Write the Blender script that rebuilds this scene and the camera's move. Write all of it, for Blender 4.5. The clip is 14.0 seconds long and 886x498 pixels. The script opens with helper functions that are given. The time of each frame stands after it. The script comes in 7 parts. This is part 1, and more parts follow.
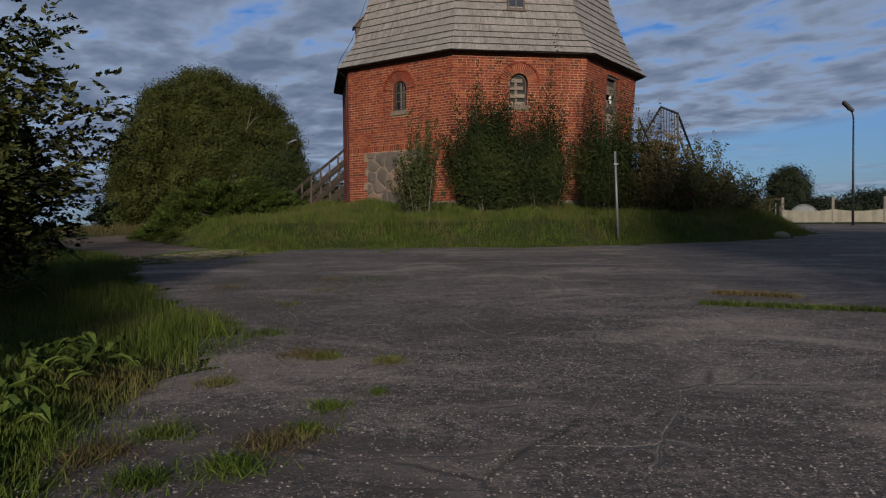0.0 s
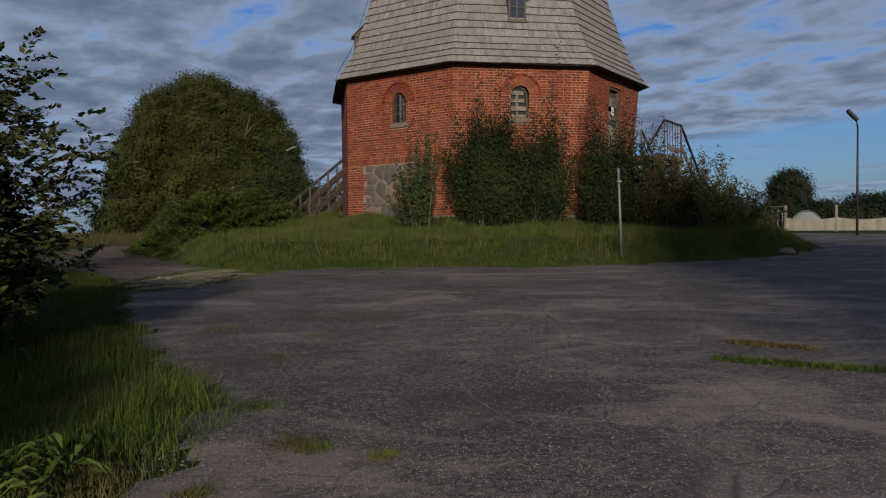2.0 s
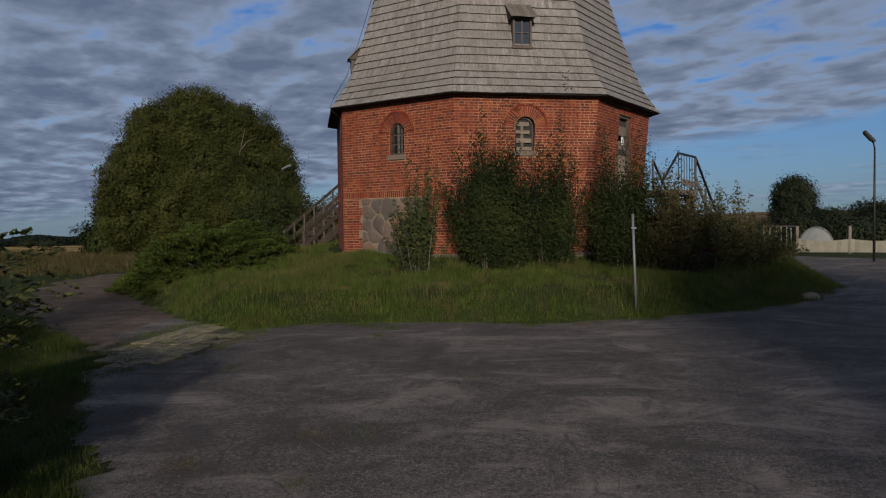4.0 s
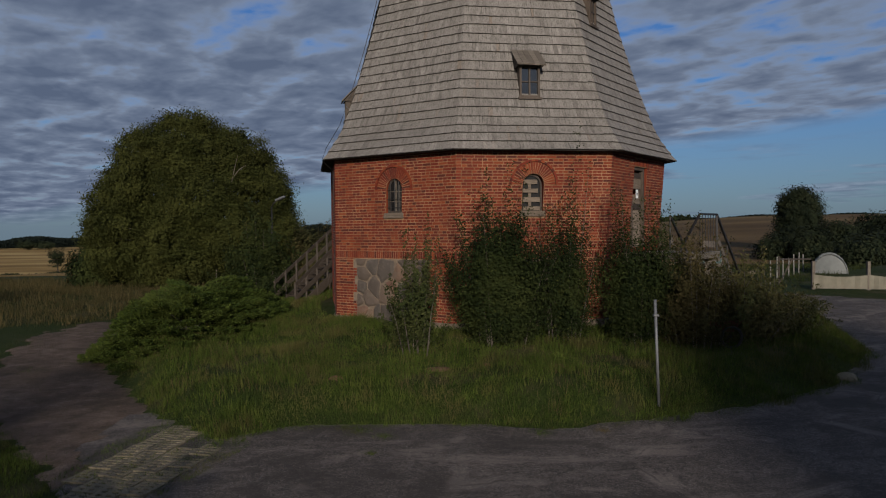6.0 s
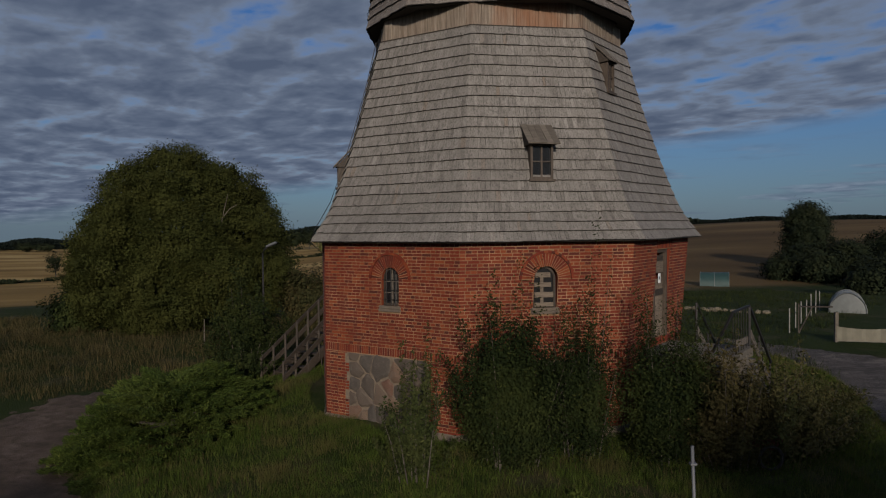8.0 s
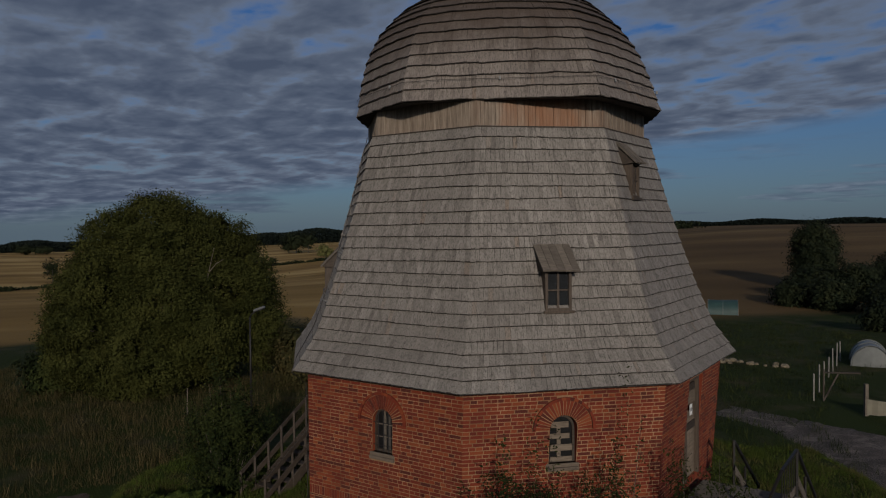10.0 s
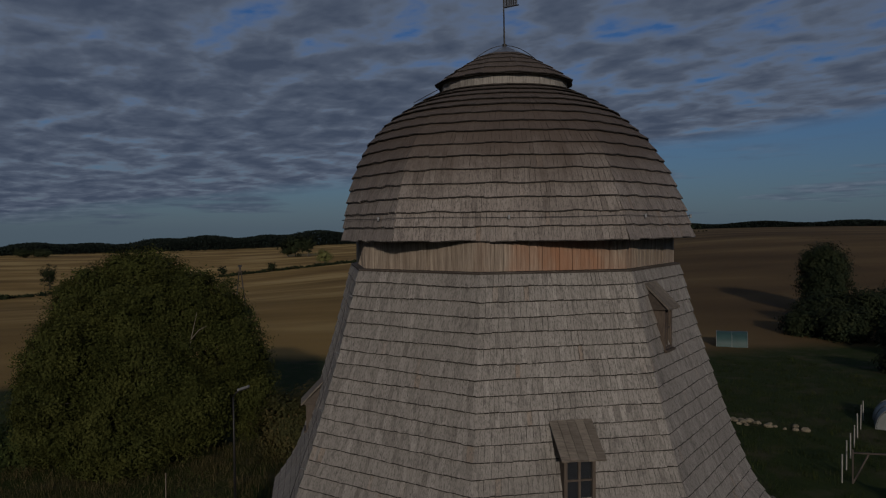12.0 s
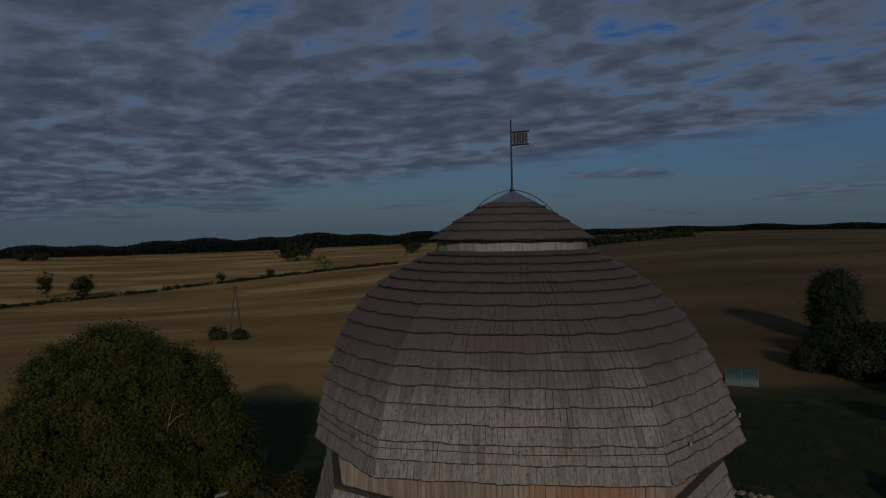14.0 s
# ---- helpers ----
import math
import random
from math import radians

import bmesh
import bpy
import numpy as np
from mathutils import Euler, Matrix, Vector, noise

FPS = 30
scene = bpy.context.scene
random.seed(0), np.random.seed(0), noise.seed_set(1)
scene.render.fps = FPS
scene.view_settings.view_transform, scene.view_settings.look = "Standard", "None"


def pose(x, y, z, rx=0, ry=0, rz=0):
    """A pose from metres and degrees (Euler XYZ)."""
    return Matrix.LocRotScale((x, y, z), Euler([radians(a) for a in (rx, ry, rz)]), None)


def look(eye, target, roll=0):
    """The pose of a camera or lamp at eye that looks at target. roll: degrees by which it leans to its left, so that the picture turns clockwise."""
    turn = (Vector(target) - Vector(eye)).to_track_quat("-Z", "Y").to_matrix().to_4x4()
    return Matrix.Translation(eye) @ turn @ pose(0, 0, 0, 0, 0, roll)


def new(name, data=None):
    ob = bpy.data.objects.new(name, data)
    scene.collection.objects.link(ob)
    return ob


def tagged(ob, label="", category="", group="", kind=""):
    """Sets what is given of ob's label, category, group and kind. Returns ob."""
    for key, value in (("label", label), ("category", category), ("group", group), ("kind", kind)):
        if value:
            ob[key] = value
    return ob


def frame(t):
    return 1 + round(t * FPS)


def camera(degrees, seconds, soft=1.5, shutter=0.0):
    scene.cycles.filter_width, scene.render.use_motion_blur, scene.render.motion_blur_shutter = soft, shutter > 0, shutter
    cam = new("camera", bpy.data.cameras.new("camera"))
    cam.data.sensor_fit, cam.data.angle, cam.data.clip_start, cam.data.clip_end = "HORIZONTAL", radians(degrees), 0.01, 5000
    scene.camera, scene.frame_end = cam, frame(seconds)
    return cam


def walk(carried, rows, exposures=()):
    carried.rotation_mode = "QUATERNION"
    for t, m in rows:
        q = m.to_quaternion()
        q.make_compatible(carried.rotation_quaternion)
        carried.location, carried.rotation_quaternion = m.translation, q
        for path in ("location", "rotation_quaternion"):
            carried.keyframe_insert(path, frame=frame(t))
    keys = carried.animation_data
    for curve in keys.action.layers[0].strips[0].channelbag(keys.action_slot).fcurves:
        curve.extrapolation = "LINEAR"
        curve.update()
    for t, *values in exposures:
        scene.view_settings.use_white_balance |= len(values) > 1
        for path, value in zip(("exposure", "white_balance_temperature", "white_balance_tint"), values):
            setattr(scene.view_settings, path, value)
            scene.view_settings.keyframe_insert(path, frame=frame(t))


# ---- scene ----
from mathutils.geometry import tessellate_polygon

# ---- camera: a drone that rises in front of an old windmill and closes in ----
cam = camera(61.68, 14.0, soft=1.15)
PITCH, ROLL = -1.70, -0.64
PATH = [
    (0.0, -1.494, -26.693, 0.954),
    (0.5, -1.493, -26.694, 1.046),
    (1.0, -1.497, -26.688, 1.100),
    (1.5, -1.495, -26.556, 1.211),
    (2.0, -1.489, -26.348, 1.378),
    (2.5, -1.494, -26.080, 1.586),
    (5.0, -1.494, -24.299, 3.220),
    (5.5, -1.494, -23.868, 3.659),
    (6.0, -1.496, -23.443, 4.119),
    (6.5, -1.491, -22.956, 4.638),
    (7.0, -1.499, -22.452, 5.162),
    (7.5, -1.497, -21.904, 5.734),
    (8.0, -1.512, -21.376, 6.331),
    (8.2, -1.510, -21.164, 6.585),
    (10.3, -1.485, -18.569, 9.461),
    (10.5, -1.478, -18.321, 9.720),
    (11.0, -1.469, -17.666, 10.451),
    (11.5, -1.457, -17.028, 11.205),
    (12.0, -1.429, -16.410, 11.969),
    (12.5, -1.395, -15.759, 12.787),
    (13.0, -1.361, -15.042, 13.586),
    (13.5, -1.349, -14.373, 14.419),
    (14.0, -1.310, -13.651, 15.272),
]
EXPOSURES = [(0.0, 0.45, 6020, 10), (5.0, 0.21, 6030, 10), (8.0, -0.23, 6040, 10), (11.0, -0.76, 6020, 10), (12.5, -0.98, 5950, 10), (14.0, -1.17, 5850, 10)]
walk(cam, [(t, pose(x, y, z, 90 + PITCH) @ pose(0, 0, 0, 0, 0, ROLL)) for t, x, y, z in PATH], EXPOSURES)

# ---- world and sun ----
SUN_AZ, SUN_EL = 273.0, 15.5      # degrees: direction towards the sun, counted from +x
sun_dir = Vector((math.cos(radians(SUN_AZ)) * math.cos(radians(SUN_EL)), math.sin(radians(SUN_AZ)) * math.cos(radians(SUN_EL)), math.sin(radians(SUN_EL))))
sun_data = bpy.data.lights.new("sun", "SUN")
sun_data.energy, sun_data.angle, sun_data.color = 3.2, radians(1.5), (1.0, 0.845, 0.67)
sun = new("sun", sun_data)
sun.matrix_world = look((0, 0, 60), Vector((0, 0, 60)) - sun_dir)


class Nodes:
    """Short-hand for building a node tree."""

    def __init__(self, tree):
        self.t = tree
        tree.nodes.clear()

    def add(self, kind, **inputs):
        n = self.t.nodes.new(kind)
        for key, val in inputs.items():
            key = key.replace("_", " ")
            if hasattr(val, "is_output"):
                self.t.links.new(val, n.inputs[key])
            else:
                n.inputs[key].default_value = val
        return n

    def link(self, a, b):
        self.t.links.new(a, b)

    def math(self, op, a, b=0.0, c=0.0, clamp=False):
        n = self.t.nodes.new("ShaderNodeMath")
        n.operation, n.use_clamp = op, clamp
        for i, v in enumerate((a, b, c)):
            if hasattr(v, "is_output"):
                self.t.links.new(v, n.inputs[i])
            else:
                n.inputs[i].default_value = v
        return n.outputs[0]

    def mix(self, fac, a, b, mode="MIX"):
        n = self.t.nodes.new("ShaderNodeMix")
        n.data_type, n.blend_type = "RGBA", mode
        for i, v in ((0, fac), (6, a), (7, b)):
            if hasattr(v, "is_output"):
                self.t.links.new(v, n.inputs[i])
            else:
                n.inputs[i].default_value = v if i == 0 else (*v, 1.0)
        return n.outputs[2]

    def ramp(self, fac, stops):
        n = self.t.nodes.new("ShaderNodeValToRGB")
        el = n.color_ramp.elements
        while len(el) < len(stops):
            el.new(0.5)
        for e, (p, c) in zip(el, stops):
            e.position, e.color = p, (*c, 1.0) if isinstance(c, tuple) else (c, c, c, 1.0)
        self.t.links.new(fac, n.inputs[0])
        return n.outputs[0]

    def noise(self, vec, scale, detail=4.0, rough=0.55, distort=0.0):
        n = self.t.nodes.new("ShaderNodeTexNoise")
        n.inputs["Scale"].default_value, n.inputs["Detail"].default_value = scale, detail
        n.inputs["Roughness"].default_value, n.inputs["Distortion"].default_value = rough, distort
        self.t.links.new(vec, n.inputs["Vector"])
        return n.outputs["Fac"]

    def voronoi(self, vec, scale, feature="F1", out="Distance"):
        n = self.t.nodes.new("ShaderNodeTexVoronoi")
        n.feature = feature
        n.inputs["Scale"].default_value = scale
        self.t.links.new(vec, n.inputs["Vector"])
        return n.outputs[out]

    def scaled(self, vec, s):
        n = self.t.nodes.new("ShaderNodeMapping")
        n.inputs["Scale"].default_value = s
        self.t.links.new(vec, n.inputs["Vector"])
        return n.outputs[0]


def make_world():
    world = bpy.data.worlds.new("sky")
    scene.world = world
    world.use_nodes = True
    n = Nodes(world.node_tree)
    sky = n.t.nodes.new("ShaderNodeTexSky")
    sky.sky_type, sky.sun_disc = "NISHITA", False
    sky.sun_elevation, sky.sun_rotation = radians(SUN_EL), radians(90 - SUN_AZ)
    sky.air_density, sky.dust_density, sky.ozone_density = 1.0, 0.6, 2.0
    way = n.t.nodes.new("ShaderNodeTexCoord").outputs["Generated"]
    sep = n.t.nodes.new("ShaderNodeSeparateXYZ")
    n.link(way, sep.inputs[0])
    x, y, z = sep.outputs
    high = n.math("MAXIMUM", z, 0.0)
    level = n.math("SQRT", n.math("SUBTRACT", 1.0, n.math("MULTIPLY", z, z)))
    tall = n.math("DIVIDE", high, n.math("MAXIMUM", level, 0.05))
    # cloud deck: a plane seen in perspective, its rolls running away to the far left
    deep = n.math("ADD", tall, 0.10)
    flat = n.t.nodes.new("ShaderNodeCombineXYZ")
    n.link(n.math("DIVIDE", n.math("DIVIDE", x, n.math("MAXIMUM", level, 0.05)), deep), flat.inputs[0])
    n.link(n.math("DIVIDE", n.math("DIVIDE", y, n.math("MAXIMUM", level, 0.05)), deep), flat.inputs[1])
    turned = n.t.nodes.new("ShaderNodeMapping")
    turned.vector_type = "TEXTURE"
    turned.inputs["Location"].default_value = (1.7, 0.4, 0.0)
    turned.inputs["Rotation"].default_value = (0, 0, radians(127))
    turned.inputs["Scale"].default_value = (1.15, 0.95, 1.0)
    n.link(flat.outputs[0], turned.inputs[0])
    plane = turned.outputs[0]
    broad = n.noise(plane, 0.42, 3.0, 0.5)
    cells = n.noise(plane, 4.0, 3.0, 0.50, 0.25)
    fine = n.noise(plane, 10.0, 4.0, 0.62, 0.3)
    puffs = n.math("ADD", n.math("MULTIPLY", cells, 0.80), n.math("MULTIPLY", fine, 0.20))
    # the deck is thicker to the left and ends in a straight slanting edge above the skyline
    side = n.math("DIVIDE", x, n.math("MAXIMUM", n.math("ABSOLUTE", y), 0.25))
    side = n.math("MINIMUM", n.math("MAXIMUM", side, -1.2), 1.2)
    lay = n.math("SUBTRACT", n.math("MULTIPLY", n.math("SUBTRACT", broad, 0.5), 0.45), n.math("MULTIPLY", side, 0.095))
    thick = n.math("ADD", n.math("ADD", puffs, lay), 0.022)
    edge = n.math("ADD", n.math("ADD", 0.072, n.math("MULTIPLY", side, 0.100)), n.math("MULTIPLY", n.math("SUBTRACT", n.noise(plane, 0.8, 4.0), 0.5), 0.030))
    over = n.ramp(n.math("ADD", n.math("MULTIPLY", n.math("SUBTRACT", tall, edge), 22.0), 0.5), [(0.30, 0.0), (0.75, 1.0)])
    # the deck closes up towards its far edge, where it is seen end on
    thick = n.math("ADD", thick, n.math("MULTIPLY", n.ramp(n.math("SUBTRACT", tall, edge), [(0.0, 1.0), (0.13, 0.0)]), 0.06))
    mask = n.math("MULTIPLY", n.ramp(thick, [(0.345, 0.0), (0.475, 0.80), (0.54, 1.0)]), over)
    # stray flat clouds in the clear band
    band = n.t.nodes.new("ShaderNodeMapping")
    band.inputs["Location"].default_value = (0.35, 0.0, 0.2)
    band.inputs["Scale"].default_value = (3.0, 3.0, 34.0)
    n.link(way, band.inputs[0])
    stray = n.ramp(n.noise(band.outputs[0], 1.9, 4.0, 0.5), [(0.53, 0.0), (0.66, 0.75)])
    low = n.ramp(z, [(0.0, 0.0), (0.012, 0.9), (0.07, 1.0), (0.11, 0.0)])
    mask = n.math("MAXIMUM", mask, n.math("MULTIPLY", stray, low))
    # thin cloud is bright, thick cloud is grey
    shade = n.ramp(n.math("ADD", puffs, n.math("MULTIPLY", n.math("SUBTRACT", thick, puffs), 0.85)), [(0.36, (4.75, 5.35, 6.4)), (0.475, (3.50, 4.08, 5.15)), (0.57, (2.45, 2.95, 3.98)), (0.70, (1.65, 2.08, 3.02))])
    clear = n.mix(1.0, sky.outputs[0], (0.50, 0.74, 1.16), "MULTIPLY")
    clear = n.mix(n.ramp(z, [(0.0, 0.6), (0.20, 0.0)]), clear, (2.5, 3.25, 4.1))
    colour = n.mix(mask, clear, shade)
    # the bright haze round the low sun
    toward = n.t.nodes.new("ShaderNodeVectorMath")
    toward.operation = "DOT_PRODUCT"
    toward.inputs[1].default_value = sun_dir
    n.link(way, toward.inputs[0])
    near = n.math("MAXIMUM", toward.outputs["Value"], 0.0)
    halo = n.math("ADD", n.math("MULTIPLY", n.math("POWER", near, 70.0), 55.0), n.math("MULTIPLY", n.math("POWER", near, 14.0), 2.5))
    tint = n.t.nodes.new("ShaderNodeCombineXYZ")
    for i, f in enumerate((1.0, 0.92, 0.80)):
        n.link(n.math("MULTIPLY", halo, f), tint.inputs[i])
    n_add = n.t.nodes.new("ShaderNodeVectorMath")
    n_add.operation = "ADD"
    n.link(colour, n_add.inputs[0])
    n.link(tint.outputs[0], n_add.inputs[1])
    colour = n_add.outputs[0]
    back = n.add("ShaderNodeBackground", Color=colour, Strength=0.057)
    out = n.t.nodes.new("ShaderNodeOutputWorld")
    n.link(back.outputs[0], out.inputs[0])


make_world()

# ---- materials ----


def material(name, build, rough=0.8, metal=0.0, bump=0.0, spec=0.4):
    """build(n, pos) gives a colour socket and, if it likes, a height socket; pos is the place in metres."""
    m = bpy.data.materials.new(name)
    m.use_nodes = True
    n = Nodes(m.node_tree)
    pos = n.t.nodes.new("ShaderNodeTexCoord").outputs["Object"]
    made = build(n, pos)
    colour, height, *more = made if isinstance(made, tuple) else (made, None)
    b = n.t.nodes.new("ShaderNodeBsdfPrincipled")
    if hasattr(colour, "is_output"):
        n.link(colour, b.inputs["Base Color"])
    else:
        b.inputs["Base Color"].default_value = (*colour, 1)
    b.inputs["Roughness"].default_value, b.inputs["Metallic"].default_value = rough, metal
    b.inputs["Specular IOR Level"].default_value = spec
    if height is not None and bump:
        bp = n.t.nodes.new("ShaderNodeBump")
        bp.inputs["Strength"].default_value, bp.inputs["Distance"].default_value = 1.0, bump
        n.link(height, bp.inputs["Height"])
        n.link(bp.outputs[0], b.inputs["Normal"])
    out = n.t.nodes.new("ShaderNodeOutputMaterial")
    n.link(b.outputs[0], out.inputs[0])
    return m


def piece_random(n):
    """One number for each piece, whether it is an object or an island of a joined mesh."""
    a = n.t.nodes.new("ShaderNodeObjectInfo").outputs["Random"]
    b = n.t.nodes.new("ShaderNodeNewGeometry").outputs["Random Per Island"]
    return n.math("FRACT", n.math("ADD", a, b))


def lerp3(a, b, t):
    return [x + (y - x) * t for x, y in zip(a, b)]


def shingle_colour(dark, mid, light, warm, peak_dim=None):
    def build(n, pos):
        r = piece_random(n)
        grain = n.noise(n.scaled(pos, (46, 46, 2.0)), 1.0, 5.0, 0.7)
        streak = n.noise(n.scaled(pos, (13, 13, 0.8)), 1.0, 4.0, 0.65)
        stain = n.noise(pos, 0.55, 4.0, 0.6)
        knots = n.noise(n.scaled(pos, (16, 16, 9)), 1.0, 2.0, 0.5)
        base = n.ramp(r, [(0.0, tuple(lerp3(dark, mid, 0.35))), (0.12, tuple(lerp3(dark, mid, 0.8))), (0.4, mid), (0.85, tuple(lerp3(mid, light, 0.12))), (0.97, tuple(lerp3(mid, light, 0.40))), (1.0, warm)])
        base = n.mix(n.ramp(grain, [(0.38, 0.60), (0.52, 0.0)]), base, tuple(c * 0.42 for c in dark))
        base = n.mix(n.ramp(grain, [(0.58, 0.0), (0.75, 0.35)]), base, light)
        base = n.mix(n.ramp(streak, [(0.52, 0.0), (0.68, 0.60)]), base, tuple(c * 0.55 for c in dark))
        base = n.mix(n.ramp(stain, [(0.48, 0.0), (0.72, 0.40)]), base, tuple(c * 0.85 for c in dark))
        base = n.mix(n.ramp(knots, [(0.70, 0.0), (0.76, 0.70)]), base, tuple(c * 0.40 for c in dark))
        if peak_dim:
            # flatter boards near the peak go brown, their weaker light put into the colour
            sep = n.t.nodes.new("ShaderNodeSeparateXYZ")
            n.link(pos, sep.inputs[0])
            dimming = n.math("ADD", n.math("MULTIPLY", n.math("SUBTRACT", sep.outputs[2], peak_dim), 0.55), n.math("MULTIPLY", n.noise(n.scaled(pos, (1.5, 1.5, 0.5)), 1.0, 4.0, 0.6), 0.9))
            base = n.mix(n.ramp(dimming, [(0.28, 0.0), (0.85, 0.85)]), base, (0.062, 0.044, 0.033))
        return base, grain
    return build


def brick_colour(n, pos):
    r = piece_random(n)
    base = n.ramp(r, [(0.0, (0.062, 0.012, 0.007)), (0.10, (0.090, 0.0125, 0.0055)), (0.35, (0.122, 0.0155, 0.0055)), (0.6, (0.145, 0.020, 0.006)), (0.85, (0.172, 0.031, 0.0085)), (0.97, (0.205, 0.048, 0.013)), (1.0, (0.15, 0.035, 0.013))])
    spots = n.noise(pos, 28.0, 4.0, 0.7)
    stain = n.noise(n.scaled(pos, (1.0, 1.0, 0.55)), 0.8, 4.0, 0.6)
    base = n.mix(n.ramp(spots, [(0.56, 0.0), (0.78, 0.45)]), base, (0.075, 0.022, 0.014))
    base = n.mix(n.ramp(stain, [(0.52, 0.0), (0.76, 0.35)]), base, (0.10, 0.036, 0.022))
    return base, spots


def mortar_colour(n, pos):
    a = n.noise(pos, 1.4, 4.0)
    b = n.noise(pos, 40.0, 3.0)
    c = n.ramp(a, [(0.35, (0.17, 0.090, 0.044)), (0.65, (0.34, 0.212, 0.120))])
    return n.mix(n.ramp(b, [(0.4, 0.0), (0.7, 0.5)]), c, (0.13, 0.070, 0.036)), b


def stone_colour(n, pos):
    r = piece_random(n)
    base = n.ramp(r, [(0.0, (0.040, 0.036, 0.032)), (0.3, (0.125, 0.093, 0.070)), (0.6, (0.065, 0.057, 0.050)), (0.85, (0.165, 0.110, 0.073)), (1.0, (0.14, 0.068, 0.046))])
    g = n.noise(pos, 45.0, 4.0, 0.7)
    l = n.noise(pos, 6.0, 4.0, 0.6)
    base = n.mix(n.ramp(g, [(0.45, 0.0), (0.7, 0.5)]), base, (0.060, 0.053, 0.048))
    return n.mix(n.ramp(l, [(0.52, 0.0), (0.7, 0.4)]), base, (0.16, 0.135, 0.105)), g


def wood_colour(a, b, scale=(3, 30, 30)):
    def build(n, pos):
        g = n.noise(n.scaled(pos, scale), 1.0, 5.0, 0.65)
        s = n.noise(pos, 1.7, 3.0)
        r = piece_random(n)
        c = n.mix(n.ramp(g, [(0.3, 0.0), (0.7, 1.0)]), a, b)
        c = n.mix(n.math("MULTIPLY", r, 0.45), c, tuple(v * 0.5 for v in a))
        return n.mix(n.ramp(s, [(0.5, 0.0), (0.75, 0.45)]), c, tuple(v * 0.55 for v in a)), g
    return build


def belt_colour(n, pos):
    """Upright boards, grey at the sides, stained rusty orange on the weather side."""
    sep = n.t.nodes.new("ShaderNodeSeparateXYZ")
    n.link(pos, sep.inputs[0])
    g = n.noise(n.scaled(pos, (34, 34, 2)), 1.0, 5.0, 0.65)
    r = piece_random(n)
    c = n.mix(n.ramp(g, [(0.3, 0.0), (0.7, 1.0)]), (0.125, 0.098, 0.076), (0.35, 0.29, 0.225))
    c = n.mix(n.math("MULTIPLY", r, 0.5), c, (0.11, 0.078, 0.056))
    off = n.math("ABSOLUTE", n.math("SUBTRACT", sep.outputs[0], 0.75))
    rust = n.math("SUBTRACT", n.math("ADD", 0.35, n.noise(n.scaled(pos, (2.2, 2.2, 0.8)), 1.0, 3.0)), n.math("MULTIPLY", off, 0.30))
    c = n.mix(n.ramp(rust, [(0.42, 0.0), (0.85, 0.70)]), c, (0.23, 0.095, 0.040))
    return c, g


def plain(c, amount=0.25, scale=12.0):
    def build(n, pos):
        g = n.noise(pos, scale, 4.0, 0.6)
        return n.mix(n.ramp(g, [(0.35, amount), (0.7, 0.0)]), c, tuple(v * 0.5 for v in c)), g
    return build


def leaf_colour(dark, mid, light):
    def build(n, pos):
        r = piece_random(n)
        big = n.noise(pos, 0.7, 3.0)
        c = n.ramp(r, [(0.0, dark), (0.5, mid), (0.88, mid), (1.0, light)])
        return n.mix(n.ramp(big, [(0.42, 0.0), (0.66, 0.6)]), c, light), None
    return build


def grass_colour(dark, mid, light, straw):
    """Blades that differ one by one, in tufts of fresher and drier green."""
    def build(n, pos):
        r = piece_random(n)
        c = n.ramp(r, [(0.0, dark), (0.5, mid), (0.85, mid), (1.0, light)])
        tuft = n.noise(pos, 3.4, 3.0, 0.6)
        c = n.mix(n.ramp(tuft, [(0.36, 0.65), (0.50, 0.0)]), c, dark)
        c = n.mix(n.ramp(tuft, [(0.54, 0.0), (0.68, 0.55)]), c, light)
        dry = n.noise(pos, 0.9, 4.0, 0.6)
        return n.mix(n.ramp(dry, [(0.52, 0.0), (0.64, 0.65)]), c, straw), None
    return build


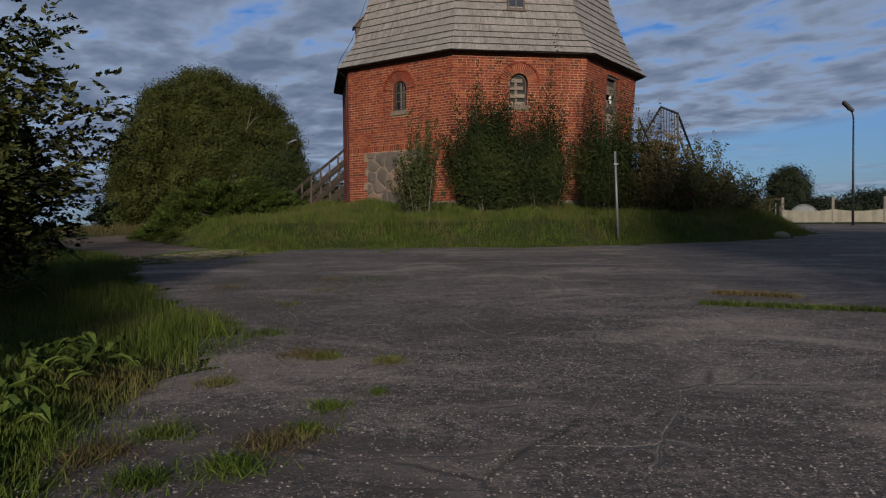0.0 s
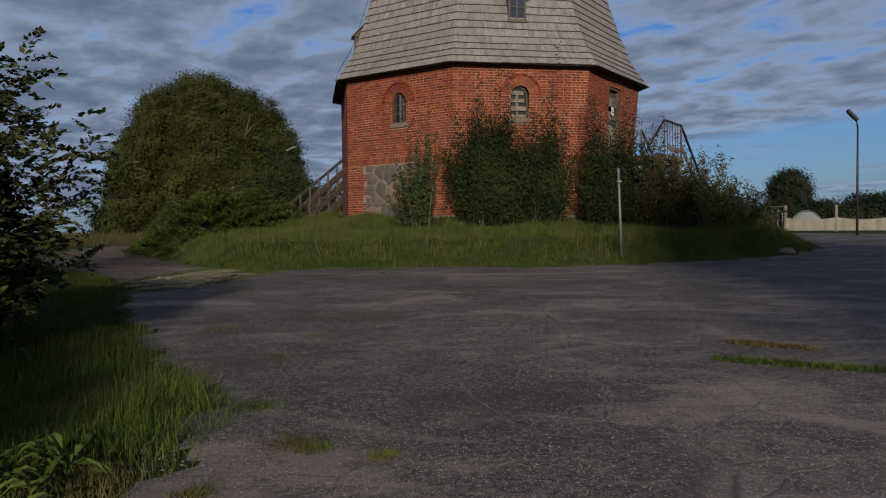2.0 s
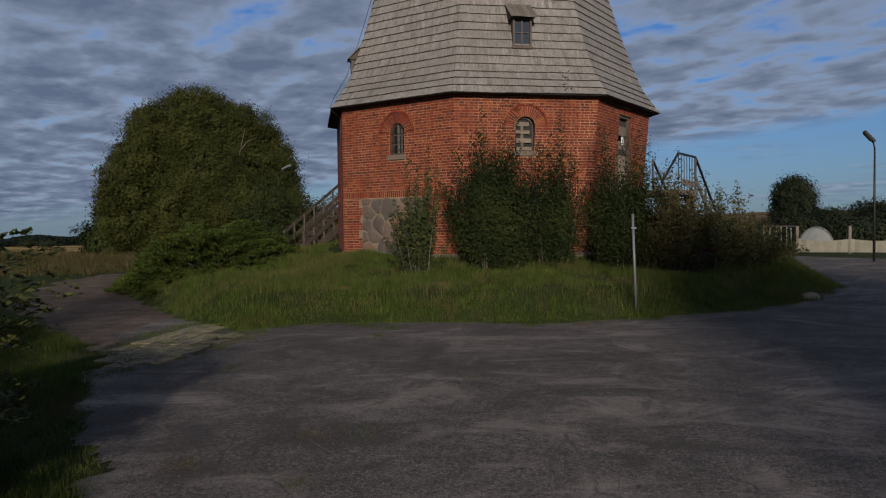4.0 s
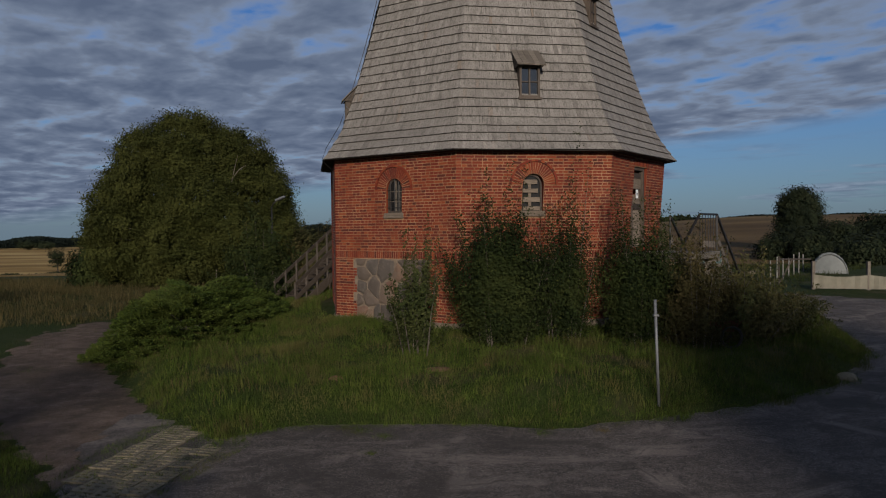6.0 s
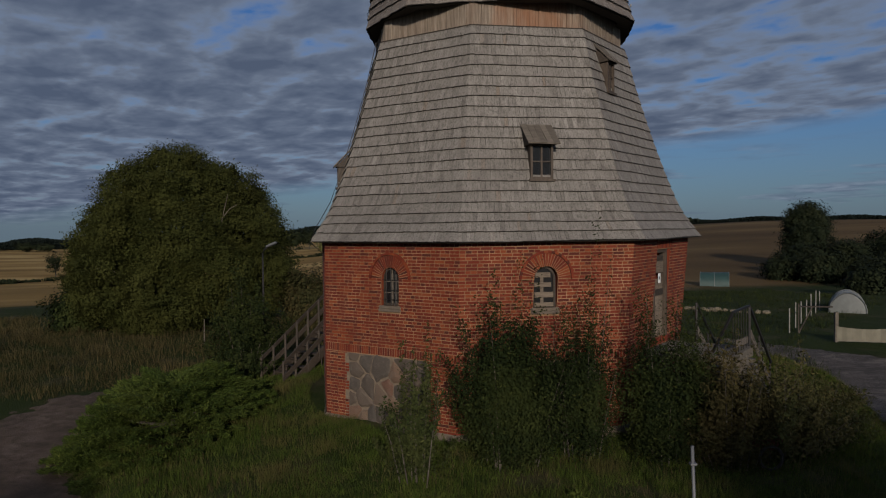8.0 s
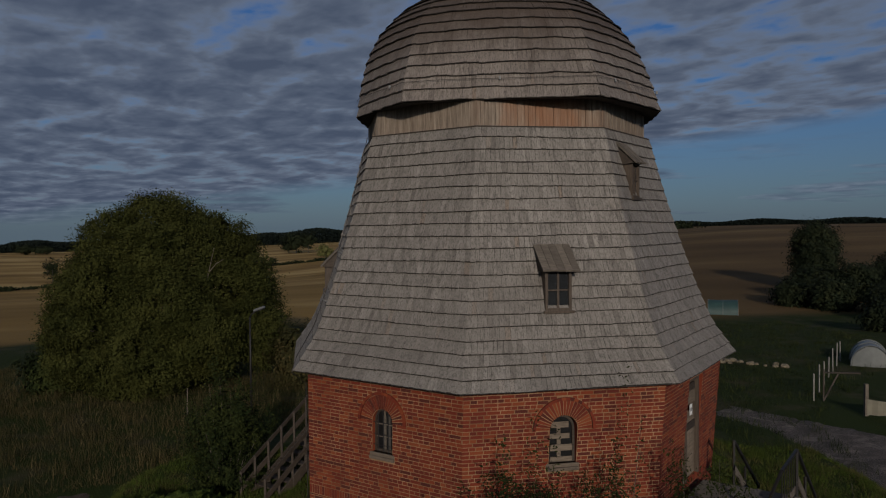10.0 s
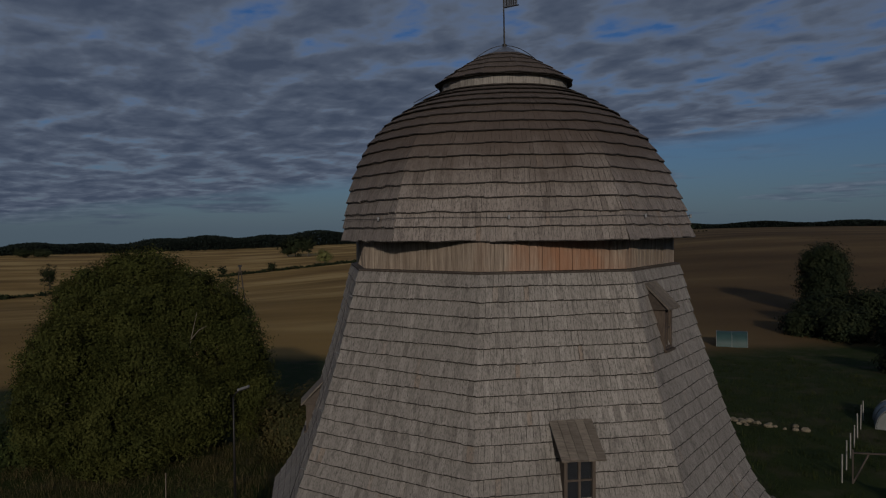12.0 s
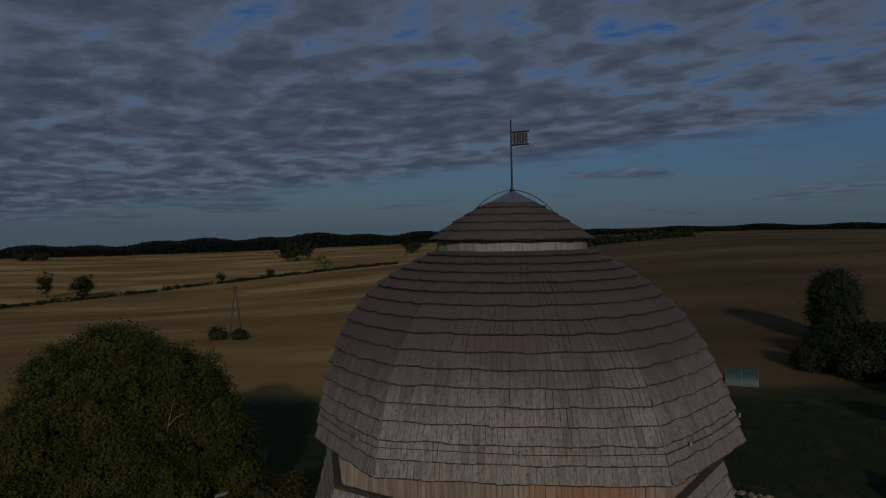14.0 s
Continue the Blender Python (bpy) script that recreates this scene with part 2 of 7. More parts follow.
def asphalt_colour(n, pos):
    chips = n.voronoi(pos, 64.0, "F1", "Color")
    sep = n.t.nodes.new("ShaderNodeSeparateColor")
    n.link(chips, sep.inputs[0])
    near = n.voronoi(pos, 64.0)
    grit = n.noise(pos, 90.0, 3.0, 0.7)
    patch = n.noise(pos, 0.35, 5.0, 0.62)
    worn = n.noise(pos, 2.3, 5.0, 0.65)
    base = n.ramp(patch, [(0.30, (0.095, 0.079, 0.067)), (0.52, (0.134, 0.111, 0.094)), (0.70, (0.187, 0.156, 0.132))])
    base = n.mix(n.ramp(worn, [(0.45, 0.0), (0.70, 0.55)]), base, (0.212, 0.176, 0.148))
    coarse = n.noise(pos, 24.0, 4.0, 0.7)
    mottle = n.noise(pos, 6.5, 4.0, 0.7)
    base = n.mix(n.ramp(mottle, [(0.36, 0.5), (0.50, 0.0)]), base, (0.050, 0.043, 0.039))
    base = n.mix(n.ramp(mottle, [(0.54, 0.0), (0.70, 0.45)]), base, (0.246, 0.208, 0.175))
    base = n.mix(n.ramp(coarse, [(0.41, 0.72), (0.54, 0.0)]), base, (0.030, 0.027, 0.026))
    base = n.mix(n.ramp(coarse, [(0.55, 0.0), (0.70, 0.6)]), base, (0.26, 0.219, 0.185))
    base = n.mix(n.ramp(grit, [(0.42, 0.8), (0.58, 0.0)]), base, (0.030, 0.027, 0.027))
    pale = n.math("MULTIPLY", n.ramp(sep.outputs[0], [(0.72, 0.0), (0.80, 1.0)]), n.ramp(near, [(0.25, 1.0), (0.42, 0.0)]))
    base = n.mix(n.math("MULTIPLY", pale, 0.8), base, (0.30, 0.275, 0.25))
    warp = n.t.nodes.new("ShaderNodeMix")
    warp.data_type = "VECTOR"
    warp.inputs[0].default_value = 0.16
    n.link(pos, warp.inputs[4])
    nz = n.t.nodes.new("ShaderNodeTexNoise")
    nz.inputs["Scale"].default_value, nz.inputs["Detail"].default_value = 1.6, 5.0
    n.link(pos, nz.inputs["Vector"])
    n.link(nz.outputs["Color"], warp.inputs[5])
    # broad patches of old repairs, and wide ragged seams
    repair = n.noise(n.scaled(pos, (0.55, 0.9, 1.0)), 1.0, 5.0, 0.7, 0.6)
    base = n.mix(n.ramp(repair, [(0.40, 0.75), (0.48, 0.0)]), base, (0.050, 0.042, 0.037))
    base = n.mix(n.ramp(repair, [(0.53, 0.0), (0.62, 0.45)]), base, (0.235, 0.192, 0.165))
    seams = n.voronoi(n.scaled(warp.outputs[1], (0.6, 1.0, 1.0)), 0.62, "DISTANCE_TO_EDGE")
    seam = n.math("MULTIPLY", n.ramp(seams, [(0.002, 0.8), (0.006, 0.0)]), n.ramp(n.noise(pos, 1.1, 4.0, 0.65), [(0.46, 0.0), (0.58, 0.7)]))
    base = n.mix(n.math("MULTIPLY", n.ramp(seams, [(0.015, 0.35), (0.05, 0.0)]), n.ramp(n.noise(pos, 0.8, 3.0), [(0.45, 0.0), (0.6, 1.0)])), base, (0.25, 0.21, 0.18))
    base = n.mix(seam, base, (0.018, 0.016, 0.014))
    cracks = n.voronoi(warp.outputs[1], 0.85, "DISTANCE_TO_EDGE")
    line = n.ramp(cracks, [(0.003, 0.8), (0.009, 0.0)])
    line = n.math("MULTIPLY", line, n.ramp(n.noise(pos, 0.5, 3.0), [(0.44, 0.0), (0.62, 0.6)]))
    base = n.mix(line, base, (0.20, 0.185, 0.165))
    base = n.mix(n.ramp(cracks, [(0.001, 0.8), (0.004, 0.0)]), base, (0.03, 0.028, 0.025))
    height = n.math("SUBTRACT", n.math("ADD", n.math("MULTIPLY", grit, 0.5), n.math("MULTIPLY", pale, 0.5)), line)
    height = n.math("ADD", n.math("SUBTRACT", height, n.math("MULTIPLY", seam, 0.8)), n.math("MULTIPLY", n.noise(pos, 1.3, 3.0, 0.6), 1.5))
    return base, height


def track_colour(n, pos):
    """Trodden sand: pale where wheels run, darker damp patches, small stones."""
    broad = n.noise(pos, 0.45, 4.0, 0.6)
    mid = n.noise(pos, 2.6, 5.0, 0.65)
    grit = n.noise(pos, 38.0, 4.0, 0.7)
    c = n.ramp(broad, [(0.34, (0.085, 0.062, 0.048)), (0.52, (0.135, 0.098, 0.076)), (0.68, (0.20, 0.148, 0.118))])
    c = n.mix(n.ramp(mid, [(0.40, 0.55), (0.52, 0.0)]), c, (0.050, 0.042, 0.028))
    c = n.mix(n.ramp(mid, [(0.56, 0.0), (0.70, 0.5)]), c, (0.24, 0.185, 0.15))
    c = n.mix(n.ramp(grit, [(0.40, 0.6), (0.54, 0.0)]), c, (0.055, 0.042, 0.033))
    return n.mix(n.ramp(grit, [(0.60, 0.0), (0.70, 0.6)]), c, (0.28, 0.225, 0.185)), grit


def ground_colour(n, pos):
    sep = n.t.nodes.new("ShaderNodeSeparateXYZ")
    n.link(pos, sep.inputs[0])
    x, y, z = sep.outputs
    wob = n.math("MULTIPLY", n.math("SUBTRACT", n.noise(pos, 0.03, 3.0), 0.5), 26.0)
    out = n.math("MULTIPLY", n.math("MAXIMUM", n.math("SUBTRACT", -22.0, x), 0.0), 1.4)
    far = n.ramp(n.math("DIVIDE", n.math("ADD", n.math("ADD", y, out), wob), 100.0), [(0.50, 0.0), (0.56, 1.0)])
    left = n.ramp(n.math("DIVIDE", n.math("SUBTRACT", n.math("ADD", x, wob), n.math("MULTIPLY", y, 0.02)), 100.0), [(0.0, 1.0), (0.06, 0.0)])
    speck = n.noise(pos, 22.0, 4.0, 0.7)
    patch = n.noise(pos, 0.5, 4.0, 0.6)
    turf = n.ramp(speck, [(0.35, (0.012, 0.019, 0.004)), (0.55, (0.026, 0.039, 0.008)), (0.75, (0.055, 0.054, 0.017))])
    turf = n.mix(n.ramp(patch, [(0.50, 0.0), (0.68, 0.7)]), turf, (0.065, 0.052, 0.030))
    rows = n.t.nodes.new("ShaderNodeTexWave")
    rows.bands_direction = "Y"
    rows.inputs["Scale"].default_value, rows.inputs["Distortion"].default_value, rows.inputs["Detail"].default_value = 0.035, 5.0, 2.0
    n.link(pos, rows.inputs["Vector"])
    blotch = n.noise(n.scaled(pos, (0.010, 0.022, 0.0)), 1.0, 4.0, 0.55)
    # sunlit strips between cloud shade are put into the straw colour as pale blotches
    straw = n.ramp(blotch, [(0.34, (0.155, 0.094, 0.030)), (0.50, (0.27, 0.172, 0.056)), (0.64, (0.44, 0.31, 0.125))])
    straw = n.mix(n.math("MULTIPLY", rows.outputs["Fac"], 0.28), straw, (0.22, 0.14, 0.05))
    soil = n.ramp(blotch, [(0.36, (0.075, 0.048, 0.022)), (0.52, (0.12, 0.078, 0.034)), (0.66, (0.17, 0.118, 0.052))])
    field = n.mix(left, soil, straw)
    return n.mix(far, turf, field), speck


SHINGLE = material("weathered_shingle", shingle_colour((0.122, 0.109, 0.096), (0.216, 0.198, 0.177), (0.352, 0.328, 0.298), (0.21, 0.168, 0.132)), 0.75, bump=0.006)
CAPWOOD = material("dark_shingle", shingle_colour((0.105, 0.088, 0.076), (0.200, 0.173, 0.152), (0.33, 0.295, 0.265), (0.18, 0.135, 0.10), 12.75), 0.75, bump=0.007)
BUTT = material("dark_board_end", plain((0.030, 0.025, 0.021), 0.4, 20.0), 0.9)
UNDER = material("roof_boarding", plain((0.035, 0.030, 0.026)), 0.9)
BELTWOOD = material("belt_boards", belt_colour, 0.8, bump=0.006)
BRICK = material("red_brick", brick_colour, 0.85, bump=0.006)
MORTAR = material("mortar", mortar_colour, 0.95, bump=0.006)
STONE = material("field_stone", stone_colour, 0.85, bump=0.02)
CEMENT = material("cement", plain((0.155, 0.122, 0.092), 0.55, 8.0), 0.9, bump=0.006)
BEDDING = material("stone_mortar", plain((0.20, 0.155, 0.113), 0.6, 8.0), 0.95, bump=0.01)
GREYWOOD = material("grey_wood", wood_colour((0.09, 0.074, 0.058), (0.20, 0.17, 0.137)), 0.8, bump=0.004)
DARKWOOD = material("brown_wood", wood_colour((0.032, 0.024, 0.018), (0.078, 0.060, 0.046)), 0.75, bump=0.004)
FRAMEWOOD = material("window_wood", wood_colour((0.045, 0.033, 0.024), (0.105, 0.08, 0.06), (30, 30, 4)), 0.7, bump=0.003)
IRON = material("dark_iron", plain((0.035, 0.033, 0.033), 0.3, 20.0), 0.55, 0.6)
STEEL = material("galvanised_steel", plain((0.19, 0.195, 0.20), 0.4, 15.0), 0.6, 0.4)
TIN = material("tin_sheet", plain((0.30, 0.31, 0.33), 0.3, 9.0), 0.4, 0.8)
GLASS = material("window_glass", plain((0.02, 0.022, 0.025), 0.0), 0.06, spec=1.0)
DIMGLASS = material("dusty_glass", plain((0.012, 0.012, 0.013), 0.3, 6.0), 0.35, spec=0.25)
CURTAIN = material("curtain", plain((0.075, 0.068, 0.06), 0.4), 0.9)
PAPER = material("white_paper", plain((0.78, 0.78, 0.76), 0.05), 0.7)
INK = material("grey_ink", plain((0.12, 0.12, 0.13), 0.0), 0.7)
ASPHALT = material("old_asphalt", asphalt_colour, 0.92, bump=0.012, spec=0.2)
GROUND = material("grassland", ground_colour, 0.95, bump=0.03, spec=0.1)
DIRT = material("sandy_track", track_colour, 0.95, bump=0.03, spec=0.1)
EARTH = material("bare_earth", plain((0.15, 0.088, 0.055), 0.6, 9.0), 0.95, bump=0.02, spec=0.1)
SAPLEAF = material("sapling_leaves", leaf_colour((0.013, 0.019, 0.006), (0.027, 0.037, 0.010), (0.060, 0.064, 0.020)), 0.85, spec=0.12)
PAVING = material("mossy_concrete", plain((0.185, 0.155, 0.105), 0.6, 5.0), 0.95, bump=0.01)
CONCRETE = material("pale_concrete", plain((0.155, 0.135, 0.108), 0.6, 7.0), 0.92, bump=0.01)
PEBBLE = material("pebbles", plain((0.21, 0.180, 0.155), 0.6, 300.0), 0.85)
GRASS = material("grass_blades", grass_colour((0.019, 0.030, 0.005), (0.051, 0.076, 0.011), (0.094, 0.106, 0.022), (0.092, 0.072, 0.028)), 0.85, spec=0.12)
DRYGRASS = material("dry_grass", leaf_colour((0.034, 0.028, 0.011), (0.074, 0.057, 0.025), (0.130, 0.102, 0.048)), 0.85, spec=0.12)
TREELEAF = material("tree_leaves", leaf_colour((0.024, 0.028, 0.006), (0.031, 0.036, 0.0075), (0.052, 0.054, 0.012)), 0.85, spec=0.12)
SHRUBLEAF = material("shrub_leaves", leaf_colour((0.018, 0.025, 0.007), (0.034, 0.044, 0.011), (0.085, 0.082, 0.020)), 0.7, spec=0.2)
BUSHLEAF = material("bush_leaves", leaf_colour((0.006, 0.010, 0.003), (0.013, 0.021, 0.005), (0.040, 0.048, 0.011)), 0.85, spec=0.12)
SHOOTLEAF = material("pale_shoots", leaf_colour((0.026, 0.031, 0.010), (0.052, 0.058, 0.017), (0.105, 0.082, 0.032)), 0.8, spec=0.15)
SCRUBLEAF = material("scrub_leaves", leaf_colour((0.016, 0.017, 0.006), (0.034, 0.034, 0.011), (0.070, 0.052, 0.020)), 0.85, spec=0.12)
PALELEAF = material("pale_leaves", leaf_colour((0.05, 0.06, 0.02), (0.10, 0.11, 0.035), (0.17, 0.15, 0.06)), 0.85, spec=0.12)
JUNIPER = material("juniper_needles", leaf_colour((0.025, 0.041, 0.007), (0.052, 0.078, 0.013), (0.100, 0.122, 0.024)), 0.85, spec=0.12)
FARLEAF = material("far_leaves", leaf_colour((0.006, 0.010, 0.005), (0.012, 0.018, 0.008), (0.028, 0.032, 0.013)), 0.85, spec=0.12)
BARK = material("bark", wood_colour((0.06, 0.05, 0.04), (0.16, 0.14, 0.115), (12, 12, 2)), 0.9, bump=0.02)
PLASTIC = material("clouded_plastic", plain((0.17, 0.18, 0.175), 0.4, 3.0), 0.4)
TEAL = material("teal_tarpaulin", plain((0.028, 0.062, 0.058), 0.5, 2.0), 0.5)
SHEET = material("white_sheeting", plain((0.19, 0.175, 0.13), 0.5, 2.0), 0.7)
WHITEPAINT = material("worn_white_paint", plain((0.23, 0.22, 0.20), 0.5, 6.0), 0.7)
REDPAINT = material("faded_red_paint", plain((0.12, 0.028, 0.026), 0.5, 6.0), 0.6)
# the bluish haze of distance is put into this leaf colour
WOODSLEAF = material("far_forest", leaf_colour((0.006, 0.009, 0.008), (0.009, 0.013, 0.011), (0.013, 0.018, 0.014)), 0.9, spec=0.05)
OLDPLANK = material("old_window_plank", wood_colour((0.11, 0.085, 0.062), (0.28, 0.225, 0.17), (3, 3, 30)), 0.85, bump=0.004)

# ---- building blocks ----


def hold(name, parent=None, at=(0, 0, 0)):
    """An Empty at the base of a thing."""
    ob = new(name)
    ob.empty_display_size = 0.2
    ob.location = at
    if parent is not None:
        ob.parent = parent
    return ob


def put(name, mesh, mat, parent=None, label=""):
    ob = new(name, mesh)
    if not mesh.materials:
        mesh.materials.append(mat)
    if parent is not None:
        ob.parent = parent
        p = parent
        shift = Vector((0, 0, 0))
        while p is not None:
            shift += p.location
            p = p.parent
        ob.location = -shift
    if label:
        tagged(ob, label)
    return ob


def part(name, bm, mat, parent=None, label="", smooth=False):
    """Links a bmesh in world metres as one mesh object under a thing or a part."""
    me = bpy.data.meshes.new(name)
    bm.normal_update()
    bm.to_mesh(me)
    bm.free()
    if smooth:
        me.polygons.foreach_set("use_smooth", [True] * len(me.polygons))
    return put(name, me, mat, parent, label)


def from_arrays(name, verts, faces, mat, parent=None, label="", smooth=False):
    me = bpy.data.meshes.new(name)
    me.from_pydata(verts, [], faces)
    me.update()
    if smooth:
        me.polygons.foreach_set("use_smooth", [True] * len(me.polygons))
    return put(name, me, mat, parent, label)


def quads(name, v, mat, parent=None, label=""):
    """A mesh of loose quads; v is an array (n, 4, 3)."""
    n = len(v)
    me = bpy.data.meshes.new(name)
    me.vertices.add(n * 4)
    me.vertices.foreach_set("co", np.ascontiguousarray(v, dtype=np.float32).ravel())
    me.loops.add(n * 4)
    me.loops.foreach_set("vertex_index", np.arange(n * 4, dtype=np.int32))
    me.polygons.add(n)
    me.polygons.foreach_set("loop_start", np.arange(0, n * 4, 4, dtype=np.int32))
    me.update(calc_edges=True)
    return put(name, me, mat, parent, label)


def box(bm, lo, hi, m=None, bevel=0.0):
    c = [(a + b) / 2 for a, b in zip(lo, hi)]
    s = [max(abs(b - a), 1e-4) for a, b in zip(lo, hi)]
    mat = Matrix.Translation(c) @ Matrix.Diagonal((*s, 1))
    made = bmesh.ops.create_cube(bm, size=1.0, matrix=(m @ mat) if m else mat)["verts"]
    if bevel:
        es = {e for v in made for e in v.link_edges}
        bmesh.ops.bevel(bm, geom=list(es), offset=bevel, segments=1, affect="EDGES", profile=0.5)
    return bm


def bar(bm, a, b, w, d=None, up=(0, 0, 1), bevel=0.0):
    """A squared bar from a to b."""
    a, b = Vector(a), Vector(b)
    d = d or w
    z = (b - a).normalized()
    x = Vector(up).cross(z)
    x = x.normalized() if x.length > 1e-4 else Vector((1, 0, 0))
    y = z.cross(x)
    m = Matrix((x, y, z)).transposed().to_4x4()
    m.translation = (a + b) / 2
    return box(bm, (-w / 2, -d / 2, -(b - a).length / 2), (w / 2, d / 2, (b - a).length / 2), m, bevel)


def rod(bm, points, radius, sides=8):
    """A round rod through points; radius may be a list."""
    pts = [Vector(p) for p in points]
    rad = radius if isinstance(radius, (list, tuple)) else [radius] * len(pts)
    rings = []
    for i, p in enumerate(pts):
        d = (pts[min(i + 1, len(pts) - 1)] - pts[max(i - 1, 0)]).normalized()
        x = d.cross(Vector((0.31, 0.2, 0.93)))
        if x.length < 1e-3:
            x = d.cross(Vector((1, 0, 0)))
        x.normalize()
        y = d.cross(x)
        rings.append([bm.verts.new(p + (x * math.cos(k * math.tau / sides) + y * math.sin(k * math.tau / sides)) * rad[i]) for k in range(sides)])
    for r0, r1 in zip(rings, rings[1:]):
        for k in range(sides):
            bm.faces.new((r0[k], r0[(k + 1) % sides], r1[(k + 1) % sides], r1[k]))
    bm.faces.new(rings[0][::-1])
    bm.faces.new(rings[-1])
    return bm


def lerp(a, b, t):
    return a + (b - a) * t


# ---- the lie of the land ----
MOUND = [(-11.9, 0.0), (-10.0, -4.5), (-7.1, -8.9), (-5.4, -10.5), (-4.4, -9.9), (-3.6, -9.7), (-1.5, -9.8), (0.8, -10.1), (2.6, -9.5), (4.65, -8.75), (7.2, -7.1), (9.8, -3.6), (12.0, 3.5), (11.3, 8.8), (9.0, 12.5), (4, 14.5), (-4, 12.5), (-9.6, 8.0), (-11.8, 5.0)]


def inside(poly, x, y):
    """Signed distance to a closed outline, positive inside (arrays)."""
    x, y = np.asarray(x, float), np.asarray(y, float)
    best = np.full(x.shape, 1e9)
    odd = np.zeros(x.shape, bool)
    for (x0, y0), (x1, y1) in zip(poly, poly[1:] + poly[:1]):
        dx, dy = x1 - x0, y1 - y0
        t = np.clip(((x - x0) * dx + (y - y0) * dy) / (dx * dx + dy * dy), 0, 1)
        best = np.minimum(best, np.hypot(x - x0 - t * dx, y - y0 - t * dy))
        if y0 != y1:
            odd ^= ((y0 > y) != (y1 > y)) & (x < dx * (y - y0) / dy + x0)
    return np.where(odd, best, -best)


def step(a, b, v):
    t = np.clip((np.asarray(v, float) - a) / (b - a), 0, 1)
    return t * t * (3 - 2 * t)


def plain_height(x, y):
    """The land without the mound: a slow rise to the mill, then open fields that fall to the left and rise to the right."""
    x, y = np.asarray(x, float), np.asarray(y, float)
    near = 0.18 + 0.022 * (np.clip(y, -60, 14) + 22.55)
    r = np.hypot(x, y)
    aim = x / np.maximum(np.abs(y), 30)
    low = lerp(-14.0, 8.0, step(-0.45, 0.5, aim))
    back = step(0, 20, y)
    far = lerp(0.0, low, step(40, 340, r) * back) - 1.4 * step(24, 58, y)
    beyond = 60.0 * step(1120, 1700, r) * step(0.35, -0.3, aim) * back
    return near + far - beyond


def mound_rise(x, y):
    d = inside(MOUND, x, y)
    return 0.62 * step(-0.15, 1.05, d) + 0.58 * step(1.0, 8.0, d)


def height(x, y):
    bumps = 0.04 * np.sin(1.7 * np.asarray(x) + 0.6) * np.sin(1.3 * np.asarray(y)) * step(0.2, 2.0, inside(MOUND, x, y))
    return plain_height(x, y) + mound_rise(x, y) + bumps


def axis(lo, hi, near, far, fine, grow):
    """Coordinates, fine between near and far and ever coarser outside."""
    mid = list(np.arange(near, far + 1e-6, fine))
    out, s = [mid[-1]], fine
    while out[-1] < hi:
        s *= grow
        out.append(out[-1] + s)
    back, s = [mid[0]], fine
    while back[-1] > lo:
        s *= grow
        back.append(back[-1] - s)
    return np.array(back[:0:-1] + mid + out[1:])


def make_ground():
    xs, ys = axis(-3200, 3200, -22, 22, 0.45, 1.13), axis(-800, 3300, -27, 16, 0.45, 1.13)
    gx, gy = np.meshgrid(xs, ys)
    gz = height(gx, gy)
    v = np.stack([gx, gy, gz], -1).reshape(-1, 3)
    w = len(xs)
    i = (np.arange(len(ys) - 1)[:, None] * w + np.arange(w - 1)[None, :]).ravel()
    f = np.stack([i, i + 1, i + w + 1, i + w], 1)
    ob = from_arrays("ground", v.tolist(), f.tolist(), GROUND, smooth=True)
    return tagged(ob, "rough grassland and harvested fields rolling to the horizon", "ground", kind="structure")


make_ground()

# outline of the asphalt yard: the left verge, the mound, the road behind on the right
YARD = [(-2.6, -60), (-2.62, -26), (-2.75, -24.2), (-3.0, -22.6), (-3.05, -21.4), (-4.3, -19.2), (-5.4, -17.3), (-6.5, -14.7), (-7.2, -12.5), (-8.0, -9.5), (-7.1, -8.7), (-5.4, -10.3), (-4.4, -9.7), (-3.6, -9.5), (-1.5, -9.6), (0.8, -9.9), (2.6, -9.3), (4.65, -8.55), (7.2, -6.9), (9.8, -3.4), (12.1, 3.5), (11.5, 8.9), (9.4, 12.4), (11.2, 13.6), (13.8, 10.8), (16.5, 8.0), (24, 4), (60, -2), (60, -60)]
TRACK = [(-7.0, -12.9), (-9.8, -9.8), (-12.8, -5.6), (-14.9, 0.5), (-14.3, 3.6), (-12.4, 4.2), (-11.8, 0.0), (-9.9, -4.5), (-6.9, -8.8), (-7.6, -10.6)]


def surface(name, poly, lift, mat, label, cell, rag, bounds, seed):
    """A paved sheet on the land, with a ragged edge."""
    x0, x1, y0, y1 = bounds
    xs, ys = np.arange(x0, x1 + cell, cell), np.arange(y0, y1 + cell, cell)
    gx, gy = np.meshgrid(xs, ys)
    jit = rag * (np.sin(gx * 3.1 + seed) * np.sin(gy * 2.7) + 0.6 * np.sin(gx * 7.3 + 1.1) * np.sin(gy * 6.1 + seed))
    d = inside(poly, gx, gy) + jit
    w = len(xs)
    ok = d > 0
    gz = plain_height(gx, gy) + lift
    v = np.stack([gx, gy, np.where(d > 0, gz, gz - 0.05)], -1).reshape(-1, 3)
    faces = []
    for j in range(len(ys) - 1):
        row = ok[j, :-1].astype(int) + ok[j, 1:] + ok[j + 1, :-1] + ok[j + 1, 1:]
        for k in np.nonzero(row >= 2)[0]:
            a = j * w + int(k)
            faces.append((a, a + 1, a + w + 1, a + w))
    ob = from_arrays(name, v.tolist(), faces, mat, smooth=True)
    return tagged(ob, label, "road", kind="structure")


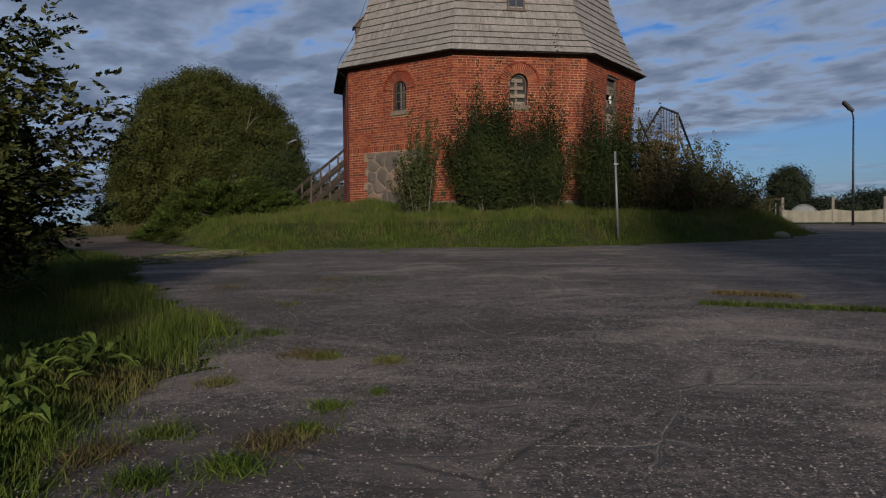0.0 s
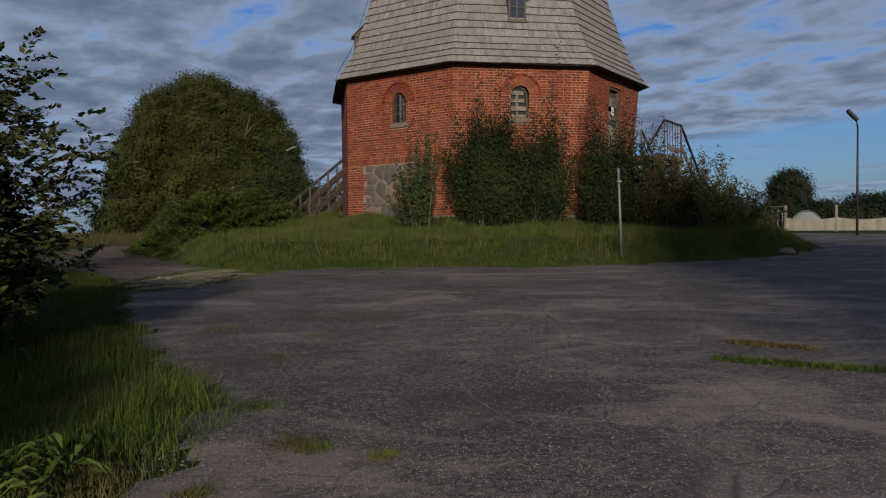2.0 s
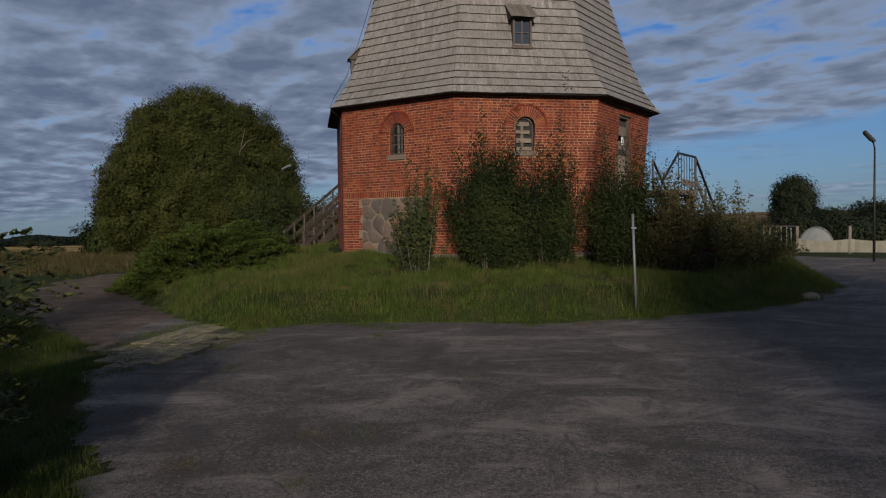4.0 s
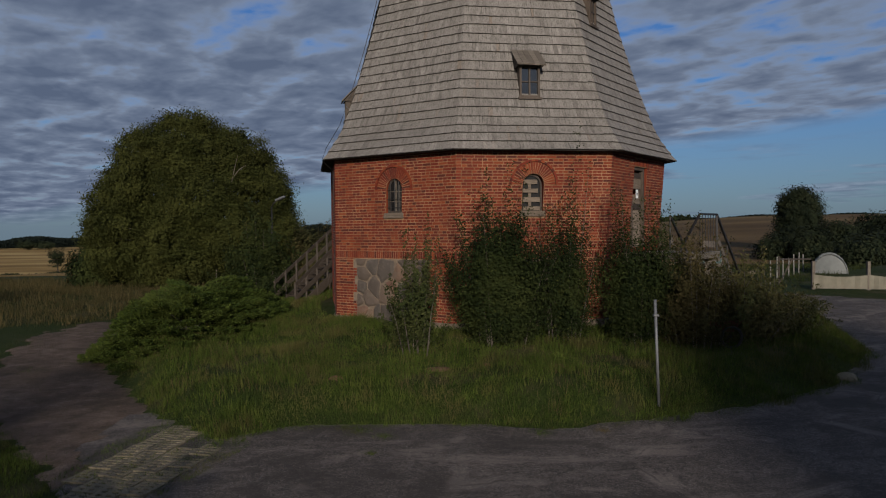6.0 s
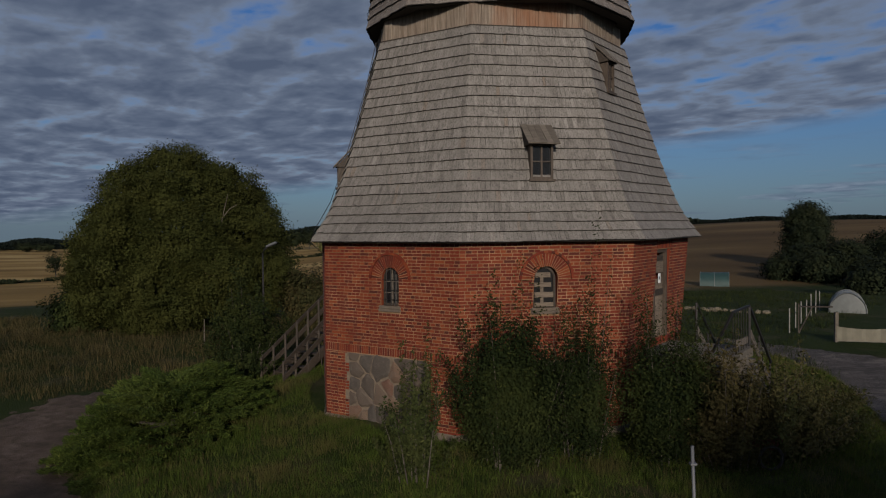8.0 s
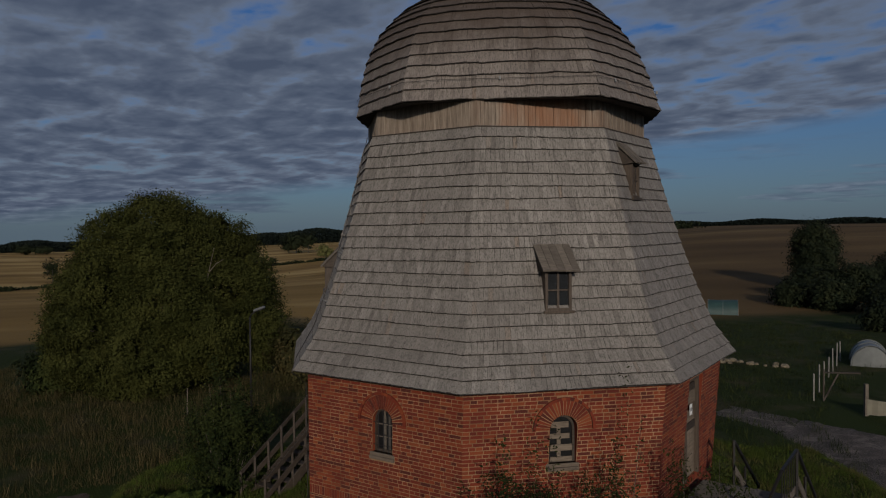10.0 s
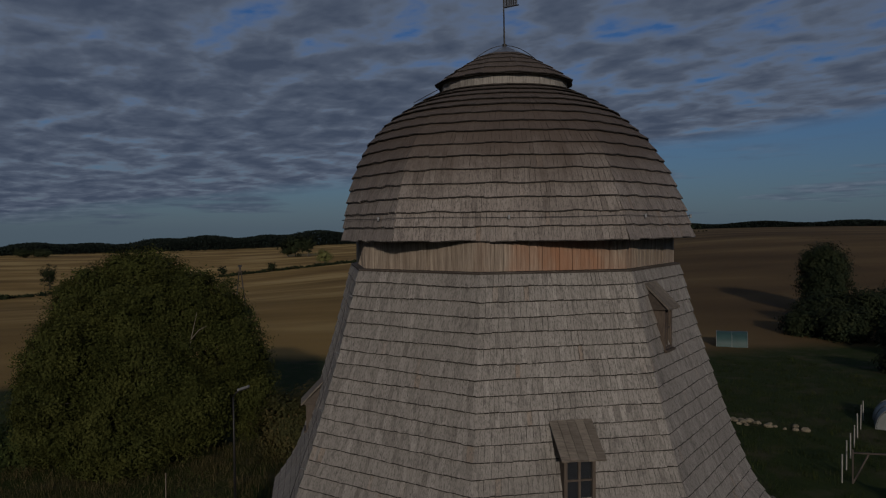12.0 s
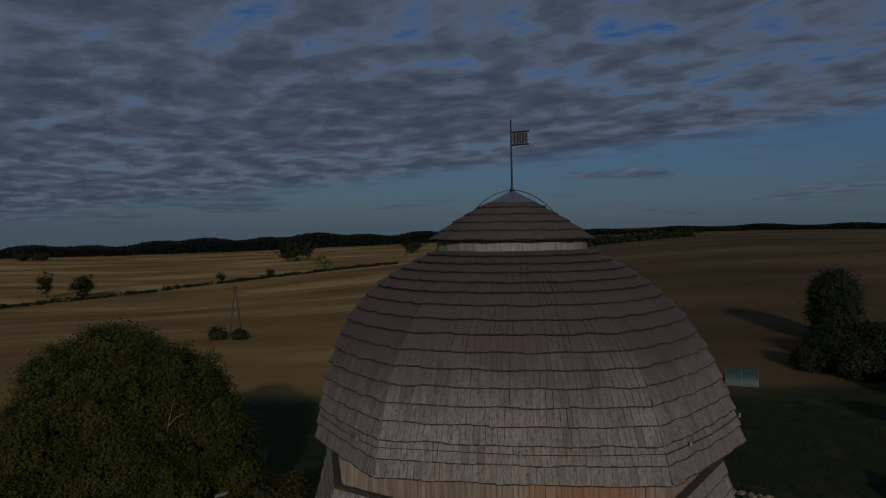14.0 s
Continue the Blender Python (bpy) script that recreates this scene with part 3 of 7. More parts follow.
surface("road", YARD, 0.03, ASPHALT, "cracked grey asphalt yard with loose chippings", 0.22, 0.16, (-9, 40, -40, 15), 0.3)
surface("track", TRACK, 0.025, DIRT, "sandy dirt track worn into the grass", 0.12, 0.3, (-30, -6, -14, 18), 1.7)

# ---- the mill ----
A0 = radians(-147.41)
SIDE = 2 * 5.3 * math.sin(math.pi / 8)
WALL_LOW, WALL_TOP = 1.2, 6.06


def corner(k, z):
    """Wall corner k at height z: the octagon narrows a little towards its foot."""
    t = (z - 1.8) / 4.2
    a = A0 + k * math.pi / 4
    r = lerp(5.1, 5.3, t)
    return Vector((lerp(-0.17, 0.0, t) + r * math.cos(a), lerp(-0.12, 0.0, t) + r * math.sin(a), z))


def normal(k):
    a = A0 + math.pi / 8 + k * math.pi / 4
    return Vector((math.cos(a), math.sin(a), 0))


def on_wall(k, u, z, d=0.0):
    """The point u metres along wall k from its middle, at height z, d metres proud."""
    return corner(k, z).lerp(corner(k + 1, z), u / SIDE + 0.5) + normal(k) * d


mill = tagged(hold("windmill", at=(0, 0, 1.7)), "octagonal windmill tower, red brick below, grey wooden shingles above", "windmill")

# openings: middle, half width, sill, springing (None: flat head), top
OPEN = {0: (0.065, 0.265, 4.50, 5.13, 5.395), 1: (-0.03, 0.28, 4.50, 5.15, 5.43), 2: (0.10, 0.50, 3.50, None, 5.72)}
RING_IN, RING_OUT = 0.0, 0.30


def outline(k, grow=0.0):
    u, h, z0, zs, z1 = OPEN[k]
    h += grow
    if zs is None:
        return [(u - h, z0), (u + h, z0), (u + h, z1 + grow), (u - h, z1 + grow)]
    pts = [(u - h, z0), (u + h, z0)]
    pts += [(u + h * math.cos(a), zs + h * math.sin(a)) for a in np.linspace(0, math.pi, 13)]
    return pts


def make_wall():
    bm = bmesh.new()
    for k in range(8):
        out = [(-SIDE / 2, WALL_LOW), (SIDE / 2, WALL_LOW), (SIDE / 2, WALL_TOP), (-SIDE / 2, WALL_TOP)]
        loops = [out] + ([outline(k)] if k in OPEN else [])
        flat = [p for lp in loops for p in lp]
        front = [bm.verts.new(on_wall(k, u, z, -0.005)) for u, z in flat]
        for tri in tessellate_polygon([[Vector((u, z, 0)) for u, z in lp] for lp in loops]):
            bm.faces.new([front[i] for i in tri])
        if k in OPEN:
            hole = front[4:]
            inner = [bm.verts.new(on_wall(k, u, z, -0.38)) for u, z in outline(k)]
            for i in range(len(hole)):
                j = (i + 1) % len(hole)
                bm.faces.new((hole[i], hole[j], inner[j], inner[i])).material_index = 1
    bmesh.ops.recalc_face_normals(bm, faces=bm.faces)
    ob = part("brick_wall", bm, MORTAR, mill, "red brick wall in old lime mortar with arched openings")
    ob.data.materials.append(BRICK)
    return ob


brick_wall = make_wall()


def room():
    """Dark inner lining, so that the openings look into an unlit room."""
    bm = bmesh.new()
    low = [bm.verts.new(corner(k, 1.9) * 0.9 + Vector((0, 0, 0.19))) for k in range(8)]
    top = [bm.verts.new(corner(k, 6.05) * 0.9 + Vector((0, 0, 0.6))) for k in range(8)]
    for k in range(8):
        bm.faces.new((low[k], low[(k + 1) % 8], top[(k + 1) % 8], top[k]))
    bm.faces.new(low)
    bm.faces.new(top)
    return part("inner_room", bm, UNDER, mill)


room()

BOX_FACES = [(0, 1, 2, 3), (0, 4, 5, 1), (1, 5, 6, 2), (2, 6, 7, 3), (3, 7, 4, 0)]


def slab(point, u0, u1, z0, z1, d0, d1, rim=0.006):
    """Eight corners of a brick on a wall: a front a little smaller than its back."""
    a = [point(u0 + rim, z0 + rim, d1), point(u1 - rim, z0 + rim, d1), point(u1 - rim, z1 - rim, d1), point(u0 + rim, z1 - rim, d1)]
    b = [point(u0, z0, d0), point(u1, z0, d0), point(u1, z1, d0), point(u0, z1, d0)]
    return a + b


def gaps_at(k, z0, z1):
    """Stretch of a brick course on wall k that an opening or its arch takes up."""
    if k not in OPEN:
        return None
    u, h, zl, zs, zt = OPEN[k]
    zm = (z0 + z1) / 2
    if zs is None:
        return (u - h - 0.0, u + h + 0.0) if zl - 0.02 < zm < zt + 0.22 else None
    if zl - 0.15 < zm < zl:
        return (u - h - 0.06, u + h + 0.06)
    if zl <= zm < zs:
        return (u - h, u + h)
    r = h + RING_OUT + 0.06
    if zs <= zm < zs + r:
        w = math.sqrt(max(r * r - (zm - zs) ** 2, 0))
        return (u - w, u + w)
    return None


STONE_PANEL = {0: (-1.27, 1.20), 1: (-1.20, 1.25)}
SOLDIER = (3.30, 3.50)


def make_bricks():
    rng = random.Random(4)
    single, verts, faces = [], [], []

    def lay(k, u0, u1, z0, z1, pick):
        g0, g1 = (0.0 if u0 < -SIDE / 2 + 1e-4 else 0.007), (0.0 if u1 > SIDE / 2 - 1e-4 else 0.007)
        c = slab(lambda u, z, d: on_wall(k, u, z, d), u0 + g0, u1 - g1, z0 + 0.007, z1 - 0.007, -0.02, rng.uniform(0.0, 0.006), 0.002)
        if pick and len(single) < 300:
            single.append(c)
        else:
            n = len(verts)
            verts.extend(c)
            faces.extend(tuple(i + n for i in f) for f in BOX_FACES)

    course = 0.0745
    teeth = (0.0, 0.0)
    for k in range(8):
        z, row = 1.25, 0
        while z < WALL_TOP - 0.02:
            top = min(z + course, WALL_TOP)
            if SOLDIER[0] - 0.01 < z < SOLDIER[1] - 0.01:
                u = -SIDE / 2
                while u < SIDE / 2 - 0.02:
                    lay(k, u, min(u + 0.0745, SIDE / 2), SOLDIER[0], SOLDIER[1], False)
                    u += 0.0745
                z, row = SOLDIER[1], row + 1
                continue
            if z < SOLDIER[0]:
                top = SOLDIER[0] if top > SOLDIER[0] - 0.035 else top
            size = 0.262 if row % 2 == 0 else 0.131
            u = -SIDE / 2 + (0.0 if row % 2 else (-0.131 if row % 4 else -0.065))
            gap = gaps_at(k, z, top)
            if z < SOLDIER[0] and k in STONE_PANEL:
                a, b = STONE_PANEL[k]
                if row % 3 == 0 or row < 1:
                    teeth = (rng.choice((-0.03, 0.0, 0.05, 0.11)), rng.choice((-0.03, 0.0, 0.05, 0.11)))
                gap = (a - teeth[0], b + teeth[1])
            while u < SIDE / 2 - 0.01:
                long = size * rng.uniform(0.94, 1.06)
                a, b = max(u, -SIDE / 2), min(u + long, SIDE / 2)
                u += long
                runs = [(a, b)]
                if gap:
                    runs = [(a, min(b, gap[0])), (max(a, gap[1]), b)]
                for p, q in runs:
                    if q - p > 0.03:
                        lay(k, p, q, z, top, k == 1 and 5.45 < z and abs(u) < 2.2)
            z, row = top, row + 1
    # the arches: bricks on end round the head, and a thin raised moulding
    for k, (u, h, zl, zs, zt) in OPEN.items():
        if zs is None:
            for i in range(15):
                a = u - 0.55 + i * 0.0745
                lay(k, a, a + 0.0745, zt + 0.01, zt + 0.21, False)
            continue
        count = 23
        for i in range(count):
            a0, a1 = math.pi * i / count, math.pi * (i + 1) / count
            pts = []
            for d, e in ((0.012, 0.004), (-0.02, 0.0)):
                for r, a in ((h + 0.005, a0), (h + RING_OUT - 0.01, a0), (h + RING_OUT - 0.01, a1), (h + 0.005, a1)):
                    lean = (0.009 if a == a0 else -0.009) / r
                    pts.append(on_wall(k, u + r * math.cos(a + lean), zs + r * math.sin(a + lean), d))
            n = len(verts)
            verts.extend(pts)
            faces.extend(tuple(j + n for j in f) for f in BOX_FACES)
        for i in range(22):
            a0, a1 = math.pi * i / 22, math.pi * (i + 1) / 22
            pts = []
            for d in (0.045, -0.02):
                for r, a in ((h + RING_OUT, a0), (h + RING_OUT + 0.055, a0), (h + RING_OUT + 0.055, a1), (h + RING_OUT, a1)):
                    pts.append(on_wall(k, u + r * math.cos(a), zs + r * math.sin(a), d))
            n = len(verts)
            verts.extend(pts)
            faces.extend(tuple(j + n for j in f) for f in BOX_FACES)
    return single, verts, faces


BRICKS = make_bricks()
tagged(from_arrays("brickwork", BRICKS[1], BRICKS[2], BRICK, brick_wall, "weathered orange-red bricks"), kind="stuff")


def clip_cell(cell, site, other):
    """Keeps the part of a polygon nearer to site than to other."""
    mx, mz = (site[0] + other[0]) / 2, (site[1] + other[1]) / 2
    nx, nz = other[0] - site[0], other[1] - site[1]
    out = []
    for p, q in zip(cell, cell[1:] + cell[:1]):
        dp = (p[0] - mx) * nx + (p[1] - mz) * nz
        dq = (q[0] - mx) * nx + (q[1] - mz) * nz
        if dp <= 0:
            out.append(p)
        if dp * dq < 0:
            t = dp / (dp - dq)
            out.append((p[0] + t * (q[0] - p[0]), p[1] + t * (q[1] - p[1])))
    return out


def make_stones():
    rng = random.Random(11)
    for k, (a, b) in STONE_PANEL.items():
        panel = [(a + 0.02, 1.15), (b - 0.02, 1.15), (b - 0.02, 3.29), (a + 0.02, 3.29)]
        bm = bmesh.new()
        for p, q in ((0, 1),):
            vs = [bm.verts.new(on_wall(k, u + (0.12 if u > 0 else -0.12), z, -0.002)) for u, z in panel]
            bm.faces.new(vs)
        part("stone_bedding", bm, BEDDING, brick_wall, "grey cement bedding between the field stones")
        sites = []
        while len(sites) < 30:
            s = (rng.uniform(a, b), rng.uniform(1.2, 3.3))
            if all(math.hypot(s[0] - t[0], s[1] - t[1]) > (0.20 if len(sites) % 3 else 0.36) for t in sites):
                sites.append(s)
        for s in sites:
            cell = panel
            for t in sites:
                if t is not s:
                    cell = clip_cell(cell, s, t)
            if len(cell) < 3:
                continue
            cx, cz = sum(p[0] for p in cell) / len(cell), sum(p[1] for p in cell) / len(cell)
            bm = bmesh.new()
            rings = []
            for shrink, d in ((0.93, -0.002), (0.88, 0.020), (0.62, 0.042)):
                ring = []
                for i, (p, q) in enumerate(zip(cell, cell[1:] + cell[:1])):
                    for f in (0.12, 0.5, 0.88):
                        u, z = lerp(p[0], q[0], f), lerp(p[1], q[1], f)
                        wob = 1 + 0.10 * math.sin(7 * u + 5 * z + i) + 0.05 * math.sin(19 * u - 13 * z)
                        ring.append(bm.verts.new(on_wall(k, cx + (u - cx) * shrink * wob, cz + (z - cz) * shrink * wob, d)))
                rings.append(ring)
            for r0, r1 in zip(rings, rings[1:]):
                for i in range(len(r0)):
                    j = (i + 1) % len(r0)
                    bm.faces.new((r0[i], r0[j], r1[j], r1[i]))
            mid = bm.verts.new(on_wall(k, cx, cz, 0.046 + rng.uniform(-0.008, 0.02)))
            for i in range(len(rings[-1])):
                bm.faces.new((rings[-1][i], rings[-1][(i + 1) % len(rings[-1])], mid))
            part("stone", bm, STONE, brick_wall)


make_stones()

# skirt roof: corner radius against height
SKIRT = [(5.62, 5.98), (5.07, 6.74), (4.72, 7.6), (4.40, 8.5), (4.07, 9.51), (3.83, 10.34), (3.62, 11.16)]


def along(profile, s):
    """Radius and height a fraction s of the way up a profile."""
    seg = [math.dist(p, q) for p, q in zip(profile, profile[1:])]
    want = s * sum(seg)
    for (p, q), w in zip(zip(profile, profile[1:]), seg):
        if want <= w or q is profile[-1]:
            t = want / w
            return lerp(p[0], q[0], t), lerp(p[1], q[1], t)
        want -= w


def skirt_corner(k, s):
    r, z = along(SKIRT, s)
    a = A0 + k * math.pi / 4
    return Vector((r * math.cos(a), r * math.sin(a), z))


def roof_body(name, at, sides, steps, mat, parent, label, sink, lid=True):
    bm = bmesh.new()
    rings = []
    for i in range(steps + 1):
        c = [at(k, i / steps) for k in range(sides)]
        mid = sum(c, Vector()) / sides
        rings.append([bm.verts.new(p - (p - mid).normalized() * sink) for p in c])
    for r0, r1 in zip(rings, rings[1:]):
        for k in range(sides):
            bm.faces.new((r0[k], r0[(k + 1) % sides], r1[(k + 1) % sides], r1[k]))
    if lid:
        bm.faces.new(rings[-1])
    low = [bm.verts.new(v.co * 0.9 + Vector((0, 0, v.co.z * 0.1 + 0.02))) for v in rings[0]]
    for k in range(sides):
        bm.faces.new((rings[0][(k + 1) % sides], rings[0][k], low[k], low[(k + 1) % sides]))
    bmesh.ops.recalc_face_normals(bm, faces=bm.faces)
    return part(name, bm, mat, parent, label)


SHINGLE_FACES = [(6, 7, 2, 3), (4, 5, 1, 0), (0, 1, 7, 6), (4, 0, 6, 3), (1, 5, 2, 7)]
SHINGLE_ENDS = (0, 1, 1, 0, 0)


def lay_shingles(at, sides, courses, width, thick, seed, picked, ragged=0.005, overlap=0.35):
    """Boards in overlapping courses. Returns those picked as pieces, and the rest joined."""
    rng = random.Random(seed)
    single, verts, faces = [], [], []
    for c in range(courses):
        for k in range(sides):
            s0, s1 = c / courses, min((c + 1 + overlap) / courses, 1.0)
            p0, p1, q0, q1 = at(k, s0), at(k + 1, s0), at(k, s1), at(k + 1, s1)
            n = (p1 - p0).cross(q0 - p0).normalized()
            down = ((p0 + p1) - (q0 + q1)).normalized()
            total = (p1 - p0).length
            cuts = [0.0]
            while cuts[-1] < 1:
                cuts.append(cuts[-1] + width * rng.uniform(0.72, 1.28) / total)
            cuts[-1] = 1.0
            if len(cuts) > 2 and cuts[-1] - cuts[-2] < 0.4 * width / total:
                cuts.pop(-2)
            sag = 0.014 * math.sin(c * 2.1 + k)
            for a, b in zip(cuts, cuts[1:]):
                slip = rng.uniform(-ragged, ragged) + sag * math.sin(3.1 * (a + b))
                g = (0.0022 if rng.random() > 0.10 else 0.0050) / total
                lift = thick + rng.uniform(0.0, 0.006)
                meet = (lift + 0.004) * math.tan(math.pi / sides) / total
                a2, b2 = (a + g if a > 0 else -meet), (b - g if b < 1 else 1 + meet)
                o = n * lift + down * slip
                vs = [p0.lerp(p1, a2) + o, p0.lerp(p1, b2) + o + n * rng.uniform(-0.004, 0.004), q0.lerp(q1, b2) + n * 0.004, q0.lerp(q1, a2) + n * 0.004,
                      p0.lerp(p1, a2) + o - n * 0.016, p0.lerp(p1, b2) + o - n * 0.016]
                rim = rng.uniform(0.012, 0.022) / max((q0 - p0).length, 0.05)
                vs += [vs[0].lerp(vs[3], rim), vs[1].lerp(vs[2], rim)]
                if picked(c, k, a, b) and len(single) < 300:
                    single.append(vs)
                else:
                    i = len(verts)
                    verts.extend(vs)
                    faces.extend(tuple(j + i for j in f) for f in SHINGLE_FACES)
    return single, verts, faces


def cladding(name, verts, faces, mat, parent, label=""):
    """Joined shingles; a narrow strip along their lower ends is dark."""
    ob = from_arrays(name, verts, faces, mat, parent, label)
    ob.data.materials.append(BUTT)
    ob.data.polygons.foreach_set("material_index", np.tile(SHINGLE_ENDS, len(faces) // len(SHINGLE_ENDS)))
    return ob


skirt_roof = roof_body("skirt_roof", skirt_corner, 8, 18, UNDER, mill, "tall flared roof clad in weathered grey wooden shingles", 0.02)
SKIRT_SHINGLES = lay_shingles(skirt_corner, 8, 21, 0.10, 0.038, 5, lambda c, k, a, b: k == 1 and 8 <= c <= 20)
tagged(cladding("shingle_cladding", SKIRT_SHINGLES[1], SKIRT_SHINGLES[2], SHINGLE, skirt_roof, "weathered silver-grey split shingles"), kind="stuff")

# cap: an eight-sided dome with softened corners, wider in front, turned a little against the tower
CAP_PLAN = [(-3.30, -1.50), (-1.90, -3.46), (2.25, -3.46), (3.78, -1.12), (3.75, 1.5), (2.0, 3.4), (-2.0, 3.4), (-3.5, 1.5)]
CAP_RISE = [(1.0, 11.70), (0.972, 12.38), (0.918, 13.1), (0.83, 13.70), (0.705, 14.18), (0.53, 14.58), (0.37, 14.86)]
CAP_TURN = radians(-7.4)


def cap_corner(k, s):
    """Point k of thirty-two round the cap: straight sides at the eaves that swell towards a circle higher up."""
    f, z = along([(r * 3.6, h) for r, h in CAP_RISE], s)
    f /= 3.6
    (xa, ya), (xb, yb) = CAP_PLAN[(k // 4) % 8], CAP_PLAN[(k // 4 + 1) % 8]
    x, y = lerp(xa, xb, (k % 4) / 4), lerp(ya, yb, (k % 4) / 4)
    r = math.hypot(x, y)
    f *= lerp(1.0, 3.70 / r, lerp(0.15, 0.9, min(1.0, s * 1.4)))
    x, y = x * f, y * f
    if x > 0:
        x *= 1 - 0.055 * min(1.0, s * 1.7)
    return Vector((x * math.cos(CAP_TURN) - y * math.sin(CAP_TURN), x * math.sin(CAP_TURN) + y * math.cos(CAP_TURN), z))


cap = roof_body("cap_roof", cap_corner, 32, 14, UNDER, mill, "domed eight-sided cap clad in dark weathered shingles", 0.02)
CAP_SHINGLES = lay_shingles(cap_corner, 32, 16, 0.095, 0.056, 6, lambda c, k, a, b: 4 <= k <= 9 and c <= 8)
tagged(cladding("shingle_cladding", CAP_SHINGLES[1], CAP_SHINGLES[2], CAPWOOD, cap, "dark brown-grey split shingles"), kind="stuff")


def make_belt():
    """Upright boards between skirt and cap."""
    rng = random.Random(3)
    bm = bmesh.new()
    ring = [bm.verts.new((3.38 * math.cos(A0 + k * math.pi / 4), 3.38 * math.sin(A0 + k * math.pi / 4), z)) for z in (11.0, 11.95) for k in range(8)]
    for k in range(8):
        bm.faces.new((ring[k], ring[(k + 1) % 8], ring[8 + (k + 1) % 8], ring[8 + k]))
    belt = part("belt", bm, UNDER, mill, "band of upright pale brown boards under the cap")
    for k in range(8):
        a, b = [Vector((3.52 * math.cos(A0 + j * math.pi / 4), 3.52 * math.sin(A0 + j * math.pi / 4), 0)) for j in (k, k + 1)]
        n = normal(k)
        count = 34
        for i in range(count):
            if k not in (7, 0, 1, 2, 3):
                continue
            bm = bmesh.new()
            p, q = a.lerp(b, (i + 0.03) / count), a.lerp(b, (i + 0.97) / count)
            d = rng.uniform(-0.012, 0.008)
            m = [p + n * d, q + n * d, q - n * 0.03, p - n * 0.03]
            lo = 11.13 + rng.uniform(-0.02, 0.015)
            vs = [bm.verts.new(v + Vector((0, 0, z))) for z in (lo, 11.8) for v in m]
            for f in ((0, 1, 5, 4), (1, 2, 6, 5), (2, 3, 7, 6), (3, 0, 4, 7), (0, 3, 2, 1), (4, 5, 6, 7)):
                bm.faces.new([vs[j] for j in f])
            part("belt_board", bm, BELTWOOD, belt)
    for k in range(8):
        bm = bmesh.new()
        vs = []
        for r, z in ((3.65, 11.130), (3.65, 11.155), (3.46, 11.185), (3.46, 11.160)):
            for q in (k, k + 1):
                vs.append(bm.verts.new((r * math.cos(A0 + q * math.pi / 4), r * math.sin(A0 + q * math.pi / 4), z)))
        for f in ((0, 1, 3, 2), (2, 3, 5, 4), (4, 5, 7, 6), (6, 7, 1, 0), (0, 2, 4, 6), (1, 7, 5, 3)):
            bm.faces.new([vs[q] for q in f])
        part("drip_board", bm, DARKWOOD, mill, "dark drip board round the top of the skirt")



make_belt()


def lantern_corner(k, s):
    r, z = along([(1.56, 15.03), (1.32, 15.20), (1.05, 15.37), (0.72, 15.56), (0.42, 15.71)], s)
    a = CAP_TURN + radians(15) + k * math.tau / 12
    return Vector((0.97 * r * math.cos(a) - 0.05, r * math.sin(a), z))


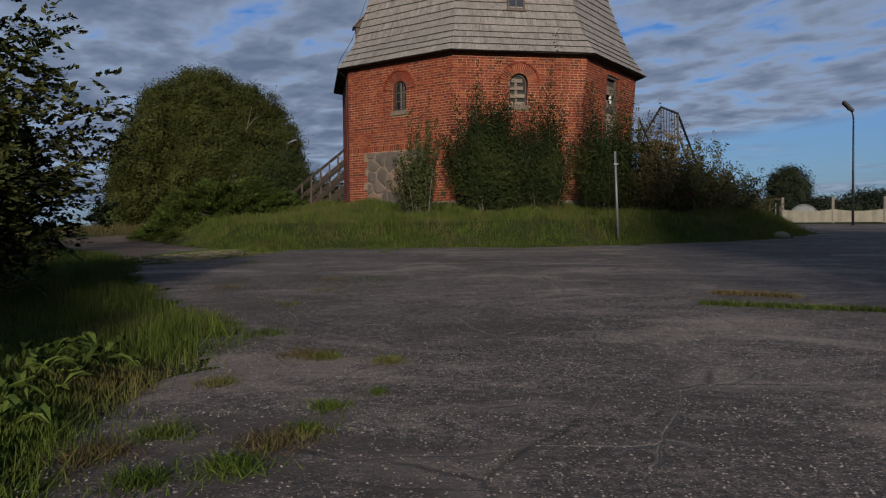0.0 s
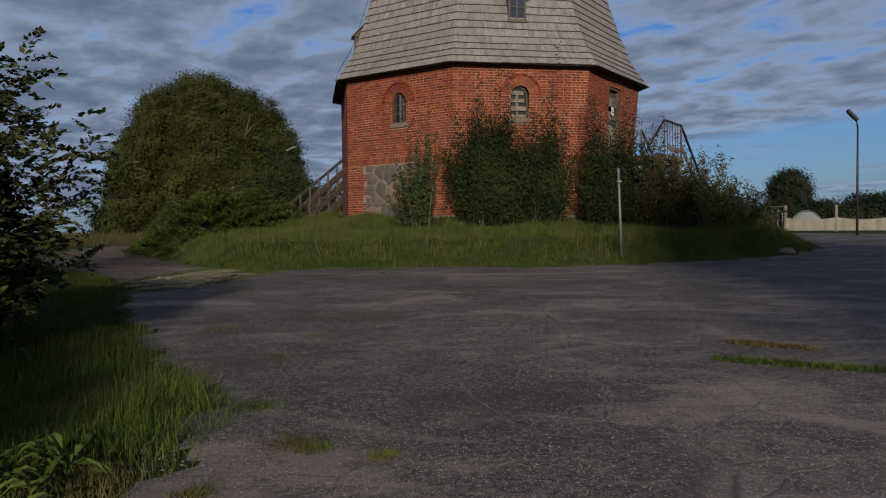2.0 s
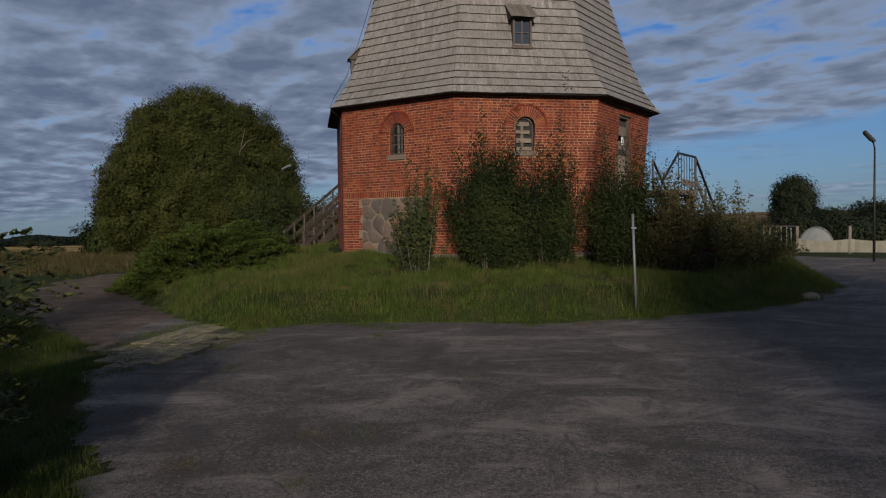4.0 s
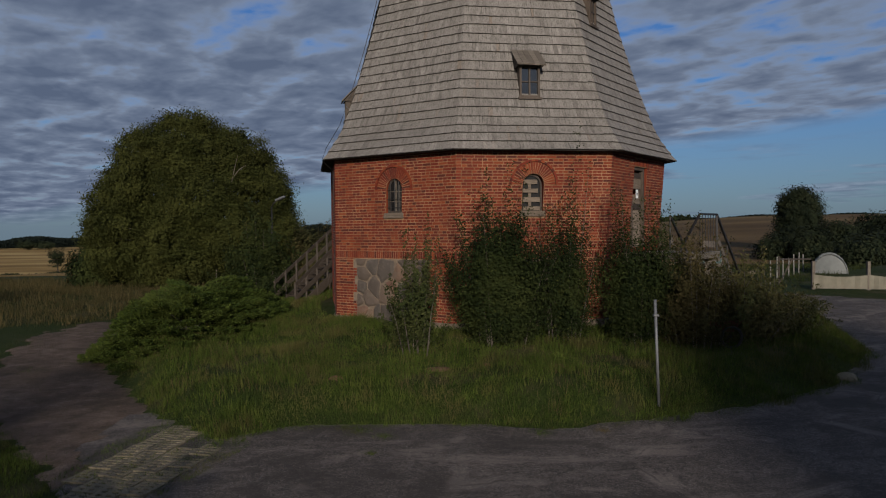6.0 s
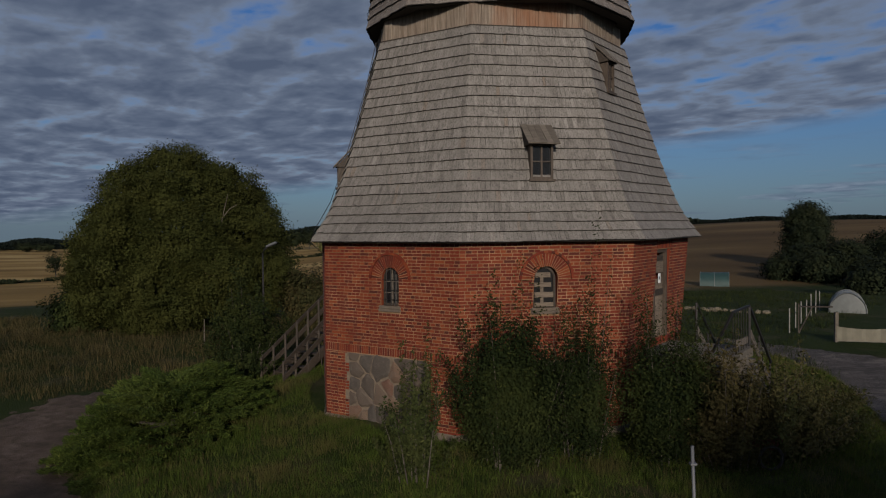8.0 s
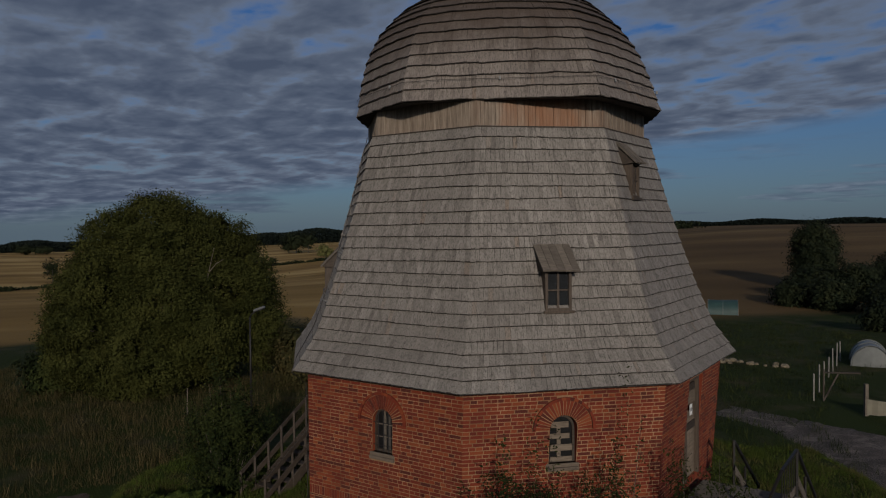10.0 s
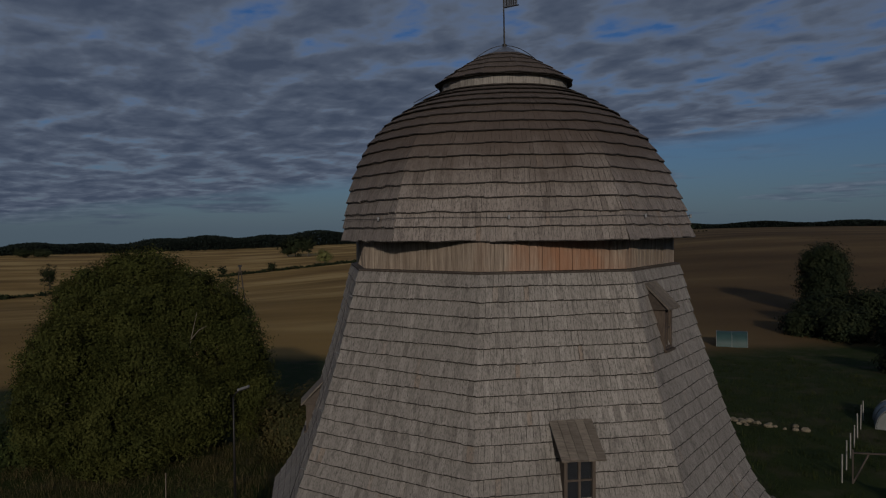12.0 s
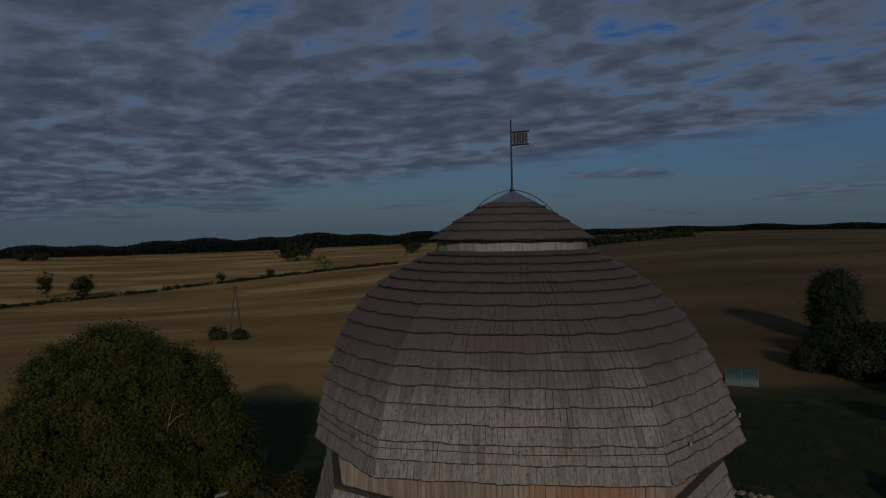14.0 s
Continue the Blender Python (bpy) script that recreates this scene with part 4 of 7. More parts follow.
def make_lantern():
    bm = bmesh.new()
    rings = [[bm.verts.new((1.37 * math.cos(k * math.tau / 24) - 0.05, 1.38 * math.sin(k * math.tau / 24), z)) for k in range(24)] for z in (14.72, 15.10)]
    for k in range(24):
        bm.faces.new((rings[0][k], rings[0][(k + 1) % 24], rings[1][(k + 1) % 24], rings[1][k]))
    bm.faces.new(rings[1])
    part("collar", bm, SHINGLE, mill, "pale wooden collar under the top roof")
    top = roof_body("top_roof", lantern_corner, 12, 8, UNDER, mill, "small round shingled roof on the cap", 0.015)
    rest = lay_shingles(lantern_corner, 12, 5, 0.12, 0.03, 8, lambda c, k, a, b: True)
    for vs in rest[0]:
        me = bpy.data.meshes.new("shingle")
        me.from_pydata(vs, [], SHINGLE_FACES)
        put("shingle", me, CAPWOOD, top)
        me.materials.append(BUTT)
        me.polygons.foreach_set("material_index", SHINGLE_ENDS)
    if rest[1]:
        tagged(cladding("shingle_cladding", rest[1], rest[2], CAPWOOD, top), kind="stuff")
    bm = bmesh.new()
    bmesh.ops.create_cone(bm, cap_ends=True, segments=16, radius1=0.47, radius2=0.05, depth=0.21, matrix=pose(-0.02, 0, 15.80))
    part("tin_cone", bm, TIN, mill, "grey sheet-metal cone at the peak")
    vane = hold("weather_vane", mill, (0, 0, 0))
    bm = bmesh.new()
    rod(bm, [(-0.03, 0, 15.83), (-0.045, 0, 17.22)], [0.02, 0.013])
    rod(bm, [(-0.03, 0, 15.89), (-0.03, 0, 15.96)], 0.045)
    part("pole", bm, IRON, vane)
    bm = bmesh.new()
    a = radians(-35)
    m = Matrix.Translation((-0.04, 0, 16.74)) @ Matrix.Rotation(a, 4, "Z")
    box(bm, (0.02, -0.004, 0.0), (0.34, 0.004, 0.26), m)
    flag = part("flag", bm, TIN, mill, "small iron flag on the peak")
    for x in (0.07, 0.13, 0.18, 0.24, 0.30):
        bm = bmesh.new()
        box(bm, (x, -0.008, 0.04), (x + 0.022, 0.008, 0.22), m)
        part("flag_bar", bm, IRON, flag)
    for z in (0.0, 0.235):
        bm = bmesh.new()
        box(bm, (0.02, -0.008, z), (0.37, 0.008, z + 0.025), m)
        part("flag_rim", bm, IRON, flag)
    for sx in (-1, 1):
        bm = bmesh.new()
        pts = [(-0.03, 0, 15.93)] + [(sx * 0.80 * t - 0.03, -0.1 * t, 15.93 - 0.46 * t * t) for t in np.linspace(0.05, 1, 8)]
        rod(bm, pts, 0.008, 5)
        part("lightning_wire", bm, IRON, mill, "thin lightning wire over the peak")
    bm = bmesh.new()
    pts = [(-1.55, -0.1, 15.03)] + [cap_corner(30, s) * 1.012 + Vector((0, 0, 0.05)) for s in (0.97, 0.9, 0.82)]
    rod(bm, pts, 0.008, 5)
    part("lightning_wire", bm, IRON, mill, "thin lightning wire over the cap")
    bm = bmesh.new()
    ring = [cap_corner(k % 32, 0.105) for k in range(33)]
    rod(bm, [p + Vector((p.x, p.y, 0)).normalized() * 0.085 + Vector((0, 0, 0.012 * math.sin(k * 1.7))) for k, p in enumerate(ring)], 0.005, 5)
    part("lightning_wire", bm, IRON, mill, "thin lightning wire round the foot of the cap")
    for k in (3, 6, 9, 12):
        bm = bmesh.new()
        p = ring[k]
        way = Vector((p.x, p.y, 0)).normalized()
        box(bm, (-0.02, -0.02, -0.035), (0.02, 0.02, 0.035), Matrix.Translation(p + way * 0.08), 0.005)
        part("wire_holder", bm, STEEL, mill)


make_lantern()


def down_wire():
    """Lightning wire on stand-offs down the edge of the skirt and the wall."""
    bm = bmesh.new()
    way = Vector((math.cos(A0), math.sin(A0), 0))
    pts = [skirt_corner(0, s) + way * 0.13 + Vector((0, 0, 0.06)) for s in (0.98, 0.8, 0.6, 0.4, 0.2, 0.06)]
    pts += [skirt_corner(0, 0) + way * 0.06, corner(0, 5.7) + way * 0.05, corner(0, 3.5) + way * 0.05, corner(0, 1.7) + way * 0.05]
    rod(bm, pts, 0.009, 5)
    part("lightning_wire", bm, IRON, mill, "thin lightning wire down the edge of the tower")
    for s in (0.9, 0.7, 0.5, 0.3, 0.12):
        bm = bmesh.new()
        p = skirt_corner(0, s)
        rod(bm, [p, p + way * 0.14 + Vector((0, 0, 0.07))], 0.010, 5)
        part("wire_holder", bm, STEEL, mill)


down_wire()


def plinth():
    """Low concrete foot round the wall."""
    bm = bmesh.new()
    rows = []
    for z, d in ((0.9, 0.12), (1.60, 0.12), (1.72, 0.02)):
        rows.append([bm.verts.new(corner(k, z) + Vector((math.cos(A0 + k * math.pi / 4), math.sin(A0 + k * math.pi / 4), 0)) * d) for k in range(8)])
    for a, b in zip(rows, rows[1:]):
        for k in range(8):
            bm.faces.new((a[k], a[(k + 1) % 8], b[(k + 1) % 8], b[k]))
    part("plinth", bm, CEMENT, mill, "low crumbling cement foot round the wall")


plinth()

# ---- windows, door, dormers of the mill ----


def wall_frame(k, u, z):
    """A frame of axes on wall k: x along it, y outwards, z up."""
    o = on_wall(k, u, z)
    x = (corner(k + 1, z) - corner(k, z)).normalized()
    y = normal(k)
    m = Matrix((x, y, Vector((0, 0, 1)))).transposed().to_4x4()
    m.translation = o
    return m


def arch_band(bm, m, h, zs, r0, r1, y0, y1, steps=12):
    for i in range(steps):
        a0, a1 = math.pi * i / steps, math.pi * (i + 1) / steps
        vs = [bm.verts.new(m @ Vector((r * math.cos(a), y, zs + r * math.sin(a)))) for y in (y1, y0) for r, a in ((r0, a0), (r1, a0), (r1, a1), (r0, a1))]
        for f in ((0, 1, 2, 3), (7, 6, 5, 4), (0, 4, 5, 1), (2, 6, 7, 3), (0, 3, 7, 4), (1, 5, 6, 2)):
            bm.faces.new([vs[j] for j in f])


def arched_window(k, boarded):
    u, h, z0, zs, z1 = OPEN[k]
    m = wall_frame(k, u, z0)
    rise = zs - z0
    win = hold("window", mill)
    tagged(win, "arched window boarded up with grey planks" if boarded else "arched window with an iron grille and a torn curtain")
    bm = bmesh.new()
    for s in (-1, 1):
        box(bm, (s * h - (0.05 if s > 0 else 0), -0.16, 0.0), (s * h + (0.05 if s < 0 else 0), -0.09, rise), m)
    box(bm, (-h + 0.05, -0.16, 0.0), (h - 0.05, -0.09, 0.05), m)
    arch_band(bm, m, h, rise, h - 0.05, h, -0.16, -0.09)
    part("frame", bm, DARKWOOD, win, "brown arched wooden frame")
    bm = bmesh.new()
    box(bm, (-h - 0.05, -0.10, -0.14), (h + 0.05, 0.05, -0.075), m, 0.008)
    box(bm, (-h - 0.05, -0.10, -0.073), (h + 0.05, 0.025, 0.0), m, 0.008)
    part("sill", bm, CEMENT, win, "worn projecting sill")
    bm = bmesh.new()
    vs = [bm.verts.new(m @ Vector((x, -0.135, z))) for x, z in [(-h + 0.04, 0.04), (h - 0.04, 0.04)] + [((h - 0.04) * math.cos(a), rise + (h - 0.04) * math.sin(a)) for a in np.linspace(0, math.pi, 12)]]
    bm.faces.new(vs)
    part("pane", bm, DIMGLASS, win, "dark dirty glass")
    if boarded:
        rng = random.Random(2)
        bm = bmesh.new()
        box(bm, (-0.08, -0.10, 0.05), (-0.005, -0.085, rise + 0.12), m)
        part("upright", bm, OLDPLANK, win, "grey upright batten")
        z = 0.02
        for i, hh in enumerate((0.09, 0.0, 0.12, 0.0, 0.10, 0.0, 0.11)):
            if hh:
                bm = bmesh.new()
                half = h - 0.06 if z < rise - 0.05 else math.sqrt(max(h * h - (z + hh - rise) ** 2, 0.02)) - 0.05
                box(bm, (-half, -0.085, z), (half * rng.uniform(0.75, 1.0), -0.06, z + hh), m)
                part("plank", bm, OLDPLANK, win)
                z += hh
            else:
                z += 0.115
    else:
        bm = bmesh.new()
        for x in (-0.07, 0.035):
            box(bm, (x + 0.02, -0.132, 0.05), (x + 0.09, -0.125, rise + 0.1), m)
        part("curtain", bm, CURTAIN, win, "strips of a torn pale curtain")
        bars = [((-0.015, -0.122, 0.05), (0.015, -0.10, rise + h - 0.05))]
        for z in (0.30, 0.56):
            bars += [((-h + 0.05, -0.121, z - 0.01), (-0.0155, -0.101, z + 0.01)), ((0.0155, -0.121, z - 0.01), (h - 0.05, -0.101, z + 0.01))]
        for lo, hi in bars:
            bm = bmesh.new()
            box(bm, lo, hi, m)
            part("sash_bar", bm, GREYWOOD, win)
        bm = bmesh.new()
        for x in (-0.13, 0.0, 0.13):
            rod(bm, [m @ Vector((x, -0.05, 0.0)), m @ Vector((x, -0.05, rise + math.sqrt(h * h - x * x) - 0.01))], 0.009, 6)
        for z in (0.14, 0.36, 0.6):
            rod(bm, [m @ Vector((-h, -0.05, z)), m @ Vector((h, -0.05, z))], 0.009, 6)
        part("grille", bm, IRON, win, "black iron grille")


arched_window(0, False)
arched_window(1, True)


def mill_door():
    u, h, z0, zs, z1 = OPEN[2]
    m = wall_frame(2, u, z0) @ Matrix.Translation((0, 0.045, 0))
    tall = z1 - z0
    door = hold("door", mill)
    tagged(door, "patched grey plank door with a paper notice")
    bm = bmesh.new()
    for s in (-1, 1):
        box(bm, (s * h - (0.09 if s > 0 else 0), -0.14, 0), (s * h + (0.09 if s < 0 else 0), 0.03, tall), m)
    box(bm, (-h + 0.09, -0.14, tall - 0.09), (h - 0.09, 0.03, tall), m)
    part("frame", bm, FRAMEWOOD, door, "brown wooden door frame")
    rng = random.Random(9)
    x = -h + 0.095
    while x < h - 0.12:
        w = min(rng.uniform(0.12, 0.16), h - 0.1 - x)
        bm = bmesh.new()
        box(bm, (x, -0.09, 0.01), (x + w - 0.008, -0.055 + rng.uniform(-0.006, 0.006), 1.45 + rng.uniform(-0.1, 0.1)), m)
        part("plank", bm, OLDPLANK, door)
        x += w
    for z in (1.05, 1.62, 1.9):
        bm = bmesh.new()
        box(bm, (-h + 0.1, -0.05, z), (h - 0.12, -0.028, z + (0.3 if z == 1.62 else 0.16)), m)
        part("patch_board", bm, DARKWOOD if z != 1.62 else OLDPLANK, door)
    # the boarded head under the arch
    bm = bmesh.new()
    head = [(-h + 0.02, tall), (h - 0.02, tall)] + [((h - 0.02) * math.cos(a), tall + 0.24 * math.sin(a)) for a in np.linspace(0.15, math.pi - 0.15, 9)]
    near = [bm.verts.new(m @ Vector((px, 0.01, pz))) for px, pz in head]
    back = [bm.verts.new(m @ Vector((px, -0.06, pz))) for px, pz in head]
    bm.faces.new(near)
    bm.faces.new(back[::-1])
    for i in range(len(head)):
        bm.faces.new((near[i], back[i], back[(i + 1) % len(head)], near[(i + 1) % len(head)]))
    part("head_board", bm, DARKWOOD, door, "dark boarded arch head")
    bm = bmesh.new()
    box(bm, (-0.02, -0.026, 1.36), (0.16, -0.022, 1.60), m)
    notice = part("notice", bm, PAPER, door, "white paper notice pinned to the boards")
    bm = bmesh.new()
    box(bm, (0.03, -0.021, 1.44), (0.11, -0.019, 1.52), m)
    part("print", bm, INK, notice)


mill_door()


def roof_frame(k, u, s):
    """Axes on roof side k at fraction s up: x along it, y straight outwards, z up."""
    p, q = skirt_corner(k, s), skirt_corner(k + 1, s)
    x = (q - p).normalized()
    m = Matrix((x, normal(k), Vector((0, 0, 1)))).transposed().to_4x4()
    m.translation = (p + q) / 2 + x * u
    return m


def roof_share(z):
    lo, hi = 0.0, 1.0
    for _ in range(30):
        mid = (lo + hi) / 2
        lo, hi = (mid, hi) if along(SKIRT, mid)[1] < z else (lo, mid)
    return lo


def dormer(k, u, z0, z1, half, label, reach=0.20):
    d = hold("dormer", mill)
    tagged(d, label)
    m = roof_frame(k, u, roof_share(z0))
    top = roof_frame(k, u, roof_share(z1))
    tall = z1 - z0
    back = (m.translation - top.translation).dot(normal(k))
    y = 0.05
    bm = bmesh.new()
    for s in (-1, 1):
        box(bm, (s * half - (0.055 if s > 0 else 0), -back - 0.1, 0), (s * half + (0.055 if s < 0 else 0), y, tall), m)
    box(bm, (-half + 0.055, -0.15, 0), (half - 0.055, y, 0.05), m)
    box(bm, (-half + 0.055, -back - 0.1, tall - 0.05), (half - 0.055, y, tall), m)
    part("frame", bm, FRAMEWOOD, d, "brown wooden casing")
    bm = bmesh.new()
    box(bm, (-half - 0.04, -0.1, -0.05), (half + 0.04, y + 0.05, 0.0), m)
    part("sill", bm, FRAMEWOOD, d)
    sash = hold("sash", d)
    bm = bmesh.new()
    box(bm, (-0.02, -0.03, 0.05), (0.02, y - 0.02, tall - 0.05), m)
    for z in (0.5,):
        box(bm, (-half + 0.055, -0.03, tall * z - 0.014), (-0.02, y - 0.025, tall * z + 0.014), m)
        box(bm, (0.02, -0.03, tall * z - 0.014), (half - 0.055, y - 0.025, tall * z + 0.014), m)
    part("glazing_bars", bm, FRAMEWOOD, sash)
    for s in (-1, 1):
        bm = bmesh.new()
        a, b = sorted((s * 0.02, s * (half - 0.055)))
        vs = [bm.verts.new(m @ Vector(p)) for p in ((a, -0.01, 0.05), (b, -0.01, 0.05), (b, -0.01, tall - 0.05), (a, -0.01, tall - 0.05))]
        bm.faces.new(vs)
        part("pane", bm, GLASS, sash)
    hood = hold("hood", d)
    rng = random.Random(k + 5)
    count, w = 5, (half + 0.11) * 2
    for i in range(count):
        bm = bmesh.new()
        x0, x1 = -w / 2 + w * i / count, -w / 2 + w * (i + 1) / count - 0.006
        lo, hi = Vector((0, y + reach, tall - 0.02 + rng.uniform(-0.01, 0.01))), Vector((0, -back - 0.14, tall + 0.47))
        vs = [bm.verts.new(m @ (Vector((x, 0, 0)) + p + q)) for q in (Vector((0, 0.012, 0.03)), Vector((0, 0, 0))) for p, x in ((lo, x0), (lo, x1), (hi, x1), (hi, x0))]
        for f in ((0, 1, 2, 3), (7, 6, 5, 4), (0, 4, 5, 1), (1, 5, 6, 2), (2, 6, 7, 3), (3, 7, 4, 0)):
            bm.faces.new([vs[j] for j in f])
        part("hood_board", bm, GREYWOOD, hood)
    for s in (-1, 1):
        bm = bmesh.new()
        xa, xb = s * (half + 0.002), s * (half + 0.07)
        vs = [bm.verts.new(m @ Vector(p)) for x in (xa, xb) for p in ((x, y + reach * 0.6, tall - 0.01), (x, -back - 0.1, tall + 0.38), (x, -back - 0.1, tall - 0.05))]
        for f in ((0, 1, 2), (5, 4, 3), (0, 3, 4, 1), (1, 4, 5, 2), (2, 5, 3, 0)):
            bm.faces.new([vs[j] for j in f])
        part("bracket", bm, DARKWOOD, hood)


dormer(1, -0.02, 7.40, 8.20, 0.27, "small roof window with wooden casing under a plank hood")
dormer(2, -0.58, 9.66, 10.42, 0.21, "small roof window with wooden casing under a plank hood", 0.11)
dormer(-1, -0.9, 7.5, 8.1, 0.20, "small roof window with wooden casing under a plank hood", 0.10)

# ---- things round the mill ----
rng_np = np.random.default_rng(7)


def ground_z(x, y):
    return float(height(np.array([x]), np.array([y]))[0])


def unit(v):
    return v / np.maximum(np.linalg.norm(v, axis=1, keepdims=True), 1e-6)


def leaf_quads(c, size, rng, long=1.7, droop=0.0, up=0.35, face=None, stir=0.28):
    """Leaf blades, one quad each, at the points c; face is the way that they look, on the whole."""
    n = len(c)
    a = unit(rng.normal(size=(n, 3)) + np.array([0, 0, -droop]))
    if face is None:
        b = unit(np.cross(a, rng.normal(size=(n, 3)) + np.array([0, -up, up])))
    else:
        look_to = unit(face + rng.normal(size=(n, 3)) * stir)
        b = unit(np.cross(look_to, a))
        a = np.cross(b, look_to)
    s = size * rng.uniform(0.65, 1.35, (n, 1))
    a, b = a * s * long * 0.5, b * s * 0.5
    return np.stack([c - a, c + b * 0.9, c + a, c - b * 0.9], 1)


def crown_points(centre, radii, clumps, per, spread, rng, inner=0.55, lumps=0.16):
    """Leaf places: clumps over an uneven ellipsoid, thinner inside."""
    d = unit(rng.normal(size=(clumps, 3)))
    f = 1 + lumps * (np.sin(3.1 * d[:, 0] * 2 + 1) * np.sin(2.7 * d[:, 2] * 2) + 0.7 * np.sin(5 * d[:, 1] + 4 * d[:, 0]) + 0.5 * rng.normal(size=clumps) * 0.5)
    r = np.maximum(rng.uniform(0, 1, clumps) ** 0.35, inner) * f
    c = np.asarray(centre) + d * r[:, None] * np.asarray(radii)
    pts = np.repeat(c, per, 0) + rng.normal(size=(clumps * per, 3)) * spread * np.array([1, 1, 0.8])
    return c, pts


def above_ground(p, lift=0.03):
    z = height(p[:, 0], p[:, 1])
    return p[p[:, 2] > z + lift]


def tree(name, at, radii, centre_z, clumps, per, spread, leaf, mat, label, seed, trunks=1, trunk_r=0.2, category="tree", limbs=14, long=1.7, lumps=0.16, top_lobe=None, sprigs=0, sprig=0.4):
    rng = np.random.default_rng(seed)
    x, y = at
    z0 = ground_z(x, y)
    thing = tagged(hold(name, at=(x, y, z0)), label, category)
    c, pts = crown_points((x, y, centre_z), radii, clumps, per, spread, rng, lumps=lumps)
    if top_lobe is not None:
        for (lx, ly, lz), lr, lc in top_lobe:
            c2, p2 = crown_points((lx, ly, lz), lr, lc, per, spread, rng, lumps=lumps)
            pts = np.concatenate([pts, p2])
            c = np.concatenate([c, c2])
    if sprigs:
        # loose shoots that break the outline
        mid = np.array([x, y, centre_z])
        far = np.argsort(np.linalg.norm((c - mid) / np.array(radii), axis=1))[-max(sprigs * 3, 1):]
        start = c[rng.choice(far, sprigs)]
        way = unit(unit(start - mid) + np.array([0, 0, 0.55]) + rng.normal(size=(sprigs, 3)) * 0.35)
        per_shoot = 26
        t = rng.uniform(0, 1, (sprigs, per_shoot, 1)) * (sprig * rng.uniform(0.5, 1.3, (sprigs, 1, 1)))
        shoot = start[:, None, :] + way[:, None, :] * t + rng.normal(size=(sprigs, per_shoot, 3)) * leaf * 0.7
        shoot[:, :, 2] -= 0.25 * t[:, :, 0] ** 2 / max(sprig, 0.1)
        pts = np.concatenate([pts, shoot.reshape(-1, 3)])
    pts = above_ground(pts)
    face = unit((pts - np.array([x, y, centre_z])) / np.array(radii)) + np.array([0, 0, 0.35])
    quads("crown", leaf_quads(pts, leaf, rng, long, face=face), mat, thing)
    bm = bmesh.new()
    for i in range(trunks):
        ox, oy = (rng.uniform(-0.35, 0.35, 2) * radii[0] * 0.4) if trunks > 1 else (0, 0)
        rod(bm, [(x + ox * 0.4, y + oy * 0.4, z0 - 0.1), (x + ox * 0.7, y + oy * 0.7, lerp(z0, centre_z, 0.45)), (x + ox, y + oy, lerp(z0, centre_z, 0.95)), (x + ox * 1.3, y + oy * 1.3, centre_z + radii[2] * 0.55)], [trunk_r, trunk_r * 0.8, trunk_r * 0.5, trunk_r * 0.15], 8)
    part("trunk", bm, BARK, thing, smooth=True)
    picks = c[rng.choice(len(c), min(limbs, len(c)), replace=False)]
    for p in picks:
        bm = bmesh.new()
        s = Vector((x, y, lerp(z0, centre_z, rng.uniform(0.3, 0.8))))
        e = Vector(p)
        if e.z < ground_z(e.x, e.y) + 0.1:
            bm.free()
            continue
        m = s.lerp(e, 0.5) + Vector((0, 0, 0.12 * (e - s).length))
        rod(bm, [s, m, e], [trunk_r * 0.4, trunk_r * 0.22, trunk_r * 0.06], 5)
        part("limb", bm, BARK, thing, smooth=True)
    return thing


